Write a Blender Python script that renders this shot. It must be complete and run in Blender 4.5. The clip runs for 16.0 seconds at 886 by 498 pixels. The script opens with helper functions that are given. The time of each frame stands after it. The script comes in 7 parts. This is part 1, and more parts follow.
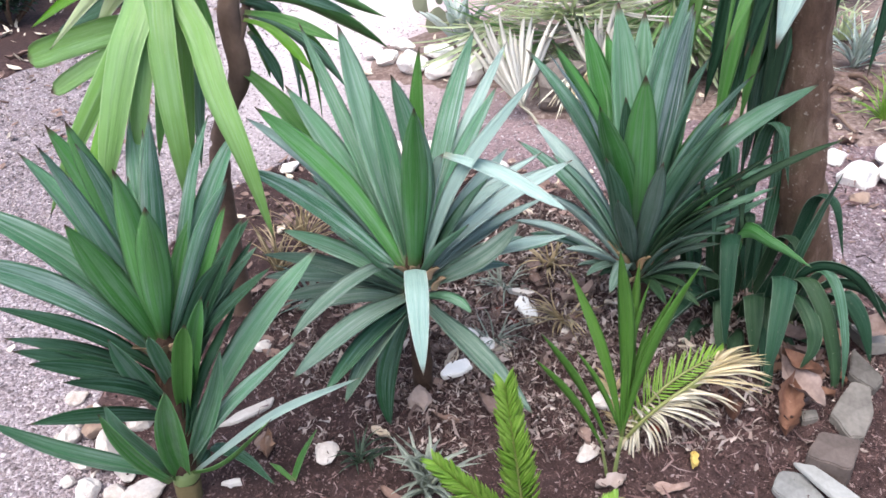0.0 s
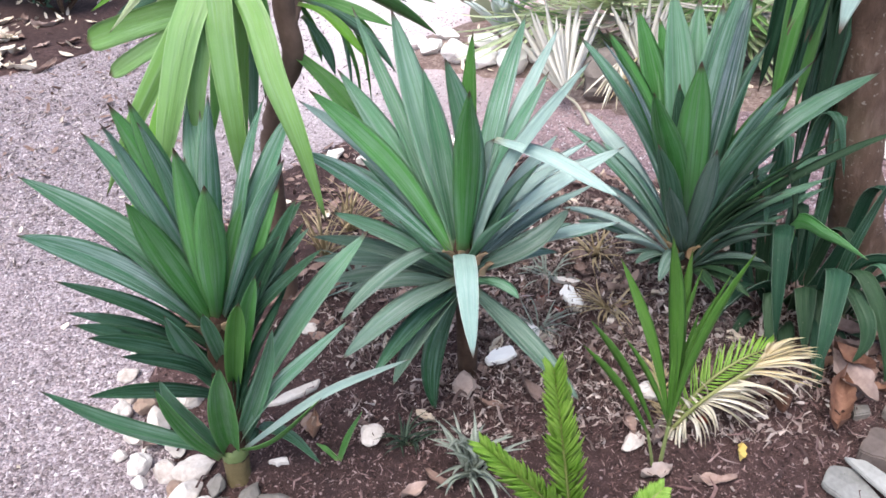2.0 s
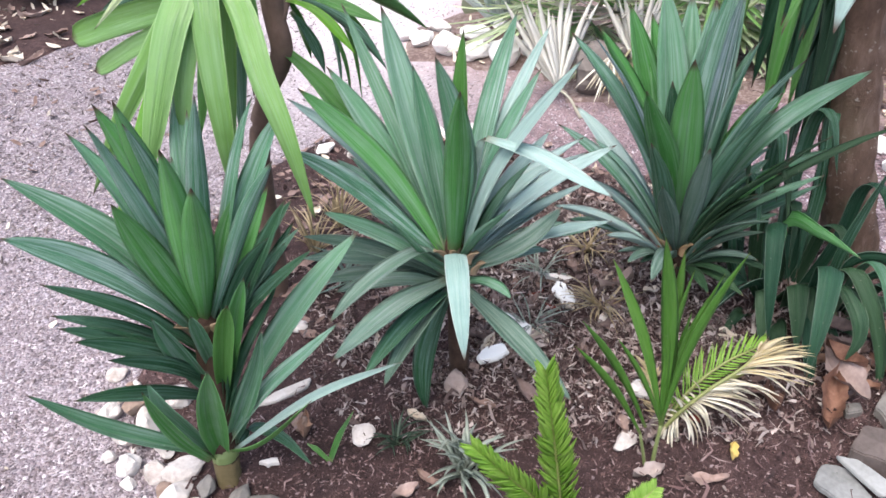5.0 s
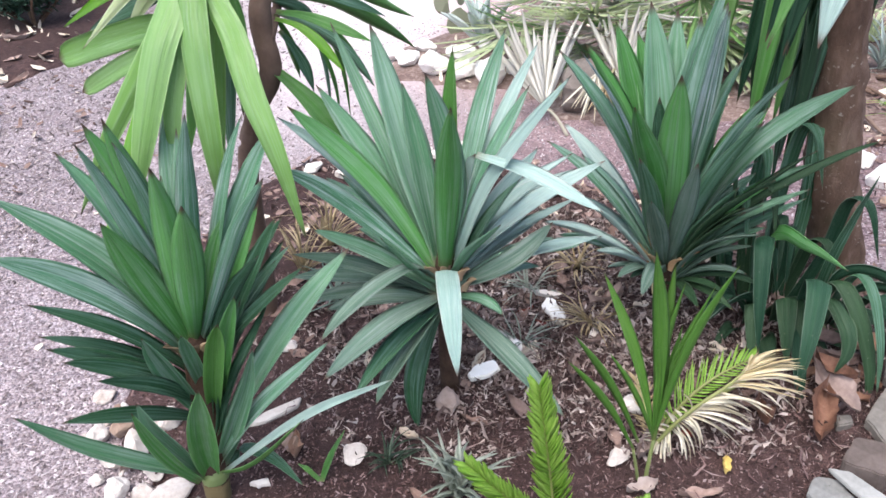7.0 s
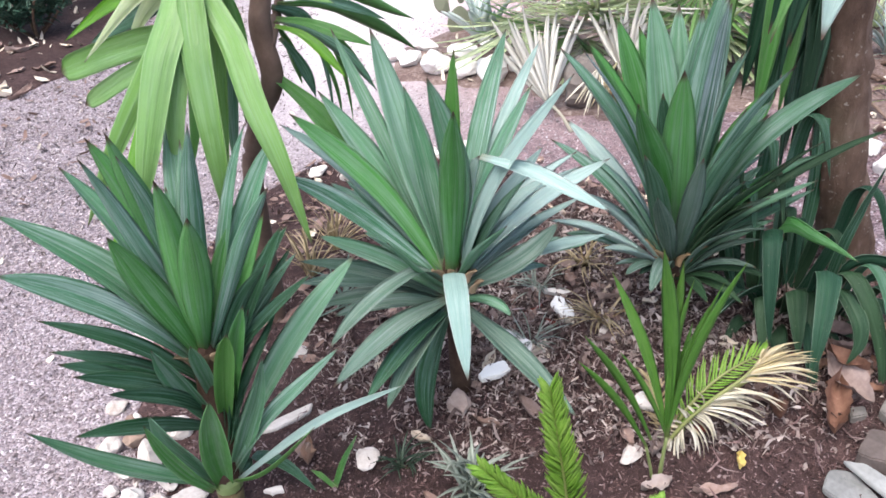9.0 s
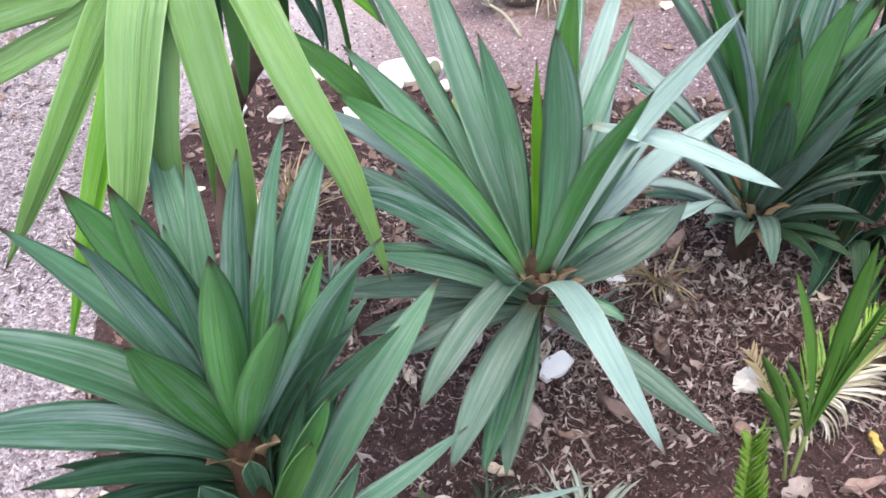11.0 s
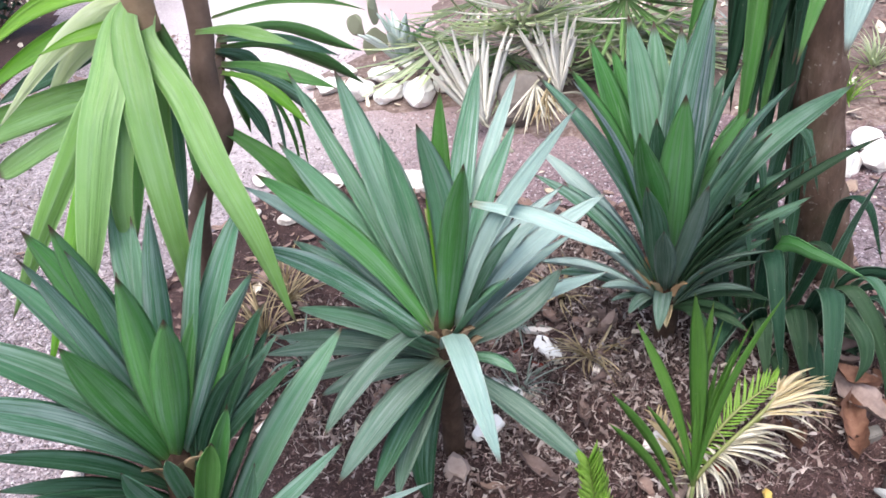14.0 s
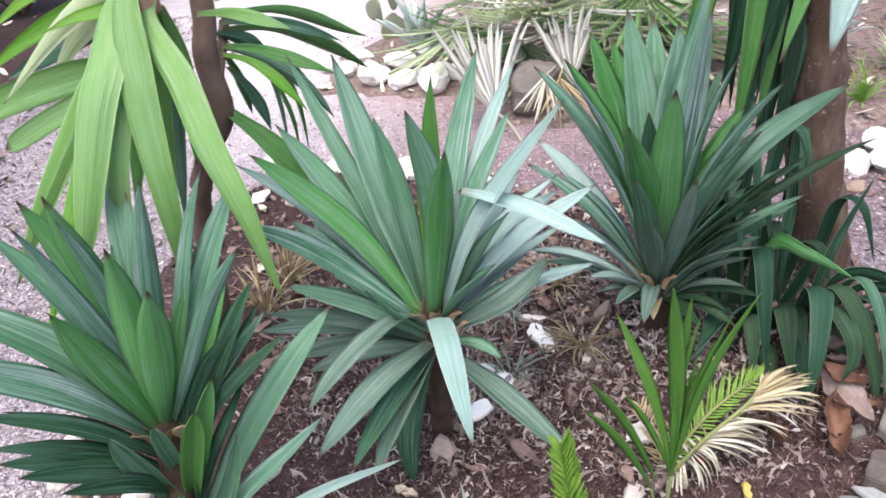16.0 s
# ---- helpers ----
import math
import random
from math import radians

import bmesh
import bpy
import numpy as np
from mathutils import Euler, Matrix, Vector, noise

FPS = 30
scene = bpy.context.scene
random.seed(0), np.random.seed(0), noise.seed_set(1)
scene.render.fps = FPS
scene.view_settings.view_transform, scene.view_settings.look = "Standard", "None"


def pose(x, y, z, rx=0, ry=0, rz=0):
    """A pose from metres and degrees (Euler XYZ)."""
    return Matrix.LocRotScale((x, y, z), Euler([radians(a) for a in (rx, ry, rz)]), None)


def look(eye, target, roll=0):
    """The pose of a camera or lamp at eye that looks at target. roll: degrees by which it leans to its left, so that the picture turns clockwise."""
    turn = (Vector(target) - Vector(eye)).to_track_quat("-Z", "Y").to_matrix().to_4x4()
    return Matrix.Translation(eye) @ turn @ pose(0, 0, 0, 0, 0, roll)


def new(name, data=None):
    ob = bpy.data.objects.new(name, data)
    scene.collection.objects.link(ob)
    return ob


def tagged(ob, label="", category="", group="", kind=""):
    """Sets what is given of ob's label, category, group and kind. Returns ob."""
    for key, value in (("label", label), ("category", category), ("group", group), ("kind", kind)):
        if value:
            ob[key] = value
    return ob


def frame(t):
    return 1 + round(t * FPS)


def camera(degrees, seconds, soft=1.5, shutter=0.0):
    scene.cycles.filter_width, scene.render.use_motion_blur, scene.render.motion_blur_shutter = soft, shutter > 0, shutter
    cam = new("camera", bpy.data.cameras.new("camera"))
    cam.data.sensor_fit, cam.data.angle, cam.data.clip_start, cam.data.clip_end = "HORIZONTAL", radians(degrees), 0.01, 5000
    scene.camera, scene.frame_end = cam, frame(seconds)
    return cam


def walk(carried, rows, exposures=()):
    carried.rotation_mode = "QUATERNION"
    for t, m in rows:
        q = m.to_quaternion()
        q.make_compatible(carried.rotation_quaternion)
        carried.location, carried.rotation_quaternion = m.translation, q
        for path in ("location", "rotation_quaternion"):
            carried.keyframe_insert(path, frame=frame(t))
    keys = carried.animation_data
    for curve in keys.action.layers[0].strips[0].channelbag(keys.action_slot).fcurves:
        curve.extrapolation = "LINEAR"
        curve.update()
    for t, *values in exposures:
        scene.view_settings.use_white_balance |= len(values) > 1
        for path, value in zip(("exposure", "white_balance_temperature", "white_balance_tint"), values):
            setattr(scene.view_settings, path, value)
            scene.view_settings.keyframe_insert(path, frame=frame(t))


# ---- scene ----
cam = camera(58.0, 16.0, soft=1.6, shutter=0.4)
PATH = [
    (0, (0.039, 0.154, 1.364), (-0.005, 1.851, 0.306), -3.0),
    (0.5, (0.024, 0.155, 1.354), (-0.026, 1.858, 0.307), -3.0),
    (1, (0.019, 0.153, 1.351), (-0.078, 1.858, 0.31), -4.0),
    (1.5, (0.014, 0.148, 1.35), (-0.075, 1.849, 0.302), -3.9),
    (2, (0.01, 0.141, 1.354), (-0.122, 1.826, 0.285), -3.6),
    (2.5, (0.01, 0.137, 1.359), (-0.117, 1.82, 0.286), -3.3),
    (3, (0.009, 0.141, 1.357), (-0.102, 1.822, 0.278), -3.1),
    (5.5, (0.013, 0.167, 1.365), (-0.1, 1.838, 0.271), -3.5),
    (6, (0.012, 0.158, 1.357), (-0.065, 1.863, 0.315), -4.2),
    (6.5, (0.007, 0.157, 1.358), (-0.081, 1.849, 0.295), -4.0),
    (7, (0.003, 0.162, 1.359), (-0.075, 1.86, 0.306), -3.3),
    (7.5, (0.013, 0.163, 1.355), (-0.048, 1.863, 0.303), -4.1),
    (8, (0.013, 0.163, 1.356), (-0.052, 1.869, 0.313), -4.5),
    (8.5, (0.01, 0.161, 1.356), (-0.053, 1.871, 0.319), -4.2),
    (9, (0.005, 0.171, 1.367), (-0.092, 1.865, 0.309), -5.3),
    (11.5, (-0.425, 0.738, 1.311), (-0.118, 2.192, -0.027), -3.2),
    (12, (-0.369, 0.712, 1.318), (-0.14, 2.235, 0.041), -6.0),
    (12.5, (-0.221, 0.61, 1.326), (-0.105, 2.205, 0.125), -6.5),
    (13, (-0.143, 0.517, 1.334), (-0.088, 2.137, 0.163), -9.4),
    (13.5, (-0.177, 0.41, 1.348), (-0.025, 2.062, 0.232), -6.2),
    (14, (-0.15, 0.368, 1.364), (-0.01, 2.063, 0.312), -6.3),
    (14.5, (-0.021, 0.391, 1.37), (0.028, 2.081, 0.301), -6.2),
    (15, (0.013, 0.392, 1.353), (0.066, 2.061, 0.253), -6.0),
    (15.5, (-0.054, 0.359, 1.364), (0.055, 2.022, 0.258), -5.9),
    (16, (-0.092, 0.333, 1.372), (-0.01, 2.018, 0.297), -5.3),
]
walk(cam, [(t, look(eye, target, roll)) for t, eye, target, roll in PATH])

# ---- world and light ----
SUN_EL, SUN_AZ = 68.0, 205.0
scene.view_settings.exposure = 1.18
world = bpy.data.worlds.new("sky")
scene.world = world
world.use_nodes = True
wn = world.node_tree
sky = wn.nodes.new("ShaderNodeTexSky")
sky.sky_type = "NISHITA"
sky.sun_disc = False
sky.sun_elevation = radians(SUN_EL)
sky.sun_rotation = radians(SUN_AZ)
sky.air_density, sky.dust_density, sky.ozone_density = 1.0, 4.0, 1.0
wn.nodes["Background"].inputs["Strength"].default_value = 0.15
wn.links.new(sky.outputs["Color"], wn.nodes["Background"].inputs["Color"])
sun_data = bpy.data.lights.new("sun", "SUN")
sun_data.energy, sun_data.angle, sun_data.color = 1.5, radians(60), (1.0, 0.97, 0.92)
sun = new("sun", sun_data)
az_s, el_s = radians(SUN_AZ), radians(SUN_EL)
sun_from = Vector((math.sin(az_s) * math.cos(el_s), math.cos(az_s) * math.cos(el_s), math.sin(el_s)))
sun.matrix_world = look(sun_from * 30, (0, 0, 0))


# ---- materials ----
class Mat:
    """A node material with a few short builders."""

    def __init__(self, name, rough=0.6, spec=0.4):
        self.m = bpy.data.materials.new(name)
        self.m.use_nodes = True
        self.t = self.m.node_tree
        self.b = self.t.nodes["Principled BSDF"]
        self.b.inputs["Roughness"].default_value = rough
        self.b.inputs["Specular IOR Level"].default_value = spec

    def node(self, kind, **kw):
        n = self.t.nodes.new(kind)
        for k, v in kw.items():
            if k == "op":
                n.operation = v
            else:
                n.inputs[k.replace("_", " ")].default_value = v
        return n

    def link(self, a, b):
        self.t.links.new(a, b)

    def coords(self, kind="Object"):
        return self.node("ShaderNodeTexCoord").outputs[kind]

    def noise(self, scale, detail=4.0, vec=None, rough=0.55):
        n = self.node("ShaderNodeTexNoise", Scale=scale, Detail=detail, Roughness=rough)
        self.link(vec or self.coords(), n.inputs["Vector"])
        return n.outputs["Fac"]

    def ramp(self, fac, *stops):
        r = self.t.nodes.new("ShaderNodeValToRGB")
        e = r.color_ramp.elements
        while len(e) < len(stops):
            e.new(0.5)
        for el, (p, c) in zip(e, stops):
            el.position, el.color = p, (*c, 1) if len(c) == 3 else c
        self.link(fac, r.inputs["Fac"])
        return r.outputs["Color"]

    def mix(self, fac, a, b, mode="MIX"):
        n = self.t.nodes.new("ShaderNodeMix")
        n.data_type, n.blend_type = "RGBA", mode
        for sock, v in ((n.inputs["Factor"], fac), (n.inputs[6], a), (n.inputs[7], b)):
            if isinstance(v, (int, float)):
                sock.default_value = v
            elif isinstance(v, tuple):
                sock.default_value = (*v, 1)
            else:
                self.link(v, sock)
        return n.outputs[2]

    def math(self, op, a, b=0.5):
        n = self.t.nodes.new("ShaderNodeMath")
        n.operation = op
        for sock, v in zip(n.inputs, (a, b)):
            if isinstance(v, (int, float)):
                sock.default_value = v
            else:
                self.link(v, sock)
        return n.outputs[0]

    def bump(self, height, strength=0.3, distance=0.005):
        n = self.node("ShaderNodeBump", Strength=strength, Distance=distance)
        self.link(height, n.inputs["Height"])
        self.link(n.outputs["Normal"], self.b.inputs["Normal"])

    def color(self, c):
        self.link(c, self.b.inputs["Base Color"])

    def see_through(self, c, share):
        """Thin leaf: part of the light passes through."""
        tr = self.t.nodes.new("ShaderNodeBsdfTranslucent")
        self.link(c, tr.inputs["Color"])
        mx = self.t.nodes.new("ShaderNodeMixShader")
        mx.inputs["Fac"].default_value = share
        self.link(self.b.outputs[0], mx.inputs[1])
        self.link(tr.outputs[0], mx.inputs[2])
        self.link(mx.outputs[0], self.t.nodes["Material Output"].inputs["Surface"])

    def rand(self):
        return self.node("ShaderNodeObjectInfo").outputs["Random"]

    def island(self):
        return self.node("ShaderNodeNewGeometry").outputs["Random Per Island"]


def leaf_material(name, dark, mid, pale, rough, through_share, stripes=26.0, tip=(0.11, 0.07, 0.05), streak=0.4, spec=0.9, sheen=None, band=(0.45, 0.75)):
    """Strap leaf: fine lengthwise veins, blotches, painted sky sheen streaks, a dry tip and pale edge. UV: u across, v
    along.
    """
    m = Mat(name, rough, spec)
    m.b.inputs["IOR"].default_value = 1.6 if spec > 0.8 else 1.5
    uv = m.coords("UV")
    sep = m.node("ShaderNodeSeparateXYZ")
    m.link(uv, sep.inputs[0])
    u, v = sep.outputs[0], sep.outputs[1]
    stretch = m.node("ShaderNodeMapping")
    stretch.inputs["Scale"].default_value = (stripes, 1.6, 1)
    m.link(uv, stretch.inputs["Vector"])
    shift = m.node("ShaderNodeVectorMath")
    shift.operation = "ADD"
    m.link(stretch.outputs[0], shift.inputs[0])
    rnd = m.rand()
    m.link(m.math("MULTIPLY", rnd, 37.0), shift.inputs[1])
    veins = m.noise(1.0, 3.0, shift.outputs[0])
    blot = m.noise(14.0, 4.0)
    drift = m.noise(5.0, 2.0)
    tone = m.math("ADD", m.math("MULTIPLY", rnd, 0.5), m.math("ADD", m.math("MULTIPLY", blot, 0.3), m.math("MULTIPLY", drift, 0.3)))
    c = m.ramp(tone, (0.15, dark), (0.5, mid), (0.95, pale))
    wide = m.node("ShaderNodeVectorMath")
    wide.operation = "MULTIPLY"
    m.link(shift.outputs[0], wide.inputs[0])
    wide.inputs[1].default_value = (0.27, 0.6, 1)
    ridge = m.noise(1.0, 4.0, wide.outputs[0], rough=0.62)
    patch = m.ramp(m.noise(9.0, 3.0), (0.34, (0.25,) * 3), (0.66, (1, 1, 1)))
    # Lengthwise streaks of sky reflection, mixed into the base colour.
    c = m.mix(m.math("MULTIPLY", m.ramp(ridge, (band[0], (0, 0, 0)), (band[1], (1, 1, 1))), m.math("MULTIPLY", patch, streak)), c, sheen or tuple(min(0.8, x * 1.5) for x in pale), "MIX")
    c = m.mix(m.math("MULTIPLY", m.ramp(veins, (0.5, (0, 0, 0)), (0.75, (1, 1, 1))), streak * 0.75), c, tuple(x * 0.45 for x in dark), "MIX")
    thin = m.node("ShaderNodeVectorMath")
    thin.operation = "MULTIPLY"
    m.link(shift.outputs[0], thin.inputs[0])
    thin.inputs[1].default_value = (1.7, 4.0, 1)
    fine = m.noise(1.0, 3.0, thin.outputs[0], rough=0.65)
    c = m.mix(m.math("MULTIPLY", m.ramp(fine, (0.5, (0, 0, 0)), (0.68, (1, 1, 1))), streak * 0.55), c, sheen or tuple(min(0.8, x * 1.5) for x in pale), "MIX")
    edge = m.math("ABSOLUTE", m.math("SUBTRACT", u, 0.5))
    edgef = m.ramp(edge, (0.455, (0, 0, 0)), (0.5, (1, 1, 1)))
    c = m.mix(m.math("MULTIPLY", edgef, 0.6), c, tuple(min(0.7, 0.12 + 1.3 * x) for x in pale))
    tipf = m.ramp(m.math("ADD", v, m.math("MULTIPLY", rnd, 0.02)), (0.965, (0, 0, 0)), (1.0, (1, 1, 1)))
    c = m.mix(tipf, c, tip)
    basef = m.ramp(v, (0.0, (1, 1, 1)), (0.1, (0, 0, 0)))
    c = m.mix(m.math("MULTIPLY", basef, 0.6), c, (0.23, 0.2, 0.09))
    spots = m.ramp(m.noise(120.0, 2.0), (0.7, (0, 0, 0)), (0.76, (1, 1, 1)))
    c = m.mix(m.math("MULTIPLY", spots, 0.25), c, (0.35, 0.36, 0.28))
    m.color(c)
    m.bump(m.math("ADD", m.math("ADD", m.math("MULTIPLY", veins, 0.8), m.math("ADD", m.math("MULTIPLY", ridge, 1.3), m.math("MULTIPLY", fine, 0.5))), m.math("MULTIPLY", m.noise(45.0, 3.0), 0.8)), 0.85, 0.003)
    gloss = m.ramp(m.math("ADD", m.math("MULTIPLY", ridge, 0.65), m.math("MULTIPLY", veins, 0.35)), (0.38, (0.3 * spec,) * 3), (0.66, (spec,) * 3))
    m.link(gloss, m.b.inputs["Specular IOR Level"])
    rr = m.ramp(m.math("ADD", m.math("MULTIPLY", ridge, 0.6), m.math("MULTIPLY", blot, 0.4)), (0.35, (rough * 1.5,) * 3), (0.65, (rough * 0.85,) * 3))
    m.link(rr, m.b.inputs["Roughness"])
    if through_share:
        m.see_through(c, through_share)
    return m.m


leaf_green = leaf_material("yucca_leaf_green", (0.048, 0.169, 0.0791), (0.108, 0.294, 0.153), (0.203, 0.418, 0.266), 0.4, 0.28, spec=0.85, streak=0.62, sheen=(0.426, 0.55, 0.51), band=(0.455, 0.61))
leaf_streaked = leaf_material("yucca_leaf_streaked", (0.0456, 0.169, 0.0814), (0.0949, 0.271, 0.147), (0.189, 0.395, 0.271), 0.36, 0.25, spec=0.85, streak=0.85, sheen=(0.493, 0.63, 0.63), band=(0.46, 0.62))
# Saturated green for crown leaves; light passing through is put into the colour.
leaf_core = leaf_material("yucca_leaf_backlit_green", (0.0456, 0.192, 0.0407), (0.0949, 0.328, 0.0768), (0.177, 0.452, 0.147), 0.4, 0.34, spec=0.75, streak=0.55, sheen=(0.291, 0.49, 0.34), band=(0.47, 0.59))
# White-blue stripes here are reflected sky, painted into the leaf.
leaf_sky_streaked = leaf_material("yucca_leaf_sky_sheen", (0.04, 0.14, 0.09), (0.08, 0.22, 0.16), (0.16, 0.33, 0.29), 0.34, 0.15, spec=0.9, streak=0.95, sheen=(0.62, 0.74, 0.84), band=(0.42, 0.56))
leaf_greygreen = leaf_material("yucca_leaf_grey_green", (0.0448, 0.105, 0.07), (0.0874, 0.165, 0.12), (0.146, 0.24, 0.19), 0.42, 0.16, spec=0.7, streak=0.55, sheen=(0.336, 0.40, 0.38), band=(0.45, 0.63))
# Darkened copy of the leaf green: crown shade is in the colour.
leaf_deep = leaf_material("yucca_leaf_shaded_green", (0.012, 0.055, 0.024), (0.028, 0.10, 0.042), (0.055, 0.16, 0.08), 0.4, 0.14, spec=0.7, streak=0.6, sheen=(0.18, 0.31, 0.26), band=(0.47, 0.59))
leaf_fresh = leaf_material("yucca_leaf_vivid_green", (0.12, 0.36, 0.02), (0.19, 0.47, 0.03), (0.28, 0.54, 0.07), 0.4, 0.5, 9.0, streak=0.25, sheen=(0.4, 0.6, 0.25))
# Pale leaf colour that holds the sky glare on outward-leaning leaves.
leaf_pale = leaf_material("yucca_leaf_pale_glare", (0.23, 0.37, 0.33), (0.33, 0.48, 0.45), (0.44, 0.58, 0.56), 0.48, 0.15, streak=0.45, sheen=(0.58, 0.70, 0.69))
leaf_lime = leaf_material("yucca_leaf_lime", (0.135, 0.30, 0.06), (0.20, 0.40, 0.105), (0.29, 0.49, 0.19), 0.38, 0.42, 9.0, streak=0.4, sheen=(0.38, 0.58, 0.36), band=(0.40, 0.72))
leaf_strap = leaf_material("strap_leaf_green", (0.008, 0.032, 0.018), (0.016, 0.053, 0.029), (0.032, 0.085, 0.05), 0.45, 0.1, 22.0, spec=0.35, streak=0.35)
leaf_fan = leaf_material("fan_segment_green", (0.05, 0.16, 0.02), (0.075, 0.21, 0.028), (0.11, 0.26, 0.04), 0.45, 0.25, 6.0, (0.1, 0.16, 0.03))
leaf_cycad = leaf_material("cycad_leaflet_green", (0.17, 0.40, 0.035), (0.27, 0.53, 0.06), (0.40, 0.63, 0.13), 0.42, 0.35, 3.0, (0.3, 0.38, 0.08))
leaf_dry = leaf_material("dry_frond_cream", (0.60, 0.50, 0.30), (0.80, 0.74, 0.58), (0.88, 0.85, 0.76), 0.7, 0.25, 3.0, (0.5, 0.34, 0.14))
leaf_gold = leaf_material("dry_frond_golden", (0.52, 0.38, 0.14), (0.74, 0.62, 0.36), (0.86, 0.81, 0.66), 0.7, 0.25, 3.0, (0.45, 0.28, 0.1))
# Dry bleached fan, whitened further by far sunlight put into its albedo.
leaf_bleached = leaf_material("bleached_sunlit_fan", (0.72, 0.69, 0.6), (0.82, 0.8, 0.73), (0.9, 0.89, 0.84), 0.7, 0.25, 8.0, (0.6, 0.5, 0.35))
leaf_straw = leaf_material("straw", (0.28, 0.2, 0.1), (0.42, 0.32, 0.18), (0.55, 0.45, 0.28), 0.75, 0.15, 3.0)
leaf_grey = leaf_material("grey_green_blade", (0.17, 0.212, 0.17), (0.255, 0.306, 0.255), (0.357, 0.399, 0.348), 0.6, 0.1, 4.0)
# Near-black green; shade among the low leaves is put into this colour.
leaf_dark = leaf_material("dark_shaded_leaf", (0.012, 0.032, 0.018), (0.02, 0.052, 0.026), (0.036, 0.075, 0.036), 0.5, 0.05, 12.0, spec=0.4)
leaf_mid = leaf_material("yucca_leaf_fresh_green", (0.045, 0.18, 0.03), (0.08, 0.265, 0.045), (0.15, 0.37, 0.09), 0.36, 0.34, streak=0.35, sheen=(0.3, 0.5, 0.24))
leaf_blue = leaf_material("agave_blue_green", (0.10, 0.17, 0.14), (0.15, 0.23, 0.19), (0.2, 0.29, 0.24), 0.5, 0.05, 8.0)
leaf_frost = leaf_material("frosted_blue_green", (0.30, 0.40, 0.36), (0.45, 0.56, 0.52), (0.62, 0.70, 0.67), 0.5, 0.1, 6.0)
# Pale palm green, raised so the far sunlight sits in the colour.
leaf_palm = leaf_material("palm_fan_pale_green", (0.44, 0.56, 0.27), (0.64, 0.74, 0.44), (0.78, 0.84, 0.64), 0.45, 0.45, 6.0)
leaf_variegated = leaf_material("variegated_leaf", (0.08, 0.13, 0.05), (0.2, 0.26, 0.08), (0.5, 0.5, 0.2), 0.45, 0.1, 2.0)
leaf_grass = leaf_material("grass_dark_green", (0.012, 0.035, 0.018), (0.02, 0.05, 0.022), (0.03, 0.07, 0.03), 0.5, 0.1, 3.0)


def plain_material(name, stops, scale, rough=0.8, bump=0.4, dist=0.004, fine=90.0, spec=0.3, per="object"):
    m = Mat(name, rough, spec)
    big, small = m.noise(scale, 5.0), m.noise(fine, 4.0)
    r = m.rand() if per == "object" else m.island()
    wb, ws, wr = (0.55, 0.25, 0.3) if per == "object" else (0.35, 0.2, 0.55)
    f = m.math("ADD", m.math("MULTIPLY", big, wb), m.math("ADD", m.math("MULTIPLY", small, ws), m.math("MULTIPLY", r, wr)))
    c = m.ramp(f, *stops)
    m.color(c)
    m.bump(m.math("ADD", big, m.math("MULTIPLY", small, 0.6)), bump, dist)
    return m.m


bark_brown = plain_material("bark_brown", ((0.25, (0.07, 0.045, 0.035)), (0.55, (0.15, 0.10, 0.08)), (0.85, (0.24, 0.18, 0.15))), 9.0, 0.85, 0.8, 0.006, 60.0)
stem_brown = plain_material("stem_brown", ((0.3, (0.03, 0.017, 0.012)), (0.55, (0.09, 0.055, 0.04)), (0.85, (0.24, 0.17, 0.12))), 25.0, 0.85, 0.8, 0.006, 90.0)
bud_orange = plain_material("papery_leaf_base", ((0.3, (0.16, 0.07, 0.03)), (0.5, (0.36, 0.2, 0.1)), (0.8, (0.6, 0.46, 0.3))), 30.0, 0.7, 0.5)
bud_tan = plain_material("bud_scale_tan", ((0.25, (0.2, 0.13, 0.08)), (0.6, (0.33, 0.24, 0.16)), (0.9, (0.42, 0.33, 0.24))), 20.0, 0.8, 0.5)
foot_tan = plain_material("stem_foot_tan", ((0.25, (0.0675, 0.0525, 0.0225)), (0.55, (0.143, 0.112, 0.0562)), (0.85, (0.225, 0.18, 0.105))), 28.0, 0.8, 0.7)
stone_white = plain_material("white_stone", ((0.3, (0.30, 0.25, 0.225)), (0.5, (0.52, 0.47, 0.445)), (0.8, (0.72, 0.69, 0.675))), 22.0, 0.85, 0.7)
# White stone, its albedo raised to hold the sunlight on the far border.
stone_bright = plain_material("bright_white_stone", ((0.25, (0.6, 0.56, 0.54)), (0.5, (0.78, 0.76, 0.74)), (0.85, (0.88, 0.87, 0.86))), 16.0, 0.85, 0.5)
stone_shard = plain_material("white_shard", ((0.25, (0.42, 0.37, 0.34)), (0.5, (0.62, 0.57, 0.54)), (0.85, (0.78, 0.75, 0.72))), 16.0, 0.85, 0.5)
stone_grey = plain_material("grey_slate", ((0.3, (0.055, 0.05, 0.046)), (0.5, (0.115, 0.106, 0.098)), (0.75, (0.21, 0.195, 0.182))), 12.0, 0.75, 0.6)
stone_mauve = plain_material("mauve_stone", ((0.25, (0.17, 0.12, 0.105)), (0.55, (0.31, 0.24, 0.22)), (0.85, (0.46, 0.39, 0.365))), 18.0, 0.85, 0.6)
stone_block = plain_material("brown_grey_block", ((0.3, (0.065, 0.052, 0.048)), (0.5, (0.125, 0.10, 0.093)), (0.75, (0.21, 0.18, 0.17))), 14.0, 0.8, 0.5)
stone_pale = plain_material("pale_grey_slate", ((0.3, (0.13, 0.13, 0.13)), (0.5, (0.22, 0.225, 0.225)), (0.75, (0.34, 0.345, 0.345))), 12.0, 0.7, 0.5)
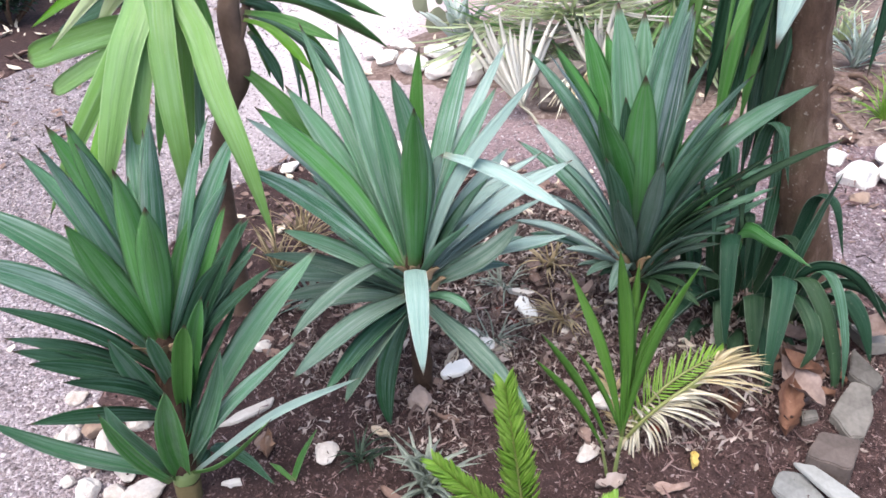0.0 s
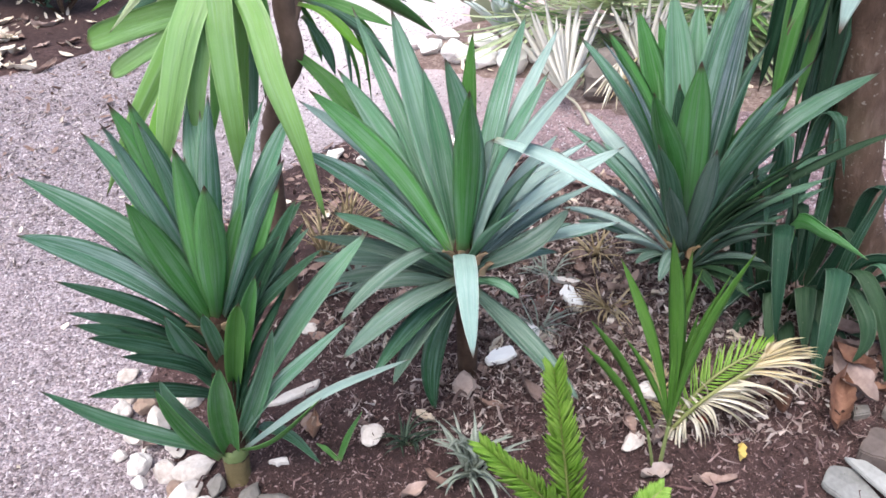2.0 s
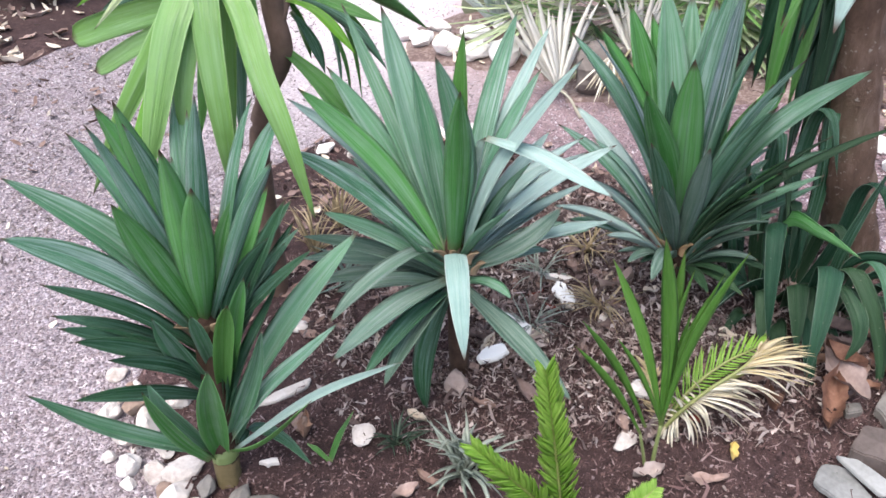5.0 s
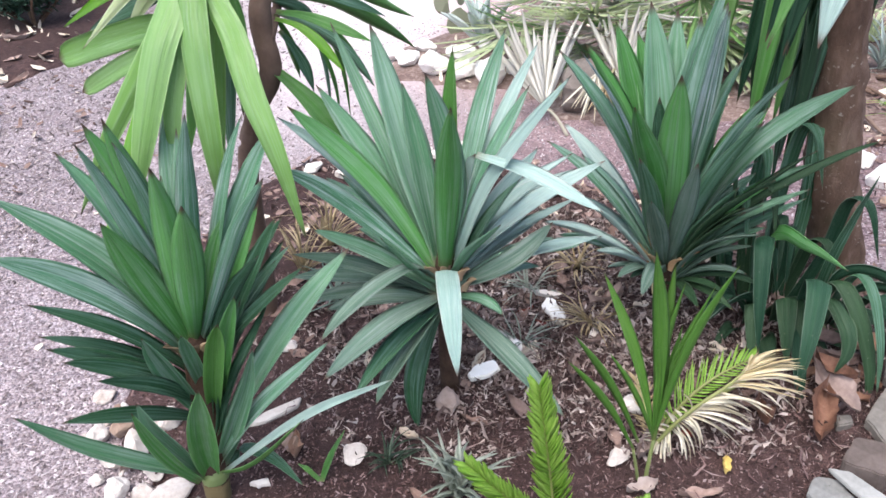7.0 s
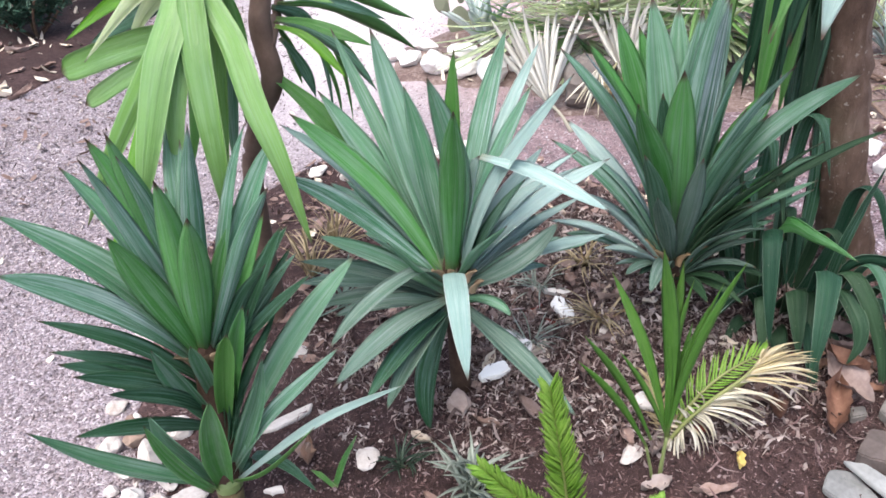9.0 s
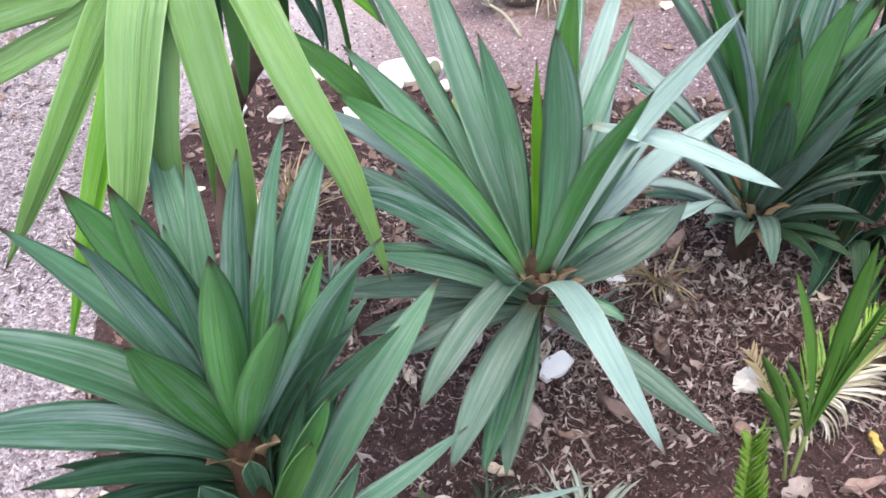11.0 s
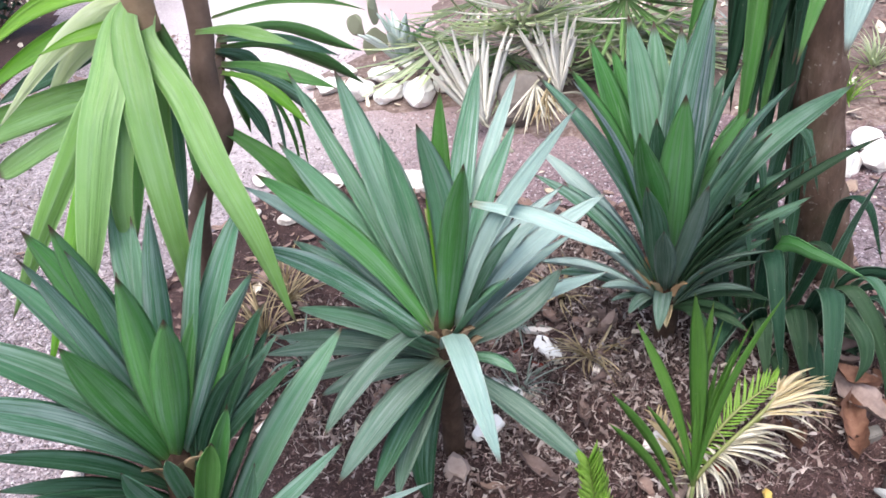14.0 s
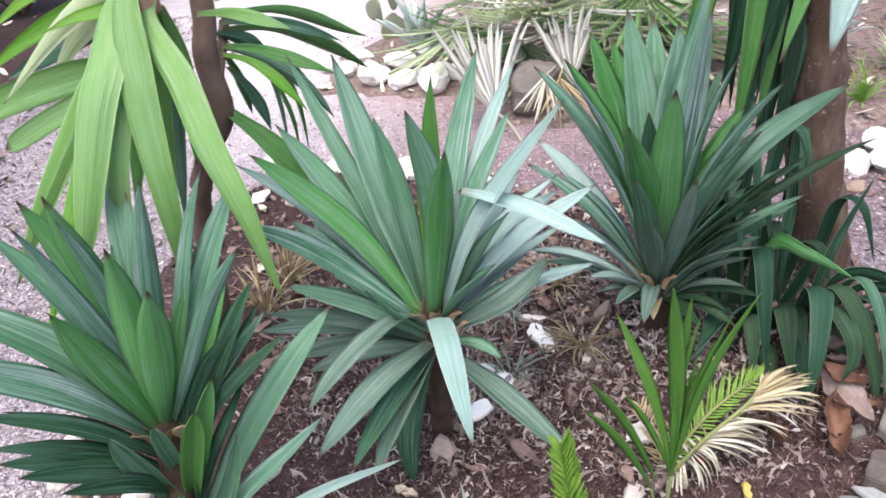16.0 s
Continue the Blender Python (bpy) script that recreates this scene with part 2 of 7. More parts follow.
litter_rose = plain_material("dry_leaf_rose_grey", ((0.25, (0.158, 0.115, 0.104)), (0.5, (0.259, 0.205, 0.191)), (0.85, (0.374, 0.324, 0.31))), 22.0, 0.75, 0.5)
litter_tan = plain_material("dry_leaf_orange_tan", ((0.25, (0.08, 0.036, 0.026)), (0.5, (0.19, 0.10, 0.07)), (0.85, (0.36, 0.235, 0.17))), 22.0, 0.7, 0.5)
stone_brown = plain_material("brown_stone", ((0.25, (0.16, 0.10, 0.08)), (0.55, (0.28, 0.2, 0.16)), (0.85, (0.4, 0.32, 0.27))), 14.0, 0.85, 0.6)
stone_dark = plain_material("boulder_grey", ((0.25, (0.08, 0.07, 0.065)), (0.55, (0.16, 0.14, 0.13)), (0.85, (0.26, 0.24, 0.23))), 8.0, 0.85, 0.7)
litter_brown = plain_material("dry_leaf_brown", ((0.25, (0.107, 0.065, 0.055)), (0.5, (0.242, 0.165, 0.143)), (0.85, (0.407, 0.32, 0.297))), 22.0, 0.75, 0.5)
litter_mauve = plain_material("dry_leaf_mauve_grey", ((0.25, (0.09, 0.062, 0.056)), (0.5, (0.19, 0.135, 0.125)), (0.85, (0.33, 0.26, 0.245))), 22.0, 0.75, 0.5)
litter_pale = plain_material("dry_leaf_pale", ((0.25, (0.42, 0.33, 0.25)), (0.5, (0.6, 0.52, 0.43)), (0.85, (0.75, 0.7, 0.62))), 22.0, 0.75, 0.4)
chips = plain_material("mulch_chips", ((0.28, (0.0153, 0.00986, 0.00994)), (0.5, (0.11, 0.0631, 0.0618)), (0.68, (0.191, 0.126, 0.123)), (0.9, (0.325, 0.256, 0.26))), 30.0, 0.85, 0.4, per="island")
crumbs = plain_material("soil_crumbs", ((0.25, (0.00752, 0.00484, 0.00488)), (0.5, (0.0545, 0.029, 0.0282)), (0.68, (0.122, 0.0726, 0.0693)), (0.88, (0.282, 0.223, 0.228))), 30.0, 0.85, 0.4, per="island")
pebbles = plain_material("path_pebbles", ((0.28, (0.09, 0.07, 0.0742)), (0.45, (0.24, 0.195, 0.207)), (0.65, (0.37, 0.32, 0.339)), (0.85, (0.62, 0.57, 0.604))), 30.0, 0.8, 0.3, per="island")
pebbles_far = plain_material("path_flakes", ((0.28, (0.05, 0.038, 0.038)), (0.45, (0.15, 0.12, 0.12)), (0.65, (0.27, 0.23, 0.23)), (0.85, (0.5, 0.45, 0.45))), 30.0, 0.8, 0.3, per="island")
curls = plain_material("curled_leaf_strip", ((0.28, (0.0484, 0.0308, 0.029)), (0.46, (0.141, 0.0986, 0.0924)), (0.62, (0.273, 0.211, 0.198)), (0.82, (0.493, 0.431, 0.409))), 30.0, 0.8, 0.4, per="island")
litter_yellow = plain_material("dry_leaf_yellow", ((0.25, (0.35, 0.24, 0.06)), (0.5, (0.5, 0.38, 0.12)), (0.85, (0.62, 0.5, 0.2))), 22.0, 0.7, 0.4)
litter_red = plain_material("dry_leaf_red", ((0.25, (0.1, 0.02, 0.015)), (0.5, (0.22, 0.045, 0.03)), (0.85, (0.35, 0.1, 0.07))), 22.0, 0.7, 0.4)
shrub_leaf = plain_material("shrub_leaf_dark", ((0.2, (0.02, 0.05, 0.035)), (0.5, (0.035, 0.08, 0.055)), (0.9, (0.08, 0.14, 0.10))), 20.0, 0.4, 0.3, per="island")


def bark_material(name, stops):
    """Grey brown bark: lengthwise stains, pores and pale lichen flecks."""
    m = Mat(name, 0.8, 0.3)
    stretch = m.node("ShaderNodeMapping")
    stretch.inputs["Scale"].default_value = (1, 1, 0.35)
    m.link(m.coords(), stretch.inputs["Vector"])
    big, mid, fine = m.noise(14.0, 5.0, stretch.outputs[0]), m.noise(45.0, 5.0, stretch.outputs[0]), m.noise(160.0, 3.0)
    c = m.ramp(m.math("ADD", m.math("MULTIPLY", big, 0.5), m.math("MULTIPLY", mid, 0.5)), *stops)
    fleck = m.ramp(m.noise(75.0, 2.0), (0.66, (0, 0, 0)), (0.72, (1, 1, 1)))
    c = m.mix(m.math("MULTIPLY", fleck, 0.6), c, (0.34, 0.31, 0.27))
    moss = m.ramp(m.noise(6.0, 3.0), (0.55, (0, 0, 0)), (0.75, (1, 1, 1)))
    c = m.mix(m.math("MULTIPLY", moss, 0.35), c, (0.10, 0.10, 0.055))
    m.color(c)
    m.bump(m.math("ADD", mid, m.math("MULTIPLY", fine, 0.5)), 0.9, 0.006)
    return m.m


bark_grey = bark_material("bark_grey_brown", ((0.3, (0.04, 0.022, 0.015)), (0.5, (0.108, 0.068, 0.05)), (0.7, (0.2, 0.14, 0.112))))


def ground_material(name, stops, grit, cells=0.0, pale=None, worn=None, grain=0.38):
    """Loose ground: broad stains, lumps and grit; cells gives single grains; pale: far sunlight painted into the colour
    from there on.
    """
    m = Mat(name, 0.9, 0.2)
    a, b, c = m.noise(1.6, 5.0), m.noise(35.0, 5.0), m.noise(grit, 3.0, rough=0.7)
    f = m.math("ADD", m.math("MULTIPLY", a, 0.3), m.math("ADD", m.math("MULTIPLY", b, 0.3), m.math("MULTIPLY", c, 0.4)))
    if cells:
        v = m.node("ShaderNodeTexVoronoi", Scale=cells)
        m.link(m.coords(), v.inputs["Vector"])
        one = m.node("ShaderNodeSeparateXYZ")
        m.link(v.outputs["Color"], one.inputs[0])
        f = m.math("ADD", m.math("MULTIPLY", f, 1 - grain), m.math("MULTIPLY", one.outputs[0], grain))
        c = m.math("SUBTRACT", 1.0, m.math("MULTIPLY", v.outputs["Distance"], 1.4))
    col = m.ramp(f, *stops)
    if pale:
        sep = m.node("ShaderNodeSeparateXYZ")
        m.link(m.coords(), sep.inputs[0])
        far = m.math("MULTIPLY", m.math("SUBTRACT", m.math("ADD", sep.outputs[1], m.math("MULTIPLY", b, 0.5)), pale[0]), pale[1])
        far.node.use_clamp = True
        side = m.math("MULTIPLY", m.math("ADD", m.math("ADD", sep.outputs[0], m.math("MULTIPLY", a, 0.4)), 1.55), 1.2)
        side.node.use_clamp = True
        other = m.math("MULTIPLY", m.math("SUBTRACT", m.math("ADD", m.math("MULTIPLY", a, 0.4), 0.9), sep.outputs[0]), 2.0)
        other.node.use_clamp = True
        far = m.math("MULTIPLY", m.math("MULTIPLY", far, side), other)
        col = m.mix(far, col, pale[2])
    if worn:
        place = m.node("ShaderNodeSeparateXYZ")
        m.link(m.coords(), place.inputs[0])
        part_of = m.math("MULTIPLY", m.math("SUBTRACT", m.math("ADD", place.outputs[0], m.math("MULTIPLY", a, 0.8)), worn[0]), 1.6)
        part_of.node.use_clamp = True
        rim = m.math("MULTIPLY", m.math("SUBTRACT", m.math("ADD", place.outputs[1], m.math("MULTIPLY", a, 1.2)), 2.4), 1.4)
        rim.node.use_clamp = True
        part_of = m.math("MULTIPLY", part_of, rim)
        col = m.mix(m.math("MULTIPLY", part_of, 0.75), col, m.mix(1.0, col, worn[1], "MULTIPLY"))
    m.color(col)
    m.bump(m.math("ADD", b, m.math("MULTIPLY", c, 1.2)), 0.8, 0.006)
    return m.m


# Gravel whitens with distance: the far sunlit glare is put into its colour.
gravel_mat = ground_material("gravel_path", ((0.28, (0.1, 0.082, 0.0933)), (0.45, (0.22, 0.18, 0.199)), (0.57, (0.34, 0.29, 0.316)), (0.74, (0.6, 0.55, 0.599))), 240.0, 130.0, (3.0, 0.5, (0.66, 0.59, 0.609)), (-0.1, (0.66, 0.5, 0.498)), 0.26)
far_mat = ground_material("pale_litter_soil", ((0.3, (0.06, 0.038, 0.033)), (0.48, (0.15, 0.105, 0.095)), (0.58, (0.26, 0.2, 0.185)), (0.7, (0.5, 0.44, 0.41))), 60.0)
soil_mat = ground_material("dark_soil", ((0.3, (0.00986, 0.00708, 0.00794)), (0.5, (0.055, 0.0324, 0.0318)), (0.62, (0.128, 0.0789, 0.0771)), (0.78, (0.255, 0.187, 0.193))), 300.0)


# ---- mesh helpers ----
def mesh_object(name, verts, faces, material, parent=None, label="", uvs=None, smooth=True):
    me = bpy.data.meshes.new(name)
    me.from_pydata(verts, [], faces)
    if uvs is not None:
        layer = me.uv_layers.new(name="uv")
        flat = [0.0] * (2 * len(me.loops))
        for i, lp in enumerate(me.loops):
            flat[2 * i], flat[2 * i + 1] = uvs[lp.vertex_index]
        layer.data.foreach_set("uv", flat)
    if smooth:
        me.polygons.foreach_set("use_smooth", [True] * len(me.polygons))
    me.materials.append(material)
    me.update()
    ob = new(name, me)
    if parent is not None:
        ob.parent = parent
    if label:
        ob["label"] = label
    return ob


def blade_mesh(length, width, arch, side, peak, keel, twist, rows=14, cols=6, base=0.5, fat=0.5, thick=0.0022, wave=0.0, seed=0.0, roll=0.0, taper=2.1):
    """One strap leaf along +x with a channelled section. Two skins, closed at the edges."""
    half = math.pi / 2

    def bow(s):
        return math.sin(half * s / peak) if s < peak else math.cos(half * (s - peak) / (1 - peak))

    def centre(s):
        w = wave * math.sin(7.0 * s + seed) * s
        return Vector((length * s, length * (side * bow(s) + 0.5 * w), length * (arch * bow(s) + w)))

    verts, uvs, faces = [], [], []
    for i in range(rows + 1):
        s = i / rows
        p = centre(s)
        d = (centre(min(1, s + 0.01)) - centre(max(0, s - 0.01))).normalized()
        across = Vector((0, 0, 1)).cross(d).normalized()
        up = d.cross(across)
        turn = Matrix.Rotation(radians(twist) * s + radians(roll), 3, d)
        across, up = turn @ across, turn @ up
        if s < fat:
            k = s / fat
            f = base + (1 - base) * (k * k * (3 - 2 * k))
        else:
            k = (s - fat) / (1 - fat)
            f = max(0.02, (1 - k ** taper))
        hw = 0.5 * width * f
        for j in range(cols + 1):
            u = j / cols
            x = 2 * u - 1
            dip = keel * hw * abs(x) ** 1.1
            verts.append(p + across * (hw * x) + up * dip)
            uvs.append((u, s))
        for j in range(1, cols):
            u = j / cols
            x = 2 * u - 1
            dip = keel * hw * abs(x) ** 1.1
            verts.append(p + across * (hw * x) + up * (dip - thick * (1 - x * x) * (1.6 - s)))
            uvs.append((u, s))
    n = 2 * cols
    for i in range(rows):
        a, b = i * n, (i + 1) * n
        for j in range(cols):
            faces.append((a + j, a + j + 1, b + j + 1, b + j))
        low = [0] + [cols + j for j in range(1, cols)] + [cols]
        for j in range(cols):
            faces.append((a + low[j + 1], a + low[j], b + low[j], b + low[j + 1]))
    return verts, faces, uvs


leaf_rng = random.Random(7)


def blade(name, parent, at, az, el, length, width, arch, side, peak, material, keel=0.35, twist=None, label="", roll=0.0, **kw):
    tw = leaf_rng.uniform(-22, 22) if twist is None else twist
    v, f, uv = blade_mesh(length, width, arch, side, peak, keel, tw, roll=roll, seed=leaf_rng.uniform(0, 6), **kw)
    ob = mesh_object(name, v, f, material, parent, label, uv)
    ob.matrix_basis = Matrix.Translation(at) @ pose(0, 0, 0, 0, 0, az) @ pose(0, 0, 0, 0, -el, 0)
    return ob


def yucca_leaf(plant, crown, off, az, el, length, width, arch, side, peak, material=None, roll=0.0):
    base = Vector(crown) + Vector(off) - plant.location
    width *= 1.12 if material is leaf_lime else 1.06
    strap = dict(base=0.75, fat=0.4, rows=20) if plant is yucca_tree else {}
    if plant is yucca_middle and el > 40:
        width *= 1.12
    if plant is yucca_middle and el < 8:
        strap = dict(base=0.6, fat=0.66, taper=2.3)
    if plant is yucca_left:
        width *= 1.1
    if plant is yucca_back:
        strap = dict(taper=leaf_rng.uniform(2.2, 3.0))
        width *= (1.28 if length > 0.45 else 1.05) if el > 45 else 1.1
        # Short front leaves get darker greens that stand for the shade below the crown.
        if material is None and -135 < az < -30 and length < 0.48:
            material = leaf_greygreen if leaf_rng.random() < 0.5 else leaf_deep
    # Outward-leaning leaves mostly take the pale colour that carries the glare.
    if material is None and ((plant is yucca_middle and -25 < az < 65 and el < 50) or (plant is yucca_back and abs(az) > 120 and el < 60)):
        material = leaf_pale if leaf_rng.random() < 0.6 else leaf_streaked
    if material is None and el > 50:
        pick = leaf_rng.random()
        if plant is yucca_back:
            material = leaf_core if pick < 0.62 else leaf_streaked if pick < 0.82 else leaf_green
        elif pick < 0.3:
            material = leaf_core
    return blade("leaf", plant, base, az, el, length, width, arch, side, peak, material or PLANT_LEAF[plant.name],
                 keel=leaf_rng.uniform(0.12, 0.25) if material is leaf_lime else leaf_rng.uniform(0.7, 1.0) if crown is CROWN_L else leaf_rng.uniform(0.35, 0.75), wave=leaf_rng.uniform(0.004, 0.014), roll=roll, **strap)


def leaf_to(plant, base, tip, width, material, arch=0.0, side=0.0, peak=0.5, roll=0.0, keel=None, cut=False):
    """One strap leaf from its foot to its tip, both in the world."""
    b, d = Vector(base), Vector(tip) - Vector(base)
    low = plant is yucca_left and base[2] < 0.12
    shape = dict(base=leaf_rng.uniform(0.45, 0.6), fat=leaf_rng.uniform(0.4, 0.55), taper=leaf_rng.uniform(2.2, 3.2))
    width *= 0.95
    if plant is yucca_tall:
        shape = dict(base=0.42, fat=0.6, taper=1.6)
    if plant is strap_plant:
        shape = dict(base=0.7, fat=0.4, taper=2.2)
    if cut:
        shape = dict(base=0.75, fat=0.5, taper=24)
    if keel is None:
        keel = leaf_rng.uniform(0.6, 0.9) if low else leaf_rng.uniform(0.4, 0.7)
    return blade("leaf", plant, b - plant.location, math.degrees(math.atan2(d.y, d.x)), math.degrees(math.asin(d.z / d.length)), d.length, width, arch, side, peak, material,
                 keel=keel, twist=leaf_rng.uniform(-12, 12), wave=leaf_rng.uniform(0.003, 0.012), roll=roll, rows=16, **shape)


def strap_leaf(plant, points, width, material, across=(1, 0, 0), base=0.8, tip=2.4, keel=0.3, name="leaf", label=""):
    """A strap leaf that follows a bent line; across: the way its breadth lies."""
    o = plant.location
    p = [Vector(q) - o for q in points]
    p = [p[0] * 2 - p[1]] + p + [p[-1] * 2 - p[-2]]
    line = []
    for a, b, c, d in zip(p, p[1:], p[2:], p[3:]):
        for k in range(6):
            t = k / 6
            line.append(0.5 * ((2 * b) + (c - a) * t + (2 * a - 5 * b + 4 * c - d) * t * t + (3 * b - a - 3 * c + d) * t ** 3))
    line.append(p[-2])
    verts, faces, uvs, cols, rows = [], [], [], 6, len(line) - 1
    for i, q in enumerate(line):
        s = i / rows
        d = (line[min(i + 1, rows)] - line[max(i - 1, 0)]).normalized()
        x = Vector(across)
        x = (x - d * x.dot(d)).normalized()
        z = x.cross(d)
        hw = 0.5 * width * min(base + (1 - base) * math.sin(math.pi * min(0.5, s)), max(0.02, 1 - (max(0, s - 0.35) / 0.65) ** tip))
        for side in (0, 1):
            for j in range(cols + 1):
                u = 2 * j / cols - 1
                verts.append(q + x * (hw * u) + z * (keel * hw * (abs(u) ** 1.3 - 0.5) - side * 0.0016))
                uvs.append((j / cols, s))
    n = cols + 1
    for i in range(rows):
        for j in range(cols):
            a, b = i * 2 * n + j, (i + 1) * 2 * n + j
            faces.append((a, a + 1, b + 1, b))
            faces.append((a + n + 1, a + n, b + n, b + n + 1))
        for j in (0, cols):
            a, b = i * 2 * n + j, (i + 1) * 2 * n + j
            faces.append((a, b, b + n, a + n))
    return mesh_object(name, verts, faces, material, plant, label, uvs)


def tube(name, points, radii, material, parent=None, label="", sides=12, rough=0.0, seed=1):
    """A tapered, uneven stem through a few points."""
    rng = random.Random(seed)
    pts, rad = [], []
    for i in range(len(points) - 1):
        a, b = Vector(points[i]), Vector(points[i + 1])
        p0 = Vector(points[i - 1]) if i else a * 2 - b
        p3 = Vector(points[i + 2]) if i + 2 < len(points) else b * 2 - a
        steps = 8
        for k in range(steps + (i == len(points) - 2)):
            t = k / steps
            pts.append(0.5 * ((2 * a) + (b - p0) * t + (2 * p0 - 5 * a + 4 * b - p3) * t * t + (3 * a - p0 - 3 * b + p3) * t ** 3))
            rad.append(radii[i] + (radii[i + 1] - radii[i]) * t)
    verts, faces = [], []
    for i, (p, r) in enumerate(zip(pts, rad)):
        d = (pts[min(i + 1, len(pts) - 1)] - pts[max(i - 1, 0)]).normalized()
        x = d.orthogonal().normalized() if abs(d.z) < 0.9 else Vector((1, 0, 0)) - d * d.x
        x.normalize()
        y = d.cross(x)
        for j in range(sides):
            a = 2 * math.pi * j / sides
            rr = r * (1 + rough * (noise.noise(Vector((p.x * 9 + 3 * math.cos(a), p.y * 9 + 3 * math.sin(a), p.z * 14 + seed)))))
            verts.append(p + x * (rr * math.cos(a)) + y * (rr * math.sin(a)))
    for i in range(len(pts) - 1):
        for j in range(sides):
            faces.append((i * sides + j, i * sides + (j + 1) % sides, (i + 1) * sides + (j + 1) % sides, (i + 1) * sides + j))
    faces.append(tuple(range(sides))[::-1])
    faces.append(tuple((len(pts) - 1) * sides + j for j in range(sides)))
    return mesh_object(name, verts, faces, material, parent, label)


def thing(name, at, label, category, group="", kind=""):
    ob = new(name)
    ob.location = at
    ob.empty_display_size = 0.05
    return tagged(ob, label, category, group, kind)


def rock(name, at, size, material, label, category="stone", group="", seed=0, turn=0.0, tilt=0.0, sub=3, rough=0.35, facets=0.0):
    """A broken stone: a ball pressed flat on several random planes, then roughened."""
    rng = random.Random(seed)
    bm = bmesh.new()
    bmesh.ops.create_icosphere(bm, subdivisions=sub, radius=1.0)
    cuts = []
    for _ in range(16):
        n = Vector((rng.uniform(-1, 1), rng.uniform(-1, 1), rng.uniform(-1, 1))).normalized()
        cuts.append((n, rng.uniform(0.62, 0.9)))
    off = Vector((rng.uniform(0, 50), rng.uniform(0, 50), rng.uniform(0, 50)))
    for v in bm.verts:
        for n, d in cuts:
            k = v.co.dot(n)
            if k > d:
                v.co -= n * (k - d)
        v.co *= 1 + rough * 0.5 * noise.noise(v.co * 1.7 + off) + rough * 0.2 * noise.noise(v.co * 5 + off)
        v.co = Vector((v.co.x * size[0] / 2, v.co.y * size[1] / 2, v.co.z * size[2] / 2))
    bmesh.ops.rotate(bm, verts=bm.verts, cent=(0, 0, 0), matrix=Matrix.Rotation(radians(tilt), 3, "X"))
    bmesh.ops.rotate(bm, verts=bm.verts, cent=(0, 0, 0), matrix=Matrix.Rotation(radians(turn), 3, "Z"))
    low = min(v.co.z for v in bm.verts)
    for v in bm.verts:
        v.co.z -= low
    me = bpy.data.meshes.new(name)
    bm.to_mesh(me)
    bm.free()
    me.materials.append(material)
    ob = new(name, me)
    ob.location = (at[0], at[1], ground_z(at[0], at[1]) + (at[2] if len(at) > 2 else 0) - 0.18 * size[2])
    return tagged(ob, label, category, group)


def slab(name, at, size, material, label, category, seed, turn=0.0, tilt=(0, 0), corners=6, group=""):
    """A flat stone with an irregular outline and bevelled edge."""
    rng = random.Random(seed)
    bm = bmesh.new()
    ring = []
    for i in range(corners):
        a = 2 * math.pi * (i + rng.uniform(-0.25, 0.25)) / corners
        r = rng.uniform(0.62, 1.3)
        ring.append(bm.verts.new((math.cos(a) * r * size[0] / 2, math.sin(a) * r * size[1] / 2, 0)))
    f = bm.faces.new(ring)
    up = bmesh.ops.extrude_face_region(bm, geom=[f])["geom"]
    for v in up:
        if isinstance(v, bmesh.types.BMVert):
            v.co.z += size[2] * rng.uniform(0.85, 1.1)
            v.co.x *= 0.97
            v.co.y *= 0.97
    bmesh.ops.recalc_face_normals(bm, faces=bm.faces)
    bmesh.ops.bevel(bm, geom=bm.edges[:], offset=min(size) * 0.1, segments=1, affect="EDGES")
    me = bpy.data.meshes.new(name)
    bm.to_mesh(me)
    bm.free()
    me.materials.append(material)
    ob = new(name, me)
    ob.matrix_world = pose(at[0], at[1], ground_z(at[0], at[1]) + (at[2] if len(at) > 2 else 0) - 0.004, tilt[0], tilt[1], turn)
    return tagged(ob, label, category, group)


def plate(name, corners, thick, material, label, group="slates", seed=0):
    """A broken flat stone: straight chipped edges between its top corners, with a bevelled rim."""
    rng = random.Random(seed)
    mid = sum((Vector(c) for c in corners), Vector()) / len(corners)
    bm = bmesh.new()
    ring = []
    for a, b in zip(corners, corners[1:] + corners[:1]):
        a, b = Vector(a) - mid, Vector(b) - mid
        for t in (0.07, 0.22, 0.38, 0.52, 0.66, 0.8, 0.93):
            ring.append(bm.verts.new(a.lerp(b, t) * rng.uniform(0.93, 1.01)))
    f = bm.faces.new(ring)
    down = bmesh.ops.extrude_face_region(bm, geom=[f])["geom"]
    for v in down:
        if isinstance(v, bmesh.types.BMVert):
            v.co = Vector((v.co.x * rng.uniform(0.98, 1.05), v.co.y * rng.uniform(0.98, 1.05), v.co.z - thick))
    bmesh.ops.recalc_face_normals(bm, faces=bm.faces)
    bmesh.ops.bevel(bm, geom=bm.edges[:], offset=min(0.003, thick * 0.2), segments=2, affect="EDGES")
    me = bpy.data.meshes.new(name)
    bm.to_mesh(me)
    bm.free()
    me.materials.append(material)
    ob = new(name, me)
    ob.location = mid
    return tagged(ob, label, "stone", group)


